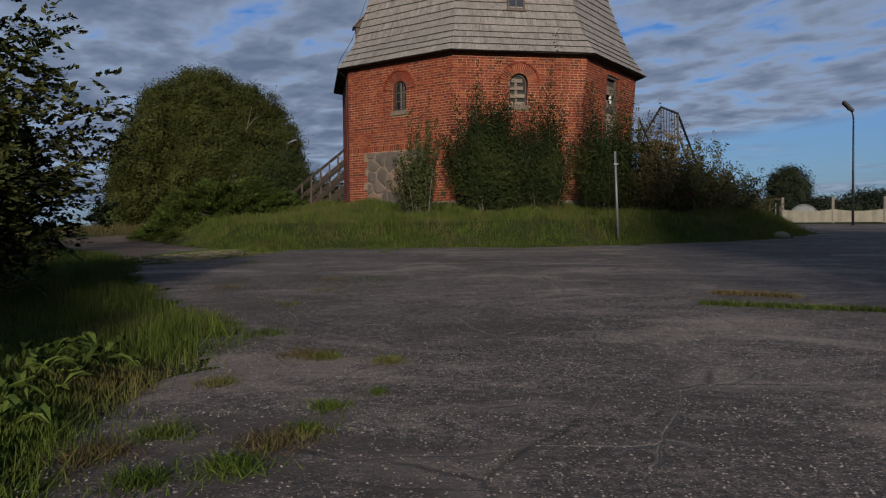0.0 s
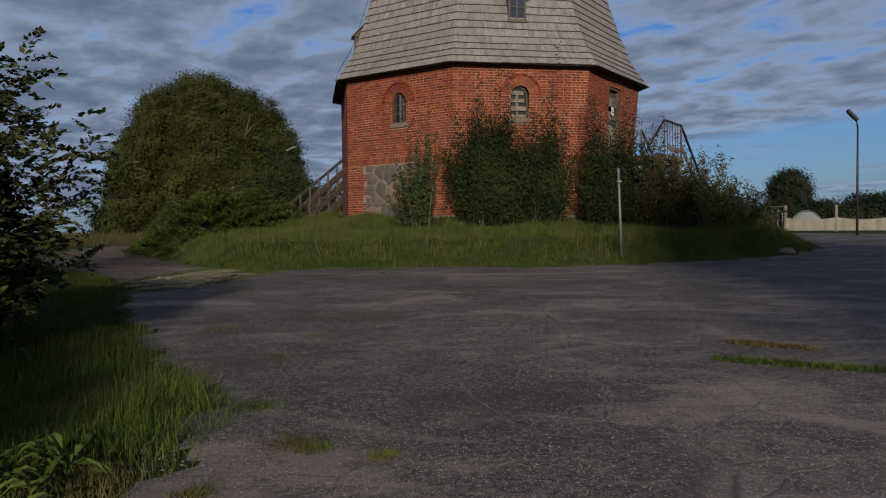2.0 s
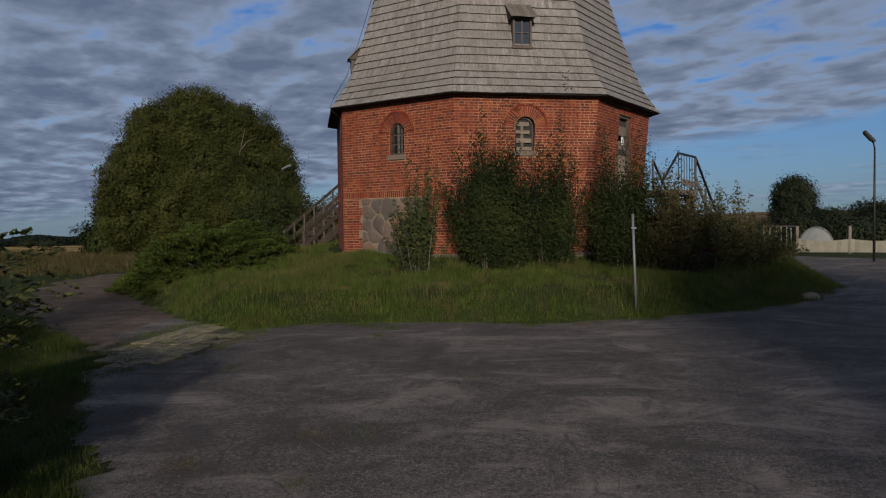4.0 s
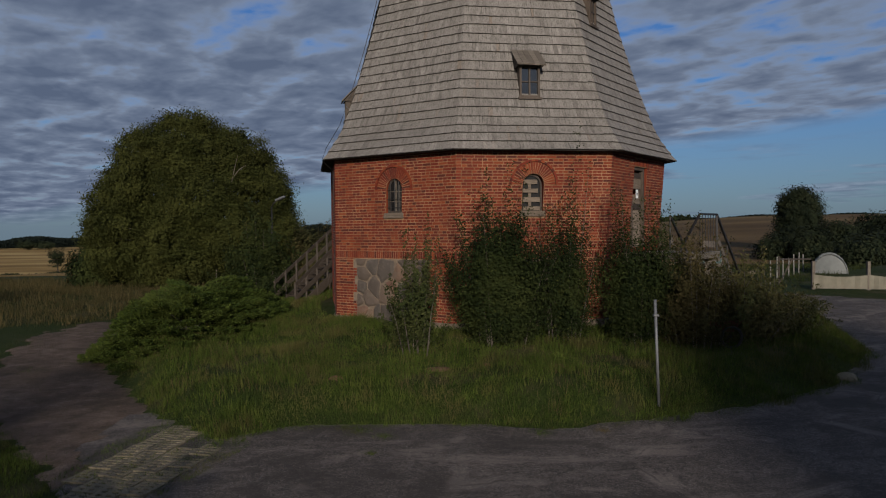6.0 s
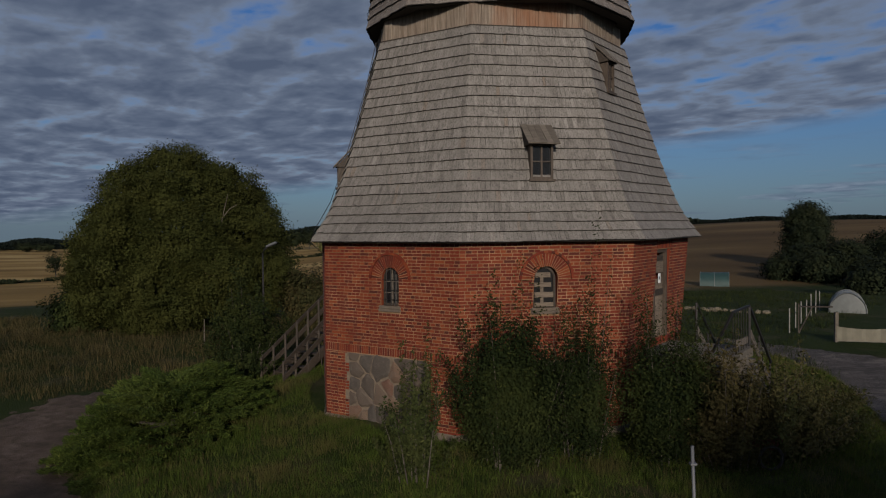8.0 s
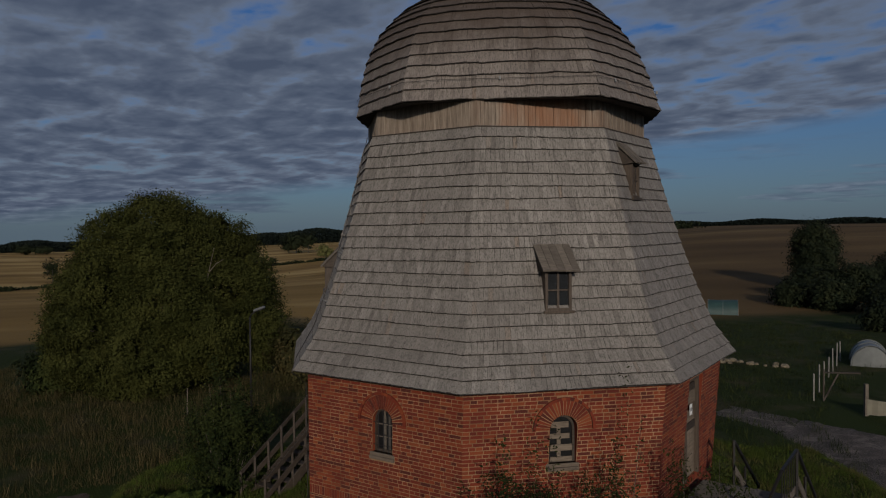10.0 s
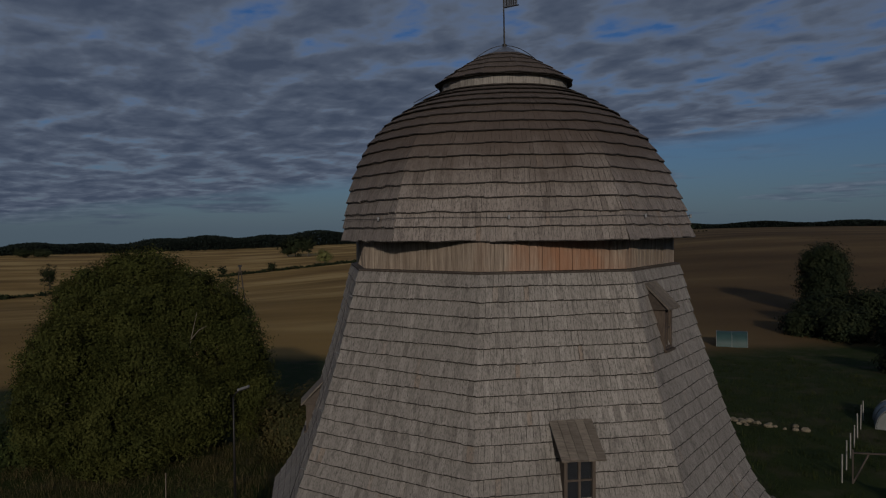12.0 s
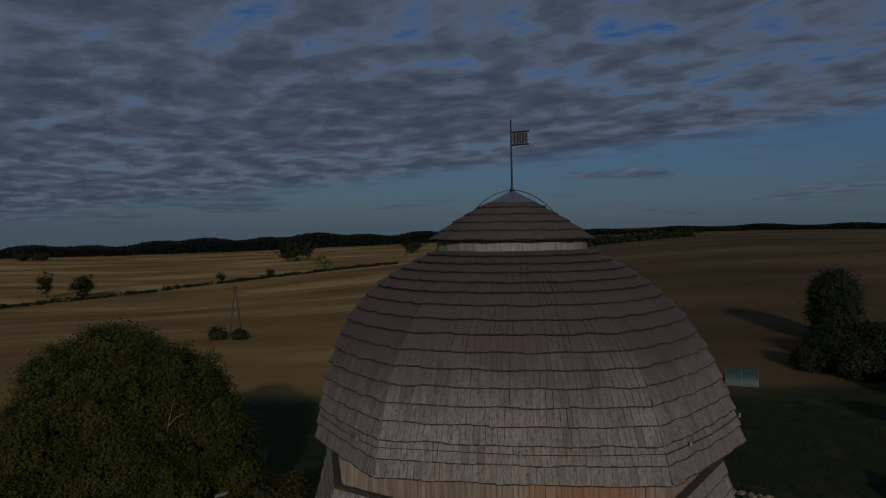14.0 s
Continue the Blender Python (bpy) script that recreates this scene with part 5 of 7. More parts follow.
def lobed_tree(name, at, lobes, leaf, mat, label, seed, clump=0.38, per=110, trunk_r=0.28, dead=()):
    """A tree whose crown is built of lobes, each set with tufts of leaves that look outwards."""
    rng = np.random.default_rng(seed)
    x, y = at
    z0 = ground_z(x, y)
    thing = tagged(hold(name, at=(x, y, z0)), label, "tree")
    mids, rads = np.array([l[0] for l in lobes]), np.array([l[1] for l in lobes])
    places, faces, tufts_at = [], [], []
    for i, (m, r) in enumerate(zip(mids, rads)):
        count = int(6.4 * (r[0] * r[1] + r[0] * r[2] + r[1] * r[2]) / clump ** 2 / 1.5)
        d = unit(rng.normal(size=(count, 3)))
        c = m + d * r * (0.97 + rng.normal(size=(count, 1)) * 0.085)
        deep_in = np.zeros(count, bool)
        for j in range(len(lobes)):
            if j != i:
                deep_in |= np.linalg.norm((c - mids[j]) / rads[j], axis=1) < 0.80
        c, d = c[~deep_in], d[~deep_in]
        tufts_at.append(c)
        k = len(c)
        turn = rng.normal(size=(k, 1, 3)) * 0.50
        p = c[:, None] + rng.normal(size=(k, per, 3)) * clump * rng.uniform(0.38, 0.80, (k, 1, 1)) * np.array([1, 1, 0.85])
        places.append(p.reshape(-1, 3))
        faces.append(np.broadcast_to(d[:, None] * 0.8 + turn + np.array([0, 0, 0.30]), (k, per, 3)).reshape(-1, 3))
    pts, face = np.concatenate(places), np.concatenate(faces)
    ok = pts[:, 2] > height(pts[:, 0], pts[:, 1]) + 0.1
    quads("crown", leaf_quads(pts[ok], leaf, rng, 1.7, face=unit(face[ok])), mat, thing)
    fill = []
    for m, r in zip(mids, rads):
        d = unit(rng.normal(size=(900, 3)))
        fill.append(m + d * r * rng.uniform(0.50, 0.88, (900, 1)))
    fill = above_ground(np.concatenate(fill), 0.3)
    quads("inner_leaves", leaf_quads(fill, leaf * 2.4, rng), mat, thing)
    for i in range(3):
        ox, oy = rng.uniform(-0.9, 0.9, 2)
        bm = bmesh.new()
        top = max(l[0][2] for l in lobes)
        rod(bm, [(x + ox * 0.3, y + oy * 0.3, z0 - 0.1), (x + ox * 0.8, y + oy * 0.8, lerp(z0, top, 0.35)), (x + ox * 1.6, y + oy * 1.6, lerp(z0, top, 0.9))], [trunk_r, trunk_r * 0.7, trunk_r * 0.2], 8)
        part("trunk", bm, BARK, thing, smooth=True)
    ends = np.concatenate(tufts_at)
    for p in ends[rng.choice(len(ends), 36, replace=False)]:
        e = Vector(p)
        if e.z < z0 + 1.0:
            continue
        bm = bmesh.new()
        st = Vector((x, y, lerp(z0, e.z, rng.uniform(0.25, 0.6))))
        rod(bm, [st, st.lerp(e, 0.5) + Vector((0, 0, 0.25)), e], [0.11, 0.06, 0.012], 5)
        part("limb", bm, BARK, thing, smooth=True)
    for points in dead:
        bm = bmesh.new()
        rod(bm, points, [0.035, 0.022, 0.008], 5)
        part("dead_branch", bm, GREYWOOD, thing, "pale bare dead branch")
    return thing


# big round tree behind the mill, on the open side
lobed_tree("broadleaf_tree", (-16.0, 20.2), [((-16.0, 20.5, 5.3), (4.6, 4.0, 4.5)), ((-16.4, 20.0, 8.75), (2.4, 2.2, 2.0)), ((-18.3, 19.6, 8.0), (1.9, 2.0, 1.8)), ((-19.6, 19.4, 5.6), (1.8, 1.9, 2.1)), ((-13.5, 19.8, 8.0), (1.8, 1.9, 1.7)), ((-12.1, 19.6, 6.1), (1.6, 1.8, 2.0)), ((-11.3, 20.4, 3.9), (1.4, 1.6, 1.9)), ((-17.7, 17.2, 6.4), (1.8, 1.6, 1.7)), ((-15.1, 17.0, 5.4), (1.9, 1.6, 1.9)), ((-13.4, 17.3, 3.9), (1.7, 1.5, 1.8)), ((-18.8, 17.1, 3.5), (1.9, 1.6, 1.9)), ((-16.2, 16.7, 2.6), (2.2, 1.6, 1.9)), ((-20.8, 19.4, 3.9), (1.2, 1.5, 1.6)), ((-15.7, 17.8, 8.1), (1.5, 1.4, 1.4))],
           0.070, TREELEAF, "wide round broadleaf tree with dense olive-green leaves", 21,
           dead=[((-13.3, 17.9, 6.2), (-13.0, 17.5, 7.1), (-12.7, 17.4, 8.2)), ((-13.1, 17.6, 6.9), (-12.6, 17.3, 7.4), (-12.2, 17.2, 7.6))])
tree("shrub", (-20.9, 18.4), (1.7, 1.2, 1.3), 1.9, 260, 60, 0.24, 0.10, BUSHLEAF, "dark leafy shrub at the skirt of the broadleaf tree", 22, 3, 0.06, "shrub", 8, lumps=0.15, sprigs=30, sprig=0.40)
tree("shrub", (-8.9, 19.2), (1.5, 1.3, 1.7), 2.4, 260, 60, 0.26, 0.09, SCRUBLEAF, "brownish scrub between the broadleaf tree and the mill", 26, 3, 0.06, "shrub", 8, lumps=0.2, sprigs=40, sprig=0.6)
tree("shrub", (-6.3, 21.0), (1.5, 1.3, 1.4), 2.0, 240, 60, 0.26, 0.09, SCRUBLEAF, "brownish scrub between the broadleaf tree and the mill", 27, 3, 0.06, "shrub", 8, lumps=0.2, sprigs=40, sprig=0.6)
UPRIGHT_SHRUB = (-8.15, 3.7)



def shoot_bush(at, wide, deep, tall, shoots, leaf, mat, label, seed, name="shrub", category="shrub", per=70, loose=0.10, long=2.4, tilt=0.5):
    """A bush of many upright leafy shoots from one stool, with a ragged top."""
    rng = np.random.default_rng(seed)
    x, y = at
    z0 = ground_z(x, y)
    thing = tagged(hold(name, at=(x, y, z0)), label, category)
    a, r = rng.uniform(0, math.tau, shoots), np.sqrt(rng.uniform(0, 1, shoots))
    foot = np.stack([x + 0.7 * wide * r * np.cos(a), y + 0.7 * deep * r * np.sin(a), np.full(shoots, z0 + 0.05)], 1)
    h = tall * (1 - 0.45 * r ** 2) * rng.uniform(0.50, 1.05, shoots) * (1 + 0.18 * np.sin(2.3 * a + seed) + 0.12 * np.sin(5 * a)) * np.where(rng.random(shoots) < 0.12, 1.28, 1.0)
    out = np.stack([wide * r * np.cos(a), deep * r * np.sin(a), h], 1)
    out[:, :2] *= tilt + 0.25 * rng.normal(size=(shoots, 1))
    t = rng.uniform(0.08, 1.0, (shoots, per, 1)) ** 0.85
    pts = foot[:, None, :] + out[:, None, :] * t
    pts[:, :, :2] += (out[:, None, :2] * 0.35) * t ** 2
    pts += rng.normal(size=pts.shape) * loose * (1.15 - 0.75 * t)
    pts = above_ground(pts.reshape(-1, 3))
    face = unit((pts - np.array([x, y, z0 + 0.35 * tall])) / np.array([wide, deep, tall])) + np.array([0, 0, 0.25])
    quads("crown", leaf_quads(pts, leaf, rng, long, droop=-0.4, face=face, stir=0.75), mat, thing)
    pick = rng.choice(shoots, min(12, shoots), replace=False)
    for k in pick:
        bm = bmesh.new()
        f, o = Vector(foot[k]), Vector(out[k])
        rod(bm, [f - Vector((0, 0, 0.1)), f + o * 0.5 + Vector((o.x, o.y, 0)) * 0.09, f + o * 0.97 + Vector((o.x, o.y, 0)) * 0.33], [0.016, 0.010, 0.003], 5)
        part("stem", bm, BARK, thing)
    return thing


shoot_bush(UPRIGHT_SHRUB, 1.05, 0.95, 3.1, 130, 0.045, BUSHLEAF, "dense upright dark green shrub beside the wooden steps", 23, per=130, loose=0.16)
shoot_bush((-7.75, 1.9), 0.7, 0.65, 1.2, 60, 0.04, BUSHLEAF, "low dark shrub at the foot of the wooden steps", 24, per=90, loose=0.13, tilt=0.8)

# bushes at the foot of the brick wall
shoot_bush((-0.15, -6.0), 1.0, 0.6, 3.3, 240, 0.033, BUSHLEAF, "tall dark green bush against the brick wall", 31, per=210, loose=0.15, tilt=0.34)
shoot_bush((1.42, -5.75), 0.66, 0.5, 3.35, 120, 0.031, BUSHLEAF, "dark green bush with loose shoots below the boarded window", 32, per=170, loose=0.14, tilt=0.34)
shoot_bush((3.2, -5.75), 0.85, 0.55, 3.4, 160, 0.032, BUSHLEAF, "dark tangled bush at the corner of the brick wall", 33, per=180, loose=0.16, tilt=0.34)
shoot_bush((4.5, -5.85), 0.85, 0.6, 2.7, 150, 0.034, SCRUBLEAF, "dark tangled bush in front of the stair landing", 34, per=130, loose=0.14)
shoot_bush((5.9, -5.3), 1.0, 0.8, 2.0, 130, 0.036, SHOOTLEAF, "thin brownish-green shrub with bare shoots", 35, per=90, loose=0.12, tilt=0.8)
shoot_bush((6.6, -3.6), 0.6, 0.5, 2.5, 22, 0.045, SHOOTLEAF, "single tall leafy shoots beside the steps", 39, per=60, loose=0.08)
shoot_bush((7.1, -4.2), 0.8, 0.8, 1.5, 80, 0.036, SHOOTLEAF, "thin brownish-green shrub with bare shoots", 36, per=80, loose=0.12, tilt=0.9)
shoot_bush((8.9, -1.4), 0.6, 0.6, 0.7, 40, 0.036, SHOOTLEAF, "low bush at the edge of the mound", 37, per=80, loose=0.13, tilt=0.9)
shoot_bush((-2.05, -6.75), 0.55, 0.5, 2.5, 46, 0.034, SAPLEAF, "slender grey-green sapling on the grassy bank", 38, "sapling", "sapling", 170, 0.075, 2.4, 0.75)

# shrub close to the start of the path
def branchy_shrub(at, label, seed):
    """A big shrub of arching branches, each with twigs and leaves in two ranks."""
    rng = np.random.default_rng(seed)
    x, y = at
    z0 = ground_z(x, y)
    thing = tagged(hold("shrub", at=(x, y, z0)), label, "shrub")
    leaves, ways, stems = [], [], []
    for i in range(150):
        a = rng.uniform(0, math.tau)
        rise = rng.uniform(0.15, 2.55)
        reach = 1.75 * math.sqrt(max(1 - ((rise - 1.25) / 1.75) ** 2, 0.05)) * rng.uniform(0.72, 1.12)
        foot = np.array([x, y, z0]) + np.append(rng.normal(size=2) * 0.3, 0.0)
        end = np.array([x + reach * math.cos(a), y + reach * math.sin(a), z0 + rise + 0.25])
        mid = (foot + end) / 2 + np.array([0, 0, 0.30])
        stems.append((foot, mid, end))
        for j in range(13):
            t = rng.uniform(0.30, 1.0)
            p = (1 - t) ** 2 * foot + 2 * t * (1 - t) * mid + t * t * end
            o = unit((np.array([math.cos(a), math.sin(a), 0.22]) + rng.normal(size=3) * 0.55)[None])[0]
            length = rng.uniform(0.18, 0.48)
            k = 26
            f = np.linspace(0.05, 1, k)[:, None]
            side = np.cross(o, [0, 0, 1.0])
            side /= max(np.linalg.norm(side), 1e-3)
            sign = np.where(np.arange(k) % 2, 1.0, -1.0)[:, None]
            q = p + o * f * length - np.array([0, 0, 0.12]) * f ** 2 * length / 0.4 + side * sign * 0.026 + rng.normal(size=(k, 3)) * 0.010
            leaves.append(q)
            ways.append(o * 0.6 + side * sign * 0.8 + rng.normal(size=(k, 3)) * 0.25)
            if j % 3 == 0:
                stems.append((p, p + o * length * 0.5, p + o * length - np.array([0, 0, 0.12 * length / 0.4])))
    c, w = np.concatenate(leaves), unit(np.concatenate(ways))
    ok = (c[:, 2] > height(c[:, 0], c[:, 1]) + 0.05)
    c, w = c[ok], w[ok]
    n = len(c)
    b = unit(np.cross(w, np.array([0, 0, 1.0]) + rng.normal(size=(n, 3)) * 0.45))
    s = rng.uniform(0.7, 1.3, (n, 1))
    quads("crown", np.stack([c - w * 0.030 * s, c + b * 0.019 * s, c + w * 0.036 * s, c - b * 0.019 * s], 1), SHRUBLEAF, thing)
    for foot, mid, end in stems[::9]:
        bm = bmesh.new()
        rod(bm, [foot, mid, end], [0.005, 0.004, 0.002] if np.linalg.norm(end - foot) < 0.7 else [0.018, 0.008, 0.002], 4)
        part("branch", bm, DARKWOOD, thing)
    # core leaves are darker, with the shade inside the shrub put into their colour
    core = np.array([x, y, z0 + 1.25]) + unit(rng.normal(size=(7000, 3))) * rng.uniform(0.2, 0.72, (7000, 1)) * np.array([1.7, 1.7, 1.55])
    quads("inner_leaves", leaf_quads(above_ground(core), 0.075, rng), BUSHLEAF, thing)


branchy_shrub((-6.25, -20.4), "large overhanging shrub beside the asphalt verge", 41)
# shrubs out of view, added for the shade that they throw on the verge
tree("shrub", (-6.9, -22.3), (1.1, 1.2, 0.7), 0.95, 220, 30, 0.2, 0.06, BUSHLEAF, "unseen low shrub that shades the verge", 45, 4, 0.04, "shrub", 8, lumps=0.25)

tree("shrub", (-4.7, -28.9), (1.6, 1.2, 0.8), 2.3, 260, 30, 0.2, 0.07, BUSHLEAF, "unseen tall shrub that shades the verge", 47, 4, 0.04, "shrub", 8, lumps=0.25)
tree("shrub", (-5.7, -24.5), (1.0, 1.1, 0.8), 1.0, 200, 22, 0.2, 0.07, BUSHLEAF, "unseen low shrub that shades the verge", 48, 4, 0.04, "shrub", 8, lumps=0.25)
tree("shrub", (-8.6, -25.0), (1.7, 1.9, 1.6), 1.8, 300, 26, 0.3, 0.11, BUSHLEAF, "unseen large shrub that shades the verge", 42, 5, 0.06, "shrub", 8, lumps=0.25)
tree("shrub", (-8.3, -29.0), (2.0, 2.1, 1.9), 2.0, 300, 26, 0.3, 0.11, BUSHLEAF, "unseen large shrub that shades the verge", 43, 5, 0.06, "shrub", 8, lumps=0.25)

tree("shrub", (-6.5, -29.6), (1.35, 1.4, 1.2), 1.6, 260, 26, 0.25, 0.10, BUSHLEAF, "unseen large shrub that shades the verge", 44, 5, 0.06, "shrub", 8, lumps=0.25)
tree("shrub", (-4.7, -30.5), (0.9, 1.0, 1.1), 1.5, 150, 20, 0.2, 0.09, BUSHLEAF, "unseen loose shrub that shades the verge", 46, 4, 0.04, "shrub", 8, lumps=0.25)

# tall unseen trees added behind the path's start to shade yard and bank
for i, (tx, ty, top) in enumerate(((8.7, -50, 12.5), (12.0, -52, 16), (15.5, -52, 15), (22, -50, 15), (28, -53, 16), (35, -51, 16), (42, -52, 16))):
    tree("shade_tree", (tx, ty), (3.8, 3.4, top * 0.36), top * 0.60, 620, 6, 0.7, 0.5, TREELEAF, "unseen tall leafy tree that shades the yard", 60 + i, 1, 0.3, limbs=6, lumps=0.2)
tree("shade_tree", (7.7, -50.5), (2.5, 2.5, 2.4), 12.9, 300, 2, 0.6, 0.45, TREELEAF, "unseen slim tree with a high crown that shades the bank", 70, 1, 0.25, limbs=6, lumps=0.25)
# more trees out of view, added to shade the track and the meadow
tree("shade_tree", (-10.6, -33.0), (3.2, 2.6, 3.0), 5.2, 480, 14, 0.5, 0.3, TREELEAF, "unseen leafy tree that shades the dirt track", 71, 1, 0.2, limbs=6, lumps=0.25)
tree("shade_tree", (-22.5, -16.0), (3.4, 3.4, 3.8), 5.6, 420, 4, 0.6, 0.4, TREELEAF, "unseen leafy tree that shades the meadow", 72, 1, 0.25, limbs=6, lumps=0.25)
tree("shade_tree", (-29.5, -14.0), (3.6, 3.4, 4.2), 6.0, 420, 4, 0.6, 0.4, TREELEAF, "unseen leafy tree that shades the meadow", 73, 1, 0.25, limbs=6, lumps=0.25)


def juniper():
    rng = np.random.default_rng(51)
    thing = tagged(hold("juniper", at=(-8.7, -2.2, ground_z(-8.7, -2.2))), "broad spreading juniper with yellow-green layered branches", "juniper")
    sprays = []
    for i in range(250):
        a = rng.uniform(0, math.tau)
        r = rng.uniform(0.05, 1.0) ** 0.6
        bx, by = -8.7 + 2.35 * r * math.cos(a), -2.2 + 3.3 * r * math.sin(a)
        bz = ground_z(bx, by) + 0.10 + (1.05 + 0.2 * math.sin(3 * a)) * (1 - r ** 2.6) * rng.uniform(0.55, 1.05)
        m = 480
        out = np.array([math.cos(a), math.sin(a), 0.30])
        across = np.array([-math.sin(a), math.cos(a), 0.0])
        t = rng.uniform(0, 1, m)
        w = (1 - t) * rng.normal(size=m) * 0.34
        p = np.array([bx, by, bz]) + out * (t[:, None] - 0.4) * 0.85 + across * w[:, None]
        p[:, 2] += 0.03 * rng.normal(size=m) - 0.28 * (t - 0.3) ** 2 - 0.35 * np.abs(w) ** 1.5
        d = unit(out + across * (w * 1.6)[:, None] + rng.normal(size=(m, 3)) * 0.35) * (0.05 * rng.uniform(0.6, 1.4, (m, 1)))
        s = unit(np.cross(d, np.array([0, 0, 1.0]) + rng.normal(size=(m, 3)) * 0.3)) * 0.013
        sprays.append(np.stack([p - d, p + s, p + d, p - s], 1))
    quads("foliage", np.concatenate(sprays), JUNIPER, thing)
    for i in range(7):
        bm = bmesh.new()
        a = i * 0.9
        rod(bm, [(-8.7, -2.2, ground_z(-8.7, -2.2) - 0.05), (-8.7 + math.cos(a), -2.2 + 1.6 * math.sin(a), ground_z(-8.7 + math.cos(a), -2.2 + 1.6 * math.sin(a)) + 0.35)], [0.05, 0.015], 6)
        part("stem", bm, BARK, thing)


juniper()


def blades(name, x, y, tall, wide, mat, label, seed, lean=0.45, category="grass", edge=None):
    """Grass blades as thin tapering quads."""
    rng = np.random.default_rng(seed)
    n = len(x)
    z = height(x, y)
    h = tall * rng.uniform(0.35, 1.3, n) * (1 + 0.45 * np.sin(x * 1.9 + 0.7 * y) * np.sin(1.3 * y - 0.4 * x))
    if edge is not None:
        h *= np.clip(0.75 + inside(edge, x, y) * 1.1, 0.35, 1.0)
    w = wide * rng.uniform(0.6, 1.4, n)
    a = rng.uniform(0, math.tau, n)
    l = lean * h * rng.normal(size=n)
    b = rng.uniform(0, math.tau, n)
    base = np.stack([x, y, z - 0.02], 1)
    side = np.stack([np.cos(a) * w, np.sin(a) * w, np.zeros(n)], 1)
    tip = base + np.stack([np.cos(b) * l, np.sin(b) * l, h], 1)
    v = np.stack([base - side, base + side, tip + side * 0.15, tip - side * 0.15], 1)
    return tagged(quads(name, v, mat), label, category, kind="stuff")


def scatter(poly, n, bounds, seed, margin=0.0, clump=0.0):
    """Places inside an outline, gathered into tufts by clump."""
    rng = np.random.default_rng(seed)
    x0, x1, y0, y1 = bounds
    x, y = rng.uniform(x0, x1, n), rng.uniform(y0, y1, n)
    if clump:
        m = max(n // 14, 1)
        cx, cy = rng.uniform(x0, x1, m), rng.uniform(y0, y1, m)
        k = rng.integers(0, m, n)
        x, y = cx[k] + rng.normal(size=n) * clump, cy[k] + rng.normal(size=n) * clump
    ok = inside(poly, x, y) > margin
    far = np.hypot(x, y) > 5.35
    return x[ok & far], y[ok & far]


x, y = scatter(MOUND, 430000, (-12, 12, -11, 6), 61, -0.22, 0.10)
worn = np.sin(x * 2.1 + 1.3 * np.sin(y * 1.7)) * np.sin(y * 2.6 + 1.1 * np.sin(x * 1.3 + 2)) > 0.45
bald = (np.hypot((x + 1.63) / 1.25, y + 7.95) < 0.20) | (np.hypot(x + 3.67, y + 8.65) < 0.08) | (np.hypot(x - 0.9, y + 8.0) < 0.10)
keep = (~worn | (np.arange(len(x)) % 4 == 0)) & ~bald
x, y = x[keep], y[keep]
blades("grass", x, y, 0.165, 0.0055, GRASS, "long green grass over the mound", 62, lean=0.55, edge=MOUND)
x, y = scatter(MOUND, 150000, (-8, 10, -11.5, -3), 310, -0.55, 0.09)
rim = np.abs(inside(MOUND, x, y) - 0.05) < 0.30 + 0.25 * np.sin(2.7 * x) * np.sin(1.9 * x + y)
blades("grass", x[rim], y[rim], 0.12, 0.005, GRASS, "ragged tufts of grass along the foot of the bank", 311)
x, y = scatter(MOUND, 60000, (-11, 13, -11, 4), 63, -0.1, 0.12)
blades("dry_grass", x, y, 0.17, 0.0036, DRYGRASS, "dry straw-coloured stalks among the grass", 64)
VERGE = [(-2.9, -27), (-3.0, -24.2), (-3.3, -22.6), (-3.25, -21.4), (-4.5, -19.2), (-5.6, -17.3), (-6.7, -14.7), (-7.4, -12.9), (-10.0, -9.8), (-13.0, -5.6), (-15.1, 0.5), (-24, 2), (-24, -27)]
x, y = scatter(VERGE, 230000, (-11, -2.5, -26.5, -7), 65, -0.3, 0.10)
blades("grass", x, y, 0.14, 0.0045, GRASS, "unmown green grass of the verge", 66, edge=VERGE)
LUSH = [(-2.65, -26.3), (-2.62, -24.6), (-2.78, -23.2), (-2.85, -21.9), (-3.3, -20.8), (-4.6, -20.4), (-4.9, -26.3)]
x, y = scatter(LUSH, 15000, (-5, -2.5, -26.4, -20.3), 265, -0.12, 0.06)
blades("grass", x, y, 0.12, 0.004, GRASS, "lush bent grass along the asphalt edge", 266, lean=0.8, edge=LUSH)
x, y = scatter(VERGE, 20000, (-9, -2.5, -27, -10), 67, -0.45, 0.08)
blades("dry_grass", x, y, 0.13, 0.003, DRYGRASS, "dry yellowish stalks along the asphalt edge", 68, edge=VERGE)
MEADOW = [(-34, 0), (-15.3, 0.5), (-14.4, 3.9), (-11.8, 5.2), (-9.4, 8.4), (-7, 10.8), (-7, 40), (-34, 40)]
x, y = scatter(MEADOW, 60000, (-34, -6, 3, 24), 69, 0.0, 0.3)
blades("dry_grass", x[::3], y[::3], 0.36, 0.007, DRYGRASS, "tall dry meadow grass behind the juniper", 70)
blades("grass", x, y, 0.26, 0.008, SCRUBLEAF, "rank green meadow grass behind the juniper", 73)
BACK = [(5.5, 6), (12.6, 4), (13.5, 11), (30, 30), (30, 60), (5, 60)]
x, y = scatter(BACK, 40000, (5, 30, 4, 50), 71, 0.0, 0.25)
# the shade behind the mill is put into this grass by a dark leaf colour
blades("grass", x, y, 0.22, 0.012, BUSHLEAF, "rough grass behind the mill in a dark green that holds its shade", 72)
g3 = np.random.default_rng(305)
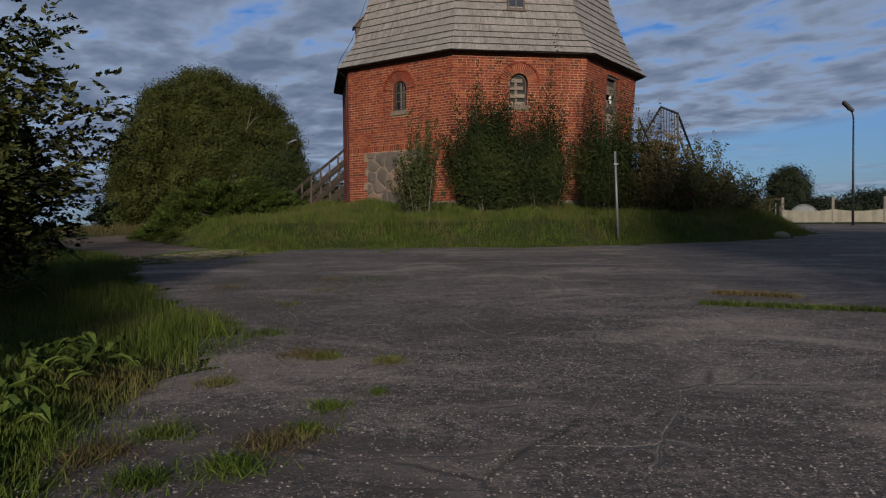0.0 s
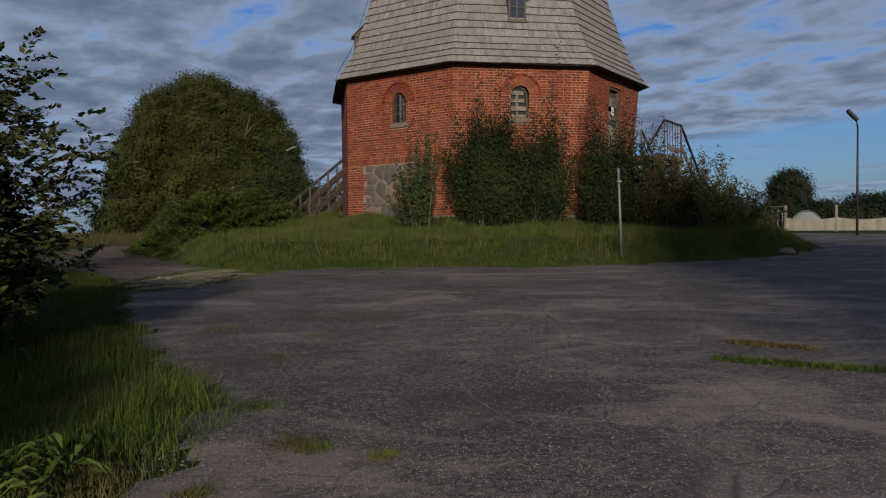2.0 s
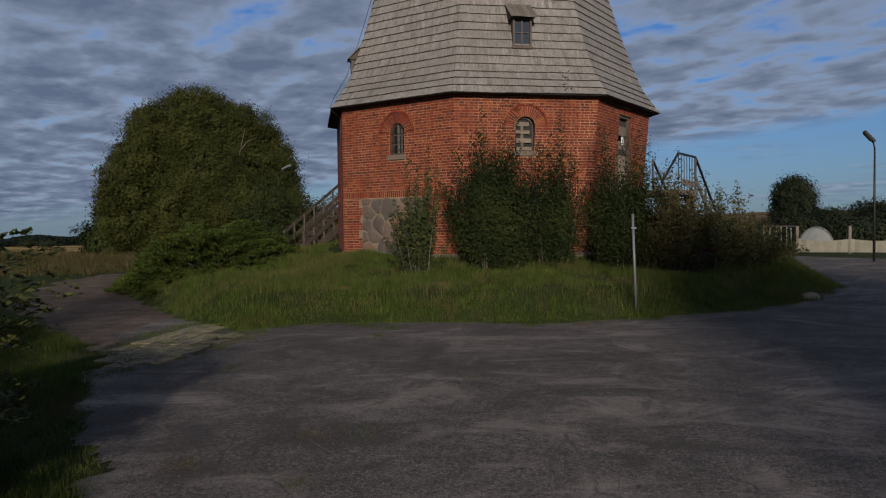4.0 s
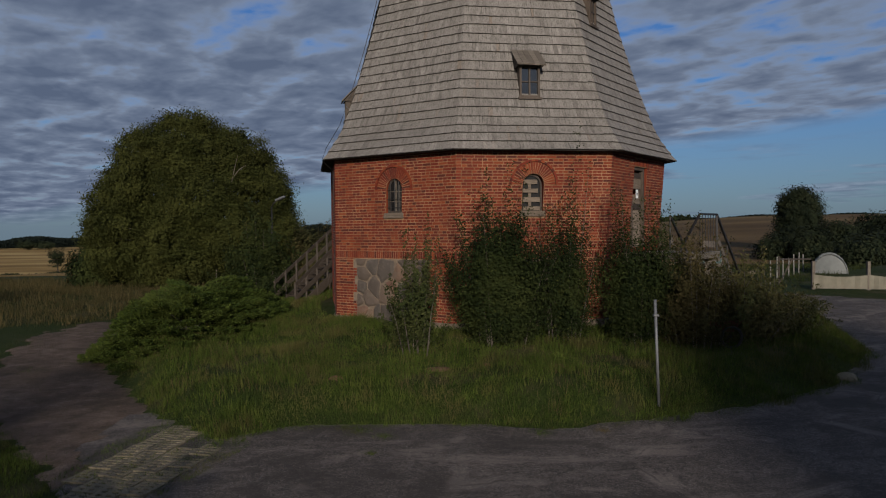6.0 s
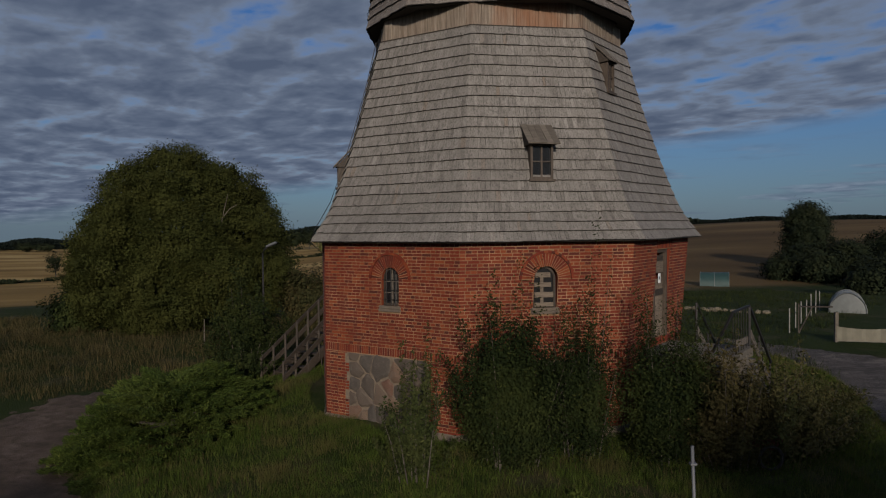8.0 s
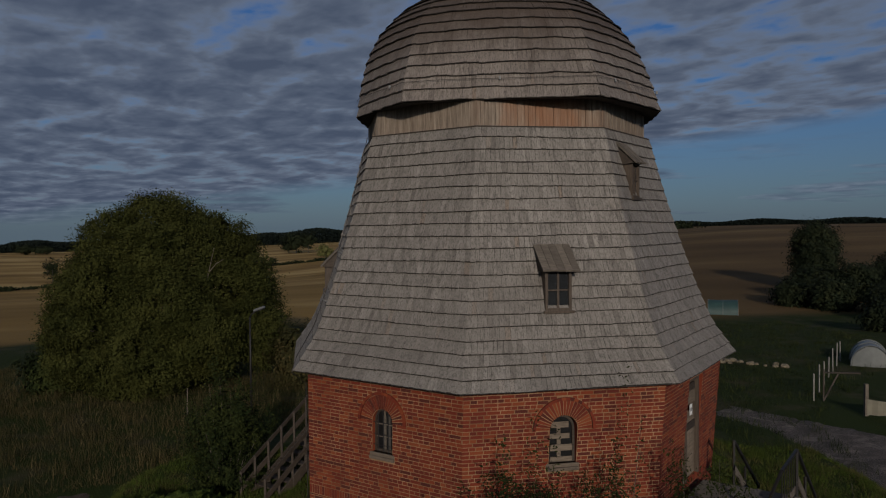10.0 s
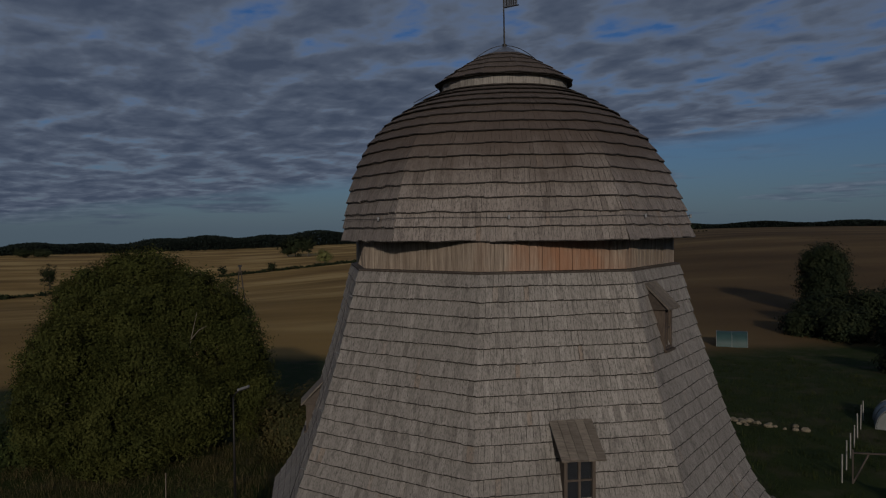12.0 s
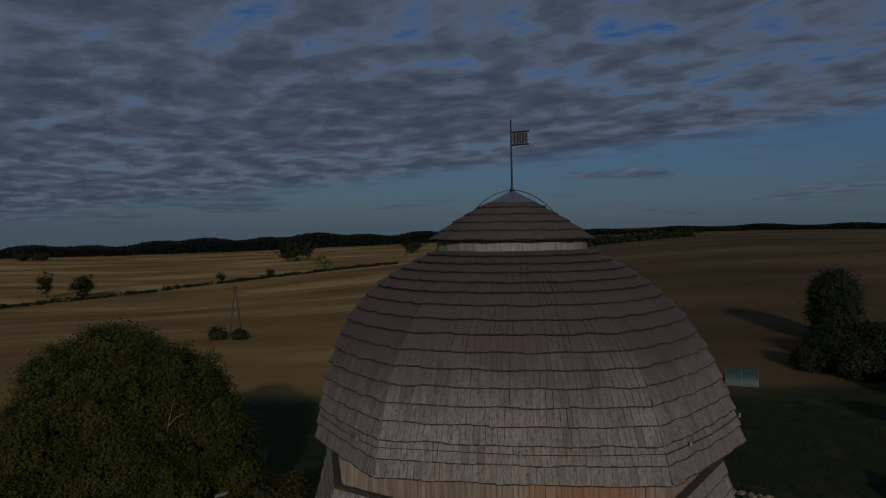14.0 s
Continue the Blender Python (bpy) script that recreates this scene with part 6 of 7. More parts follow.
a, r = radians(-150) + g3.uniform(0, 2.0, 12000), 5.22 + np.abs(g3.normal(size=12000)) * 0.22
x, y = r * np.cos(a) - 0.1, r * np.sin(a) - 0.08
blades("grass", x, y, 0.20, 0.005, GRASS, "taller green grass along the foot of the wall", 306)
x, y = scatter(TRACK, 16000, (-16, -6.5, -13.5, 8), 303, -0.5, 0.16)
thin = np.sin(x * 1.1 + 2 * np.sin(0.6 * y)) * np.sin(y * 1.3 + x * 0.7) > 0.25
near = inside(TRACK, x, y) < 0.35
x, y = x[thin | near], y[thin | near]
blades("grass", x, y, 0.07, 0.005, GRASS, "thin low grass along and on the dirt track", 304)


def tufts():
    """Weeds that grow in the cracks of the asphalt."""
    rng = random.Random(5)
    spots = [(-2.3, -22.39, 0.20, 170), (-2.18, -22.45, 0.12, 120), (-1.8, -22.59, 0.10, 110), (-1.99, -23.55, 0.10, 110), (-2.11, -24.02, 0.16, 260), (-2.02, -23.9, 0.1, 140), (-2.19, -24.29, 0.13, 260), (-2.56, -23.9, 0.14, 200), (-2.72, -24.15, 0.16, 260), (-2.6, -23.09, 0.12, 110), (-1.8, -23.3, 0.07, 40), (-2.45, -24.4, 0.14, 200),
             (-2.85, -17.56, 0.3, 80), (-2.4, -17.5, 0.35, 60), (-2.75, -18.9, 0.25, 50), (-2.9, -20.0, 0.25, 60), (-3.9, -18.4, 0.3, 90), (-2.7, -21.6, 0.2, 120), (-1.2, -15.0, 0.2, 25), (-4.7, -14.2, 0.3, 60), (-5.5, -12.5, 0.35, 90), (-3.0, -10.25, 0.3, 160), (-2.55, -10.6, 0.22, 110), (0.2, -10.5, 0.25, 120), (1.3, -10.4, 0.2, 90), (-3.3, -10.0, 0.35, 180), (-2.7, -11.5, 0.12, 60)]
    for i, (x, y, r, n) in enumerate(spots):
        n, r = int(n * 0.45), r * 0.62
        g = np.random.default_rng(100 + i)
        px, py = x + g.normal(size=n * 5) * r * 0.45 * (1 + g.exponential(0.5, n * 5)), y + g.normal(size=n * 5) * r * 0.45 * (1 + g.exponential(0.5, n * 5))
        z = plain_height(px, py) + 0.03
        h = 0.030 * g.uniform(0.3, 1.4, n * 5)
        a = g.uniform(0, math.tau, n * 5)
        base = np.stack([px, py, z], 1)
        side = np.stack([np.cos(a), np.sin(a), 0 * a], 1) * 0.0030
        tip = base + np.stack([g.normal(size=n * 5) * 0.030, g.normal(size=n * 5) * 0.030, h], 1)
        ob = quads("grass_tuft", np.stack([base - side, base + side, tip + side * 0.2, tip - side * 0.2], 1), GRASS if i % 4 else DRYGRASS)
        tagged(ob, "small flat tuft of grass in the asphalt", "grass tuft", "tufts in the asphalt", "stuff")
    # long grassy seams on the right
    for i, (xa, ya, xb, yb, w) in enumerate(((0.76, -20.27, 3.4, -21.5, 0.06), (1.15, -19.5, 1.75, -19.87, 0.05))):
        g = np.random.default_rng(140 + i)
        n = 3400 if i == 0 else 1400
        t = g.uniform(0, 1, n)
        px, py = lerp(xa, xb, t) + g.normal(size=n) * 0.03, lerp(ya, yb, t) + g.normal(size=n) * w
        base = np.stack([px, py, plain_height(px, py) + 0.03], 1)
        a = g.uniform(0, math.tau, n)
        side = np.stack([np.cos(a), np.sin(a), 0 * a], 1) * 0.004
        tip = base + np.stack([g.normal(size=n) * 0.02, g.normal(size=n) * 0.02, 0.038 * g.uniform(0.4, 1.3, n)], 1)
        tagged(quads("grass_tuft", np.stack([base - side, base + side, tip + side * 0.2, tip - side * 0.2], 1), GRASS if i == 0 else DRYGRASS), "long seam of yellowish grass in the asphalt", "grass tuft", "tufts in the asphalt", "stuff")


tufts()


def broad_weeds():
    """Broad-leaved weeds at the verge."""
    g = np.random.default_rng(77)
    for i, (x, y, r) in enumerate(((-3.3, -23.6, 0.28), (-3.15, -24.0, 0.25), (-3.5, -23.2, 0.22), (-3.1, -24.5, 0.2), (-3.45, -24.2, 0.26), (-3.6, -23.7, 0.26), (-3.2, -23.0, 0.2), (-3.35, -24.7, 0.22), (0.9, -7.9, 0.16))):
        thing = tagged(hold("weed", at=(x, y, ground_z(x, y))), "broad-leaved green weed in the grass", "weed", "weeds at the verge")
        for j in range(26):
            a, t = g.uniform(0, math.tau), g.uniform(0.3, 1.0)
            c = Vector((x + r * t * math.cos(a), y + r * t * math.sin(a), ground_z(x, y) + 0.10 + 0.16 * g.uniform(0, 1)))
            o = Vector((math.cos(a), math.sin(a), g.uniform(-0.5, 0.4))).normalized()
            s = o.cross(Vector((0, 0, 1))).normalized()
            L, W = g.uniform(0.04, 0.085), g.uniform(0.014, 0.028)
            bm = bmesh.new()
            v = [bm.verts.new(c + o * L * p + s * W * q + Vector((0, 0, -0.03 * p * p + 0.012 * abs(q)))) for p, q in ((-1, 0), (-0.3, 1), (0.4, 0.8), (1, 0), (0.4, -0.8), (-0.3, -1), (0, 0))]
            for k in range(6):
                bm.faces.new((v[k], v[(k + 1) % 6], v[6]))
            part("leaf", bm, JUNIPER, thing)


broad_weeds()


def pebbles():
    """Loose chippings on the asphalt."""
    g = np.random.default_rng(88)
    n = 52000
    x = g.uniform(-4.5, 6.0, n)
    y = -26.3 + g.exponential(3.4, n)
    ok = (inside(YARD, x, y) > -0.1) & (y < -11)
    x, y = x[ok], y[ok]
    n = len(x)
    s = 0.002 + 0.0055 * g.uniform(0, 1, n) ** 3
    a = g.uniform(0, math.tau, n)
    shape = np.array([(1, 0, 0), (0, 1, 0), (-1, 0, 0), (0, -1, 0), (0, 0, 0.7)])[None] * g.uniform(0.65, 1.35, (n, 5, 3)) * s[:, None, None]
    p = np.stack([x[:, None] + shape[:, :, 0] * np.cos(a)[:, None] - shape[:, :, 1] * np.sin(a)[:, None], y[:, None] + shape[:, :, 0] * np.sin(a)[:, None] + shape[:, :, 1] * np.cos(a)[:, None], plain_height(x, y)[:, None] + 0.03 + shape[:, :, 2]], -1)
    verts = p.reshape(-1, 3).tolist()
    k = np.arange(n)[:, None] * 5
    faces = np.stack([k + np.array([[i, (i + 1) % 4, 4]]) for i in range(4)], 1).reshape(-1, 3).tolist()
    tagged(from_arrays("chippings", verts, faces, PEBBLE), "pale loose stone chippings on the asphalt", "chippings", kind="stuff")



pebbles()


def far_grit():
    """Coarser chips washed over the yard towards the bank."""
    g = np.random.default_rng(89)
    n = 70000
    x, y = g.uniform(-7, 9, n), g.uniform(-23, -9, n)
    drift = np.sin(x * 0.9 + 1.3 * np.sin(y * 0.5)) * np.sin(y * 1.1 + 0.8 * np.sin(x * 0.7)) + g.normal(size=n) * 0.5
    ok = (inside(YARD, x, y) > 0.05) & (drift > -0.2)
    x, y = x[ok], y[ok]
    n = len(x)
    s = 0.0025 + 0.0045 * g.uniform(0, 1, n) ** 2.5
    shape = np.array([(1, 0, 0), (0, 1, 0), (-1, 0, 0), (0, -1, 0), (0, 0, 0.8)])[None] * g.uniform(0.65, 1.35, (n, 5, 3)) * s[:, None, None]
    p = np.stack([x[:, None] + shape[:, :, 0], y[:, None] + shape[:, :, 1], plain_height(x, y)[:, None] + 0.03 + shape[:, :, 2]], -1)
    k = np.arange(n)[:, None] * 5
    faces = np.stack([k + np.array([[i, (i + 1) % 4, 4]]) for i in range(4)], 1).reshape(-1, 3).tolist()
    tagged(from_arrays("chippings", p.reshape(-1, 3).tolist(), faces, PEBBLE), "coarse pale chips spread over the asphalt", "chippings", kind="stuff")


far_grit()


def pavers():
    """Concrete lawn pavers between track and yard."""
    g = random.Random(6)
    me = bpy.data.meshes.new("paver")
    bm = bmesh.new()
    L, W, T = 0.58, 0.38, 0.035
    for i in range(5):
        xx = -L / 2 + i * (L - 0.06) / 4
        box(bm, (xx, -W / 2, 0), (xx + 0.06, W / 2, T))
    for j in range(3):
        yy = -W / 2 + j * (W - 0.07) / 2
        for i in range(4):
            xx = -L / 2 + i * (L - 0.06) / 4 + 0.06
            box(bm, (xx, yy, 0.001), (xx + (L - 0.06) / 4 - 0.06, yy + 0.07, T - 0.003))
    bm.to_mesh(me)
    bm.free()
    me.materials.append(PAVING)
    lot = tagged(hold("pavement", at=(-6.0, -12.2, float(plain_height(-6.0, -12.2)))), "patch of pale concrete lawn pavers overgrown with grass", "pavement", kind="structure")
    turn = radians(78)
    patch = [(-6.7, -9.93), (-6.25, -9.82), (-5.05, -10.95), (-5.2, -11.73), (-5.95, -13.76), (-6.4, -14.6), (-6.82, -14.05), (-7.1, -12.7), (-7.0, -10.98)]
    for i in range(-6, 7):
        for j in range(-6, 7):
            u, v = i * 0.595 + (0.3 if j % 2 else 0.0), j * 0.392
            x = -6.0 + u * math.cos(turn) - v * math.sin(turn)
            y = -12.0 + u * math.sin(turn) + v * math.cos(turn)
            if float(inside(patch, np.array([x]), np.array([y]))[0]) < g.uniform(-0.06, 0.20) or g.random() < 0.08:
                continue
            ob = new("paver", me)
            ob.parent = lot
            ob.location = Vector((x, y, float(plain_height(x, y)) + 0.004 + g.uniform(0, 0.020))) - lot.location
            ob.rotation_euler = (g.uniform(-0.04, 0.04), g.uniform(-0.04, 0.04), turn + g.uniform(-0.05, 0.05))
    px, py = scatter(patch, 16000, (-7.6, -4.4, -14.8, -9.8), 301, -0.25, 0.07)
    g2 = np.random.default_rng(302)
    n = len(px)
    a = g2.uniform(0, math.tau, n)
    base = np.stack([px, py, plain_height(px, py) + 0.02], 1)
    side = np.stack([np.cos(a), np.sin(a), 0 * a], 1) * 0.004
    tip = base + np.stack([g2.normal(size=n) * 0.02, g2.normal(size=n) * 0.02, 0.05 * g2.uniform(0.3, 1.3, n)], 1)
    tagged(quads("grass", np.stack([base - side, base + side, tip + side * 0.2, tip - side * 0.2], 1), GRASS), "short grass growing through the lawn pavers", "grass", kind="stuff")


pavers()


def bare_patch(x0, y0, size, seed):
    rng = random.Random(seed)
    bm = bmesh.new()
    mid = bm.verts.new((x0, y0, ground_z(x0, y0) + 0.05))
    rings = []
    for f, lift in ((0.6, 0.04), (1.0, -0.02)):
        ring = []
        for i in range(22):
            a = i * math.tau / 22
            r = f * size * (1 + 0.22 * math.sin(2 * a + seed) + rng.uniform(-0.14, 0.14))
            px, py = x0 + 1.25 * r * math.cos(a), y0 + 0.9 * r * math.sin(a)
            ring.append(bm.verts.new((px, py, ground_z(px, py) + lift)))
        rings.append(ring)
    for i in range(22):
        j = (i + 1) % 22
        bm.faces.new((mid, rings[0][i], rings[0][j]))
        bm.faces.new((rings[0][i], rings[1][i], rings[1][j], rings[0][j]))
    tagged(part("bare_earth", bm, EARTH, smooth=True), "bare patch of sandy earth on the bank", "earth", kind="structure")


for i, (ex, ey, es) in enumerate(((-1.63, -7.95, 0.24), (-3.67, -8.65, 0.10), (0.9, -8.0, 0.12), (-0.6, -7.7, 0.08))):
    bare_patch(ex, ey, es, i + 1)


def meadow_stake():
    x, y = -12.8, 13.4
    z = ground_z(x, y)
    thing = tagged(hold("stake", at=(x, y, z)), "thin bare wooden stake in the meadow", "stake")
    bm = bmesh.new()
    rod(bm, [(x, y, z - 0.1), (x + 0.03, y, z + 1.15)], [0.025, 0.018], 6)
    part("rod", bm, GREYWOOD, thing)


meadow_stake()


def steel_post():
    thing = tagged(hold("metal_post", at=(2.6, -9.25, ground_z(2.6, -9.25))), "thin galvanised steel post on the bank", "post")
    bm = bmesh.new()
    rod(bm, [(2.63, -9.25, ground_z(2.6, -9.25) - 0.1), (2.56, -9.25, 2.68)], 0.028, 10)
    part("tube", bm, STEEL, thing, smooth=True)
    bm = bmesh.new()
    box(bm, (2.52, -9.30, 2.36), (2.63, -9.20, 2.40), None, 0.006)
    part("clamp", bm, STEEL, thing)


steel_post()


def street_lamp(at, top, reach, yaw, label, tilt=0.35, size=(0.55, 0.10)):
    x, y = at
    z0 = ground_z(x, y)
    thing = tagged(hold("street_lamp", at=(x, y, z0)), label, "street lamp")
    way = Vector((math.cos(yaw), math.sin(yaw), 0))
    bm = bmesh.new()
    rod(bm, [(x, y, z0 - 0.1), (x, y, lerp(z0, top, 0.5)), (x, y, top - 0.45)], [0.055, 0.045, 0.032], 10)
    part("pole", bm, IRON, thing, smooth=True)
    bm = bmesh.new()
    p = Vector((x, y, top - 0.45))
    rod(bm, [p, p + way * reach * 0.25 + Vector((0, 0, 0.16)), p + way * reach * 0.6 + Vector((0, 0, 0.28))], [0.035, 0.03, 0.03], 8)
    part("arm", bm, IRON, thing, smooth=True)
    q = p + way * reach * 0.55 + Vector((0, 0, 0.26))
    x_ax = (way + Vector((0, 0, tilt))).normalized()
    y_ax = Vector((0, 0, 1)).cross(x_ax).normalized()
    m = Matrix((x_ax, y_ax, x_ax.cross(y_ax))).transposed().to_4x4()
    m.translation = q
    bm = bmesh.new()
    box(bm, (0, -0.09, 0.0), (size[0], 0.09, size[1]), m, 0.03)
    head = part("head", bm, IRON if tilt > 0.9 else STEEL, thing, "dark lamp head" if tilt > 0.9 else "grey lamp head")
    bm = bmesh.new()
    box(bm, (0.12, -0.065, -0.03), (size[0] - 0.05, 0.065, -0.002), m, 0.01)
    part("lens", bm, IRON, head)


street_lamp((-9.95, 13.3), 5.66, 0.45, radians(-20), "old street lamp with a grey head beside the tree")
street_lamp((16.35, 5.6), 5.9, 0.10, radians(180), "old street lamp leaning over the road", 1.0, (0.62, 0.13))


def wood_stairs():
    """Wooden steps up to the landing on the far side of the mill."""
    a, b = Vector((-6.75, 1.1, 1.35)), Vector((-5.0, 3.5, 3.25))
    run = Vector((b.x - a.x, b.y - a.y, 0))
    way = run.normalized()
    side = Vector((way.y, -way.x, 0))
    thing = tagged(hold("wooden_stairs", at=(a.x, a.y, a.z)), "weathered brown wooden steps with plank handrails", "stairs")
    for s in (-0.5, 0.5):
        bm = bmesh.new()
        bar(bm, a + side * s, b + side * s, 0.05, 0.26)
        part("stringer", bm, DARKWOOD, thing)
        for h in (0.5, 0.95):
            bm = bmesh.new()
            bar(bm, a + side * s * 1.06 + Vector((0, 0, h)), b + side * s * 1.06 + Vector((0, 0, h)), 0.04, 0.10 if h > 0.9 else 0.14)
            part("handrail", bm, DARKWOOD, thing)
        for i in range(7):
            p = a.lerp(b, i / 6) + side * s
            bm = bmesh.new()
            bar(bm, p + Vector((0, 0, -0.1)), p + Vector((0, 0, 1.0)), 0.06, 0.06, (1, 0, 0))
            part("baluster", bm, DARKWOOD, thing)
        for i in range(9):
            p = a.lerp(b, (i + 1) / 9) + side * s * 0.9
            bm = bmesh.new()
            bar(bm, Vector((p.x, p.y, 1.2)), p + Vector((0, 0, -0.05)), 0.12, 0.025, (1, 0, 0))
            part("skirt_board", bm, DARKWOOD, thing)
    for i in range(11):
        p = a.lerp(b, (i + 0.5) / 11) + Vector((0, 0, 0.06))
        bm = bmesh.new()
        bar(bm, p - side * 0.47, p + side * 0.47, 0.26, 0.04, (0, 0, 1))
        part("tread", bm, DARKWOOD, thing)
    bm = bmesh.new()
    m = Matrix.Translation((b.x + 0.55 * way.x, b.y + 0.55 * way.y, 0)) @ Matrix.Rotation(math.atan2(way.y, way.x), 4, "Z")
    box(bm, (-0.55, -0.6, b.z + 0.0), (0.6, 0.6, b.z + 0.08), m)
    part("landing", bm, DARKWOOD, thing)
    for sx, sy in ((-0.5, -0.55), (-0.5, 0.55), (0.5, 0.55)):
        bm = bmesh.new()
        p = m @ Vector((sx, sy, 0))
        bar(bm, (p.x, p.y, 1.2), (p.x, p.y, b.z + 1.05), 0.09, 0.09, (1, 0, 0))
        part("landing_post", bm, DARKWOOD, thing)
    for h in (0.55, 1.0):
        bm = bmesh.new()
        bar(bm, m @ Vector((-0.55, 0.6, b.z + h)), m @ Vector((0.6, 0.6, b.z + h)), 0.04, 0.10)
        part("handrail", bm, DARKWOOD, thing)


wood_stairs()


def door_stairs():
    """Concrete landing and steel-railed steps at the door."""
    n, t = normal(2), Vector((-normal(2).y, normal(2).x, 0))

    def at(d, u, z):
        return n * d + t * u + Vector((0, 0, z))

    thing = tagged(hold("concrete_stairs", at=at(6.0, -0.5, 1.5)), "crumbling concrete landing and steps with rusty steel rails", "stairs")

    def block(d0, d1, u0, u1, z0, z1, name, mat):
        bm = bmesh.new()
        m = Matrix((n, t, Vector((0, 0, 1)))).transposed().to_4x4()
        box(bm, (d0, u0, z0), (d1, u1, z1), m, 0.012)
        return part(name, bm, mat, thing)

    block(4.97, 6.95, -1.45, 0.28, 3.24, 3.40, "landing", CONCRETE)
    for d, u in ((6.75, -1.3), (6.75, 0.1), (5.3, -1.3), (5.3, 0.1)):
        block(d - 0.12, d + 0.12, u - 0.12, u + 0.12, 1.3, 3.238, "pier", CONCRETE)
    for i in range(10):
        block(5.65, 6.9, 0.285 + i * 0.26, 0.285 + (i + 1) * 0.26, 3.13 - i * 0.18, 3.22 - i * 0.18, "step", CONCRETE)
    for d in (5.62, 6.87):
        bm = bmesh.new()
        bar(bm, at(d, 0.28, 4.36), at(d, 2.75, 2.62), 0.05, 0.06)
        part("rail", bm, IRON, thing, "rusty dark steel rail")
        for u, z in ((0.28, 3.35), (1.3, 2.5), (2.6, 1.6)):
            bm = bmesh.new()
            bar(bm, at(d, u, z), at(d, u, z + 1.02), 0.045, 0.045, (1, 0, 0))
            part("rail_post", bm, IRON, thing)
        bm = bmesh.new()
        bar(bm, at(d, 0.3, 3.75), at(d, 2.7, 2.05), 0.03, 0.16)
        part("rail_board", bm, GREYWOOD, thing)
    bm = bmesh.new()
    bar(bm, at(6.87, 0.26, 4.37), at(6.87, -1.30, 4.37), 0.05, 0.05)
    part("rail", bm, IRON, thing)
    bm = bmesh.new()
    bar(bm, at(6.87, -1.30, 4.37), at(6.6, -1.9, 3.55), 0.045, 0.045)
    part("rail", bm, IRON, thing)
    for i in range(7):
        u = 0.2 - i * 0.245
        bm = bmesh.new()
        rod(bm, [at(6.87, u, 3.41), at(6.87, u - 0.02, 4.36)], 0.011, 6)
        part("bar", bm, IRON, thing)
    bm = bmesh.new()
    bar(bm, at(6.86, -0.9, 3.62), at(6.86, 0.1, 3.58), 0.03, 0.16)
    part("rail_board", bm, GREYWOOD, thing)


door_stairs()


def fence_and_gate():
    post_at = [(16.2, 12.0), (18.5, 11.4), (20.8, 10.8), (23.1, 10.2), (25.4, 9.6)]
    thing = tagged(hold("fence", at=(16.2, 12.0, ground_z(16.2, 12.0))), "low fence hung with pale sheeting", "fence")
    for x, y in post_at:
        z = ground_z(x, y)
        bm = bmesh.new()
        bar(bm, (x, y, z - 0.1), (x, y, z + 1.35), 0.14, 0.14, (1, 0, 0))
        part("post", bm, GREYWOOD, thing)
    for (xa, ya), (xb, yb) in zip(post_at, post_at[1:]):
        bm = bmesh.new()
        cols = []
        for i in range(13):
            f = i / 12
            x, y = lerp(xa, xb, f), lerp(ya, yb, f) - 0.09 + 0.03 * math.sin(i * 2.3)
            z = ground_z(x, y)
            sag = 0.10 * math.sin(math.pi * f)
            cols.append([bm.verts.new((x, y + dy, zz)) for dy, zz in ((0, z + 0.05), (0, z + 0.72 - sag), (0.02, z + 0.72 - sag), (0.02, z + 0.05))])
        for c0, c1 in zip(cols, cols[1:]):
            for k in range(4):
                bm.faces.new((c0[k], c1[k], c1[(k + 1) % 4], c0[(k + 1) % 4]))
        part("sheeting", bm, SHEET, thing, "pale creased sheeting")
    gate = tagged(hold("garden_gate", at=(15.6, 14.5, ground_z(15.6, 14.5))), "dark wire garden gate with a wooden brace", "gate")
    z = ground_z(15.6, 14.5)
    for a, b in (((15.7, 14.5, z + 1.3), (17.2, 14.2, z + 1.3)), ((15.7, 14.5, z), (16.3, 14.4, z + 1.25)), ((15.7, 14.5, z - 0.05), (15.7, 14.5, z + 1.45))):
        bm = bmesh.new()
        bar(bm, a, b, 0.06, 0.06, (0.3, 0.9, 0.1))
        part("rail", bm, DARKWOOD, gate)
    row = tagged(hold("picket_row", at=(15.2, 14.6, ground_z(15.2, 14.6))), "row of white-painted fence posts", "fence")
    for i in range(7):
        f = i / 6
        x, y = lerp(15.3, 21.7, f), lerp(14.6, 24.3, f)
        z = ground_z(x, y)
        bm = bmesh.new()
        bar(bm, (x, y, z - 0.1), (x + 0.03 * math.sin(i * 3), y, z + 1.22 + 0.12 * math.sin(i * 1.7)), 0.05, 0.05, (1, 0, 0))
        part("post", bm, WHITEPAINT, row)


fence_and_gate()


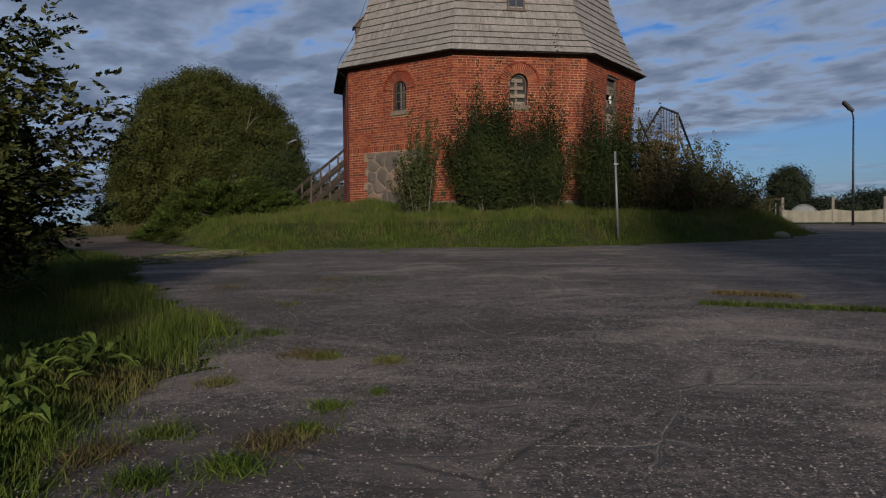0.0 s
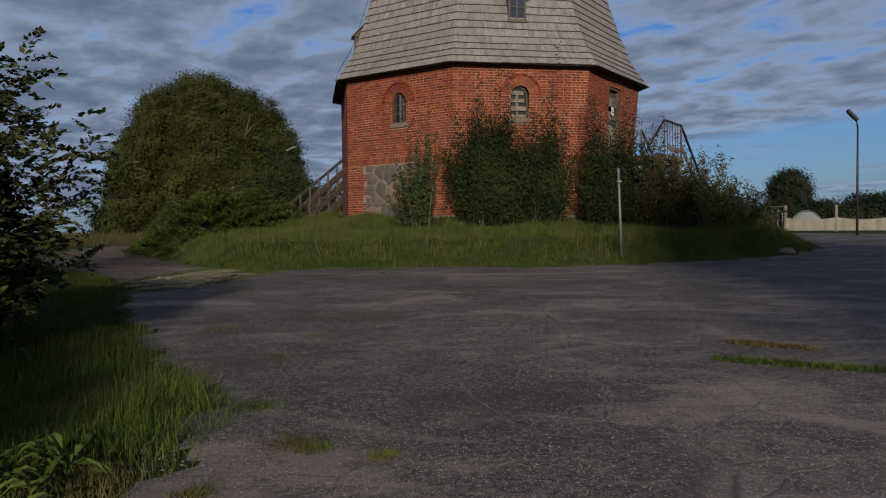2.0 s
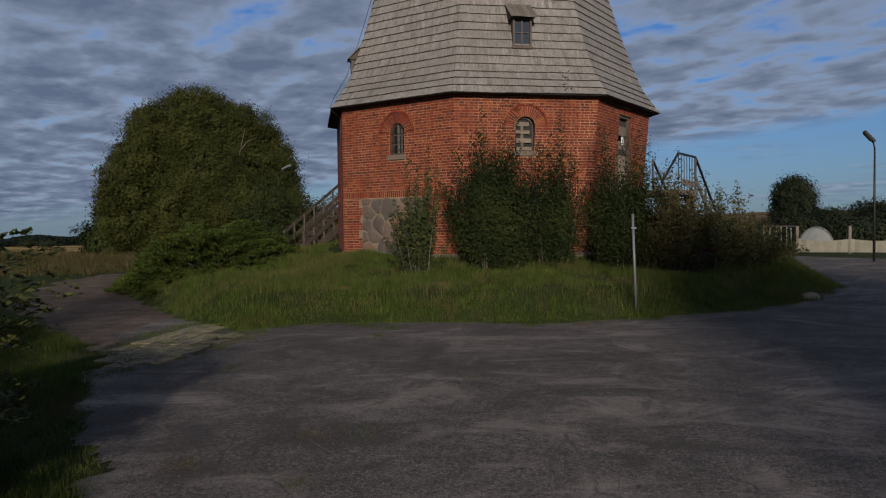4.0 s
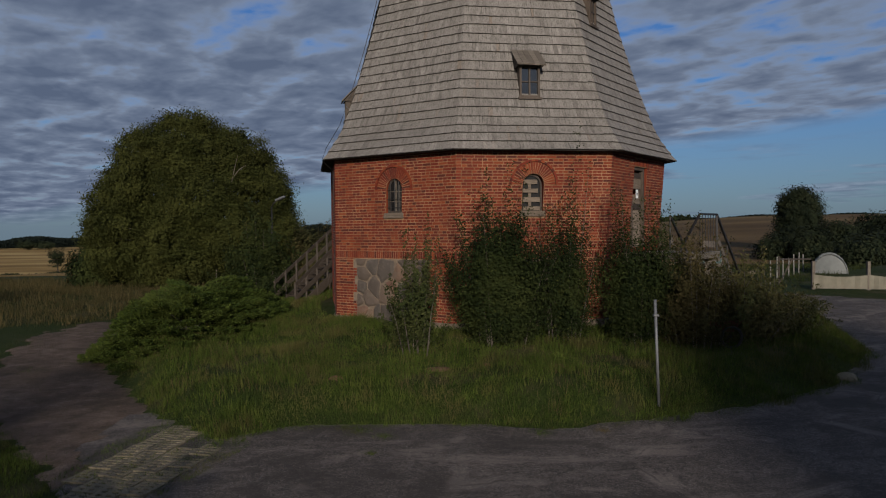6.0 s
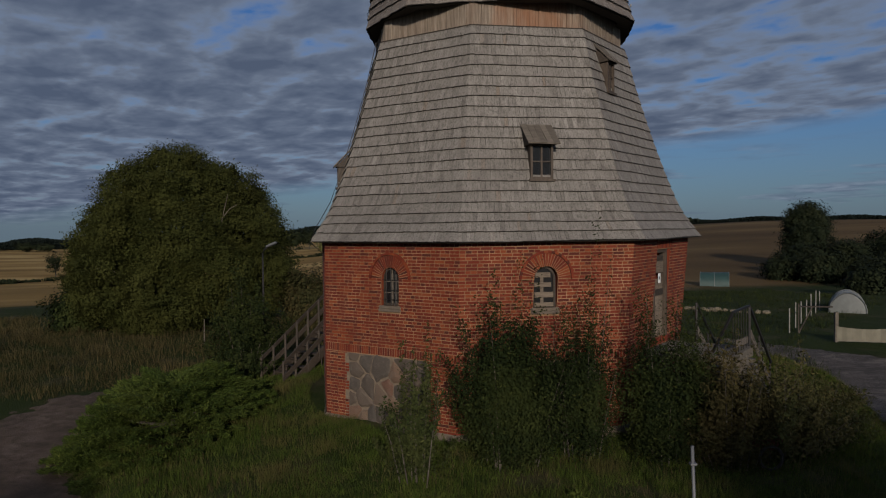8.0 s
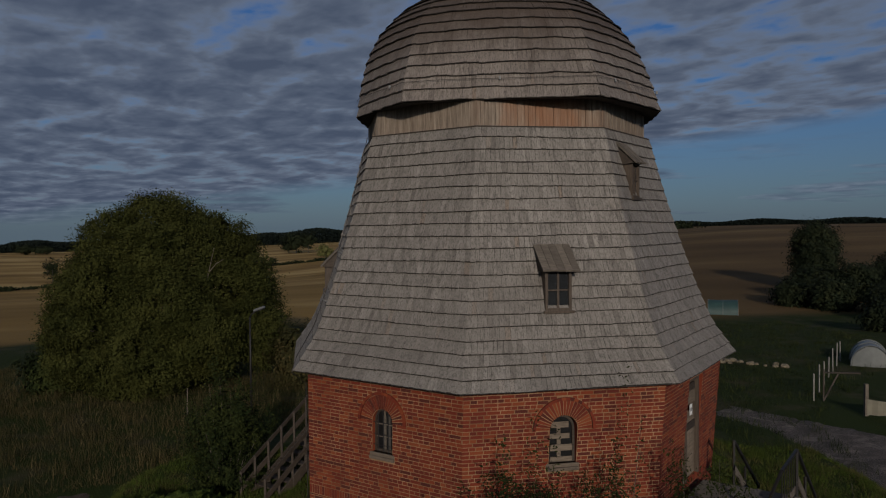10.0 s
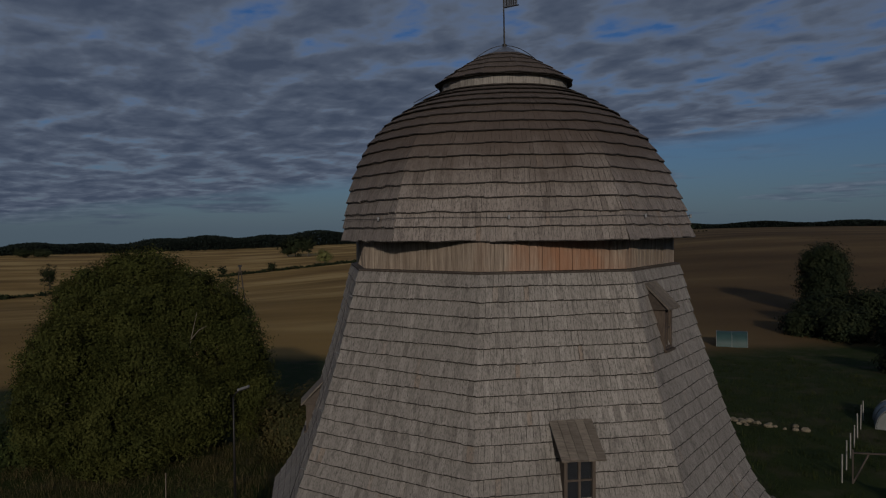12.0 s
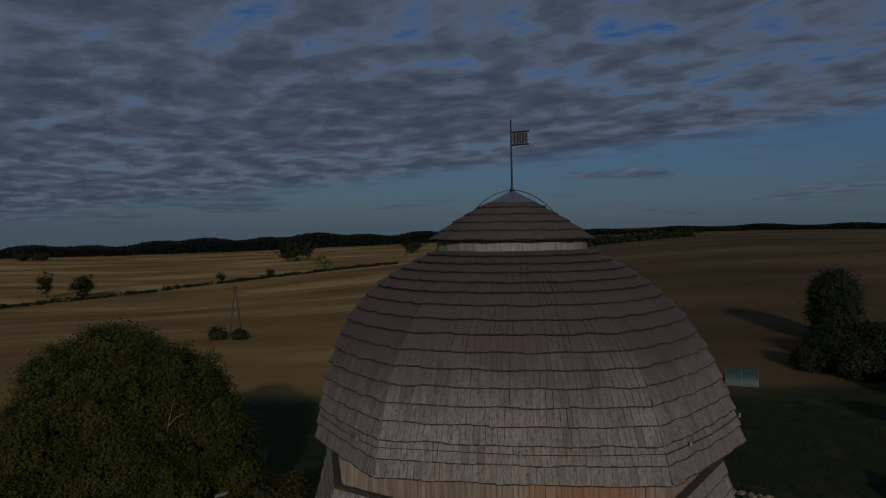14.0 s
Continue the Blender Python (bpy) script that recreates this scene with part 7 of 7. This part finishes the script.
def hoop_tunnel(x, y, yaw, radius, length, mat, label, squash=1.0):
    z = ground_z(x, y)
    thing = tagged(hold("garden_tunnel", at=(x, y, z)), label, "greenhouse")
    m = Matrix.Translation((x, y, z)) @ Matrix.Rotation(yaw, 4, "Z")
    bm = bmesh.new()
    rings = []
    steps = 16
    for j in range(7):
        yy = length * j / 6
        rings.append([bm.verts.new(m @ Vector((r * math.cos(a), yy, r * math.sin(a) * squash + 0.02 * math.sin(5 * a + j)))) for r in (radius, radius - 0.02) for a in np.linspace(0, math.pi, steps)])
    for r0, r1 in zip(rings, rings[1:]):
        for k in range(steps - 1):
            bm.faces.new((r0[k], r0[k + 1], r1[k + 1], r1[k]))
            bm.faces.new((r0[steps + k + 1], r0[steps + k], r1[steps + k], r1[steps + k + 1]))
    part("cover", bm, mat, thing, smooth=True)
    bm = bmesh.new()
    c = bm.verts.new(m @ Vector((0, length, 0.0)))
    ring = [bm.verts.new(m @ Vector((radius * 0.98 * math.cos(a), length, radius * 0.98 * math.sin(a) * squash))) for a in np.linspace(0, math.pi, steps)]
    for k in range(steps - 1):
        bm.faces.new((c, ring[k], ring[k + 1]))
    part("end_sheet", bm, mat, thing)
    bm = bmesh.new()
    c = bm.verts.new(m @ Vector((0, -0.05, 0.0)))
    ring = [bm.verts.new(m @ Vector((radius * 0.97 * math.cos(a), 0.03, radius * 0.97 * math.sin(a) * squash))) for a in np.linspace(0, math.pi, steps)]
    for k in range(steps - 1):
        bm.faces.new((c, ring[k], ring[k + 1]))
    part("end_sheet", bm, mat, thing)
    for j in (0, 3, 6):
        bm = bmesh.new()
        rod(bm, [m @ Vector(((radius + 0.02) * math.cos(a), length * j / 6, (radius + 0.02) * math.sin(a) * squash)) for a in np.linspace(0, math.pi, 14)], 0.025, 6)
        part("hoop", bm, PLASTIC, thing)


hoop_tunnel(22.3, 22.2, radians(-27), 0.98, 2.4, PLASTIC, "small garden tunnel under clouded plastic film", 1.2)
hoop_tunnel(28.9, 57.5, radians(70), 1.3, 2.9, TEAL, "teal-covered garden tunnel at the edge of the field", 1.1)


def field_stones():
    """A row of pale stones in the rough grass, and one lump by the road."""
    rng = random.Random(14)

    def stone(x, y, s, label, lift=0.0):
        bm = bmesh.new()
        bmesh.ops.create_icosphere(bm, subdivisions=2, radius=s)
        for v in bm.verts:
            f = 1 + 0.25 * noise.noise(v.co * (1.6 / s) + Vector((x, y, 0)))
            v.co = Vector((x, y, ground_z(x, y) + s * 0.3 + lift)) + Vector((v.co.x * f * 1.2, v.co.y * f, v.co.z * f * 0.7))
        tagged(part("field_stone", bm, PAVING), label, "stone", "pale stones")

    for i in range(26):
        f = rng.random()
        stone(lerp(13.8, 17.6, f) + rng.uniform(-0.3, 0.3), lerp(25.2, 22.6, f) + rng.uniform(-0.6, 0.6), rng.uniform(0.10, 0.22), "pale stone in a heap on rough grass")
    stone(7.6, -6.75, 0.2, "pale lump of stone at the edge of the road")


field_stones()

def red_barrow():
    x, y = 5.15, -5.75
    z = ground_z(x, y)
    thing = tagged(hold("wheelbarrow", at=(x, y, z)), "old red wheelbarrow half hidden in the bushes", "wheelbarrow")
    bm = bmesh.new()
    low = [bm.verts.new((x + a * 0.22, y + b * 0.18, z + 0.34)) for a, b in ((-1, -1), (1, -1), (1, 1), (-1, 1))]
    top = [bm.verts.new((x + a * 0.42, y + b * 0.32, z + 0.62)) for a, b in ((-1, -1), (1, -1), (1, 1), (-1, 1))]
    bm.faces.new(low[::-1])
    for k in range(4):
        bm.faces.new((low[k], low[(k + 1) % 4], top[(k + 1) % 4], top[k]))
    bmesh.ops.solidify(bm, geom=bm.faces[:], thickness=0.012)
    part("tray", bm, REDPAINT, thing, "faded red tray")
    bm = bmesh.new()
    rod(bm, [(x + 0.24 * math.cos(a) + 0.1, y - 0.36, z + 0.24 + 0.24 * math.sin(a)) for a in np.linspace(0, math.tau, 20)], 0.035, 6)
    part("wheel", bm, IRON, thing)
    for s in (-1, 1):
        bm = bmesh.new()
        rod(bm, [(x + 0.1, y - 0.36, z + 0.24), (x + s * 0.2, y, z + 0.32), (x + s * 0.3, y + 0.7, z + 0.6)], 0.017, 6)
        part("handle", bm, IRON, thing)
        bm = bmesh.new()
        rod(bm, [(x + s * 0.22, y + 0.15, z + 0.33), (x + s * 0.24, y + 0.25, z - 0.02)], 0.015, 6)
        part("leg", bm, IRON, thing)


red_barrow()

# ---- far trees, hedges and woods ----
FAR = [((49, 81.5), 3.0, 2.9, 6.0, 480), ((43, 70), 3.2, 2.6, 1.6, 320), ((38, 64), 2.4, 1.9, 1.1, 200), ((55, 72), 4.0, 3.6, 2.6, 360), ((62, 74), 4.4, 3.8, 2.8, 360), ((50, 60), 3.6, 3.0, 1.8, 300), ((58, 58), 4.0, 3.4, 2.2, 300), ((68, 66), 4.6, 4.2, 3.0, 360), ((44, 56), 2.6, 2.0, 1.2, 200), ((34, 40), 1.6, 1.2, 1.4, 100), ((72, 84), 4.4, 4.6, 4.0, 300), ((48, 79.5), 3.3, 3.4, 4.2, 320), ((47, 68), 3.4, 3.0, 2.0, 260), ((40, 60), 2.6, 2.2, 1.4, 220), ((64, 62), 4.0, 3.6, 2.4, 260), ((54, 66), 3.8, 3.4, 2.2, 260), ((41, 49), 2.6, 1.9, 1.2, 180), ((47, 51), 3.0, 2.4, 1.5, 200)]
for i, ((x, y), r, h, cz, n) in enumerate(FAR):
    tree("far_tree", (x, y), (r * 0.86, r * 0.86, h if i == 0 else h * 0.82), cz if i == 0 else cz * 0.82, n, 60, 0.5, 0.19, FARLEAF, "dark broadleaf tree at the edge of the field", 200 + i, 1, 0.2, limbs=4, lumps=0.14, sprigs=40, sprig=0.8)
for i, (x, y, r, h) in enumerate(((-178, 316, 3.4, 11.0), (-163, 318, 4.8, 9.0), (-120, 382, 2.2, 5.0), (-97, 397, 2.2, 5.0), (-71, 420, 4.5, 9.0), (-120, 580, 9, 16), (-109, 575, 6, 15), (-128, 590, 7, 10), (-422, 728, 9, 9), (-408, 735, 10, 8), (-26, 584, 7, 10))):
    z = ground_z(x, y)
    tree("field_tree", (x, y), (r, r, h * 0.42), z + h * 0.62, 90, 26, r * 0.13, r * 0.11, PALELEAF if i == 4 else FARLEAF, "lone dark tree in the harvested fields", 230 + i, 1, 0.3, limbs=3, lumps=0.3)


def hedge(name, line, count, r, h, label, seed, mat=FARLEAF):
    """An uneven row of bushes, too far off to count."""
    g = np.random.default_rng(seed)
    t = g.uniform(0, len(line) - 1.001, count)
    i = t.astype(int)
    f = t - i
    p = np.array(line, float)
    c = p[i] * (1 - f)[:, None] + p[i + 1] * f[:, None] + g.normal(size=(count, 2)) * r
    tall = h * (0.45 + 0.55 * np.sin(t * 9.0) ** 2 * g.uniform(0.5, 1.0, count))
    per = 14
    base = height(c[:, 0], c[:, 1])
    pts = np.repeat(np.stack([c[:, 0], c[:, 1], base], 1), per, 0)
    up = np.repeat(tall, per) * g.uniform(0, 1, count * per)
    pts += np.stack([g.normal(size=count * per) * r, g.normal(size=count * per) * r, up], 1)
    return tagged(quads(name, leaf_quads(pts, r * 0.75, g, 1.4), mat), label, "hedge", kind="stuff")


hedge("field_hedge", [(-190, 235), (-171, 275), (-131, 362), (-97, 399), (-62, 421), (-30, 432)], 520, 1.0, 2.0, "low dark hedge between the harvested fields", 301)
hedge("field_hedge", [(60, 420), (110, 470), (190, 560)], 240, 2.4, 6.0, "dark hedge with small trees across the fields", 302)


for i, (x, y, r) in enumerate(((-37.4, 104.5, 1.25), (-33.4, 103.0, 1.0))):
    tree("shrub", (x, y), (r, r, r * 0.75), ground_z(x, y) + r * 0.75, 60, 40, 0.25, 0.2, FARLEAF, "dark bush at the foot of the power pole", 260 + i, 2, 0.05, "shrub", 3, lumps=0.2)


def woods():
    """The dark belt of forest along the skyline."""
    g = np.random.default_rng(303)
    n = 24000
    a = g.uniform(radians(40), radians(140), n)
    r = g.uniform(930, 1080, n)
    x, y = r * np.cos(a), r * np.sin(a)
    z = height(x, y)
    u = x / y
    top = 7 + 9 * np.exp(-((u + 0.22) / 0.28) ** 2) + 2.2 * np.sin(a * 37) + 1.5 * np.sin(a * 91)
    top = np.where(u > 0.1, 6 + 1.5 * np.sin(a * 61), top)
    per = 9
    pts = np.repeat(np.stack([x, y, z], 1), per, 0)
    pts[:, 2] += np.repeat(top, per) * g.uniform(0.0, 1.0, n * per)
    pts[:, :2] += g.normal(size=(n * per, 2)) * 3.0
    tagged(quads("far_woods", leaf_quads(pts, 1.7, g, 1.3), WOODSLEAF), "dark belt of forest along the skyline", "woods", kind="stuff")


woods()


def a_pole():
    x, y = -35.0, 106.0
    z = ground_z(x, y)
    thing = tagged(hold("power_pole", at=(x, y, z)), "wooden A-shaped power pole in the field", "power pole")
    for s in (-1, 1):
        bm = bmesh.new()
        rod(bm, [(x + s * 1.0, y, z - 0.2), (x + s * 0.05, y, z + 8.2)], [0.13, 0.09], 8)
        part("leg", bm, DARKWOOD, thing)
    bm = bmesh.new()
    box(bm, (x - 0.3, y - 0.15, z + 8.0), (x + 0.3, y + 0.15, z + 8.35), None, 0.03)
    part("head", bm, IRON, thing)
    bm = bmesh.new()
    bar(bm, (x - 0.45, y, z + 4.6), (x + 0.45, y, z + 4.6), 0.1, 0.1)
    part("brace", bm, DARKWOOD, thing)


a_pole()

# ---- single bricks and shingles, the ones that the camera passes nearest ----
for name, made, mat, owner, faces in (("brick", BRICKS[0], BRICK, brick_wall, BOX_FACES), ("shingle", SKIRT_SHINGLES[0], SHINGLE, skirt_roof, SHINGLE_FACES), ("shingle", CAP_SHINGLES[0], CAPWOOD, cap, SHINGLE_FACES)):
    for vs in made:
        me = bpy.data.meshes.new(name)
        me.from_pydata(vs, [], faces)
        put(name, me, mat, owner)
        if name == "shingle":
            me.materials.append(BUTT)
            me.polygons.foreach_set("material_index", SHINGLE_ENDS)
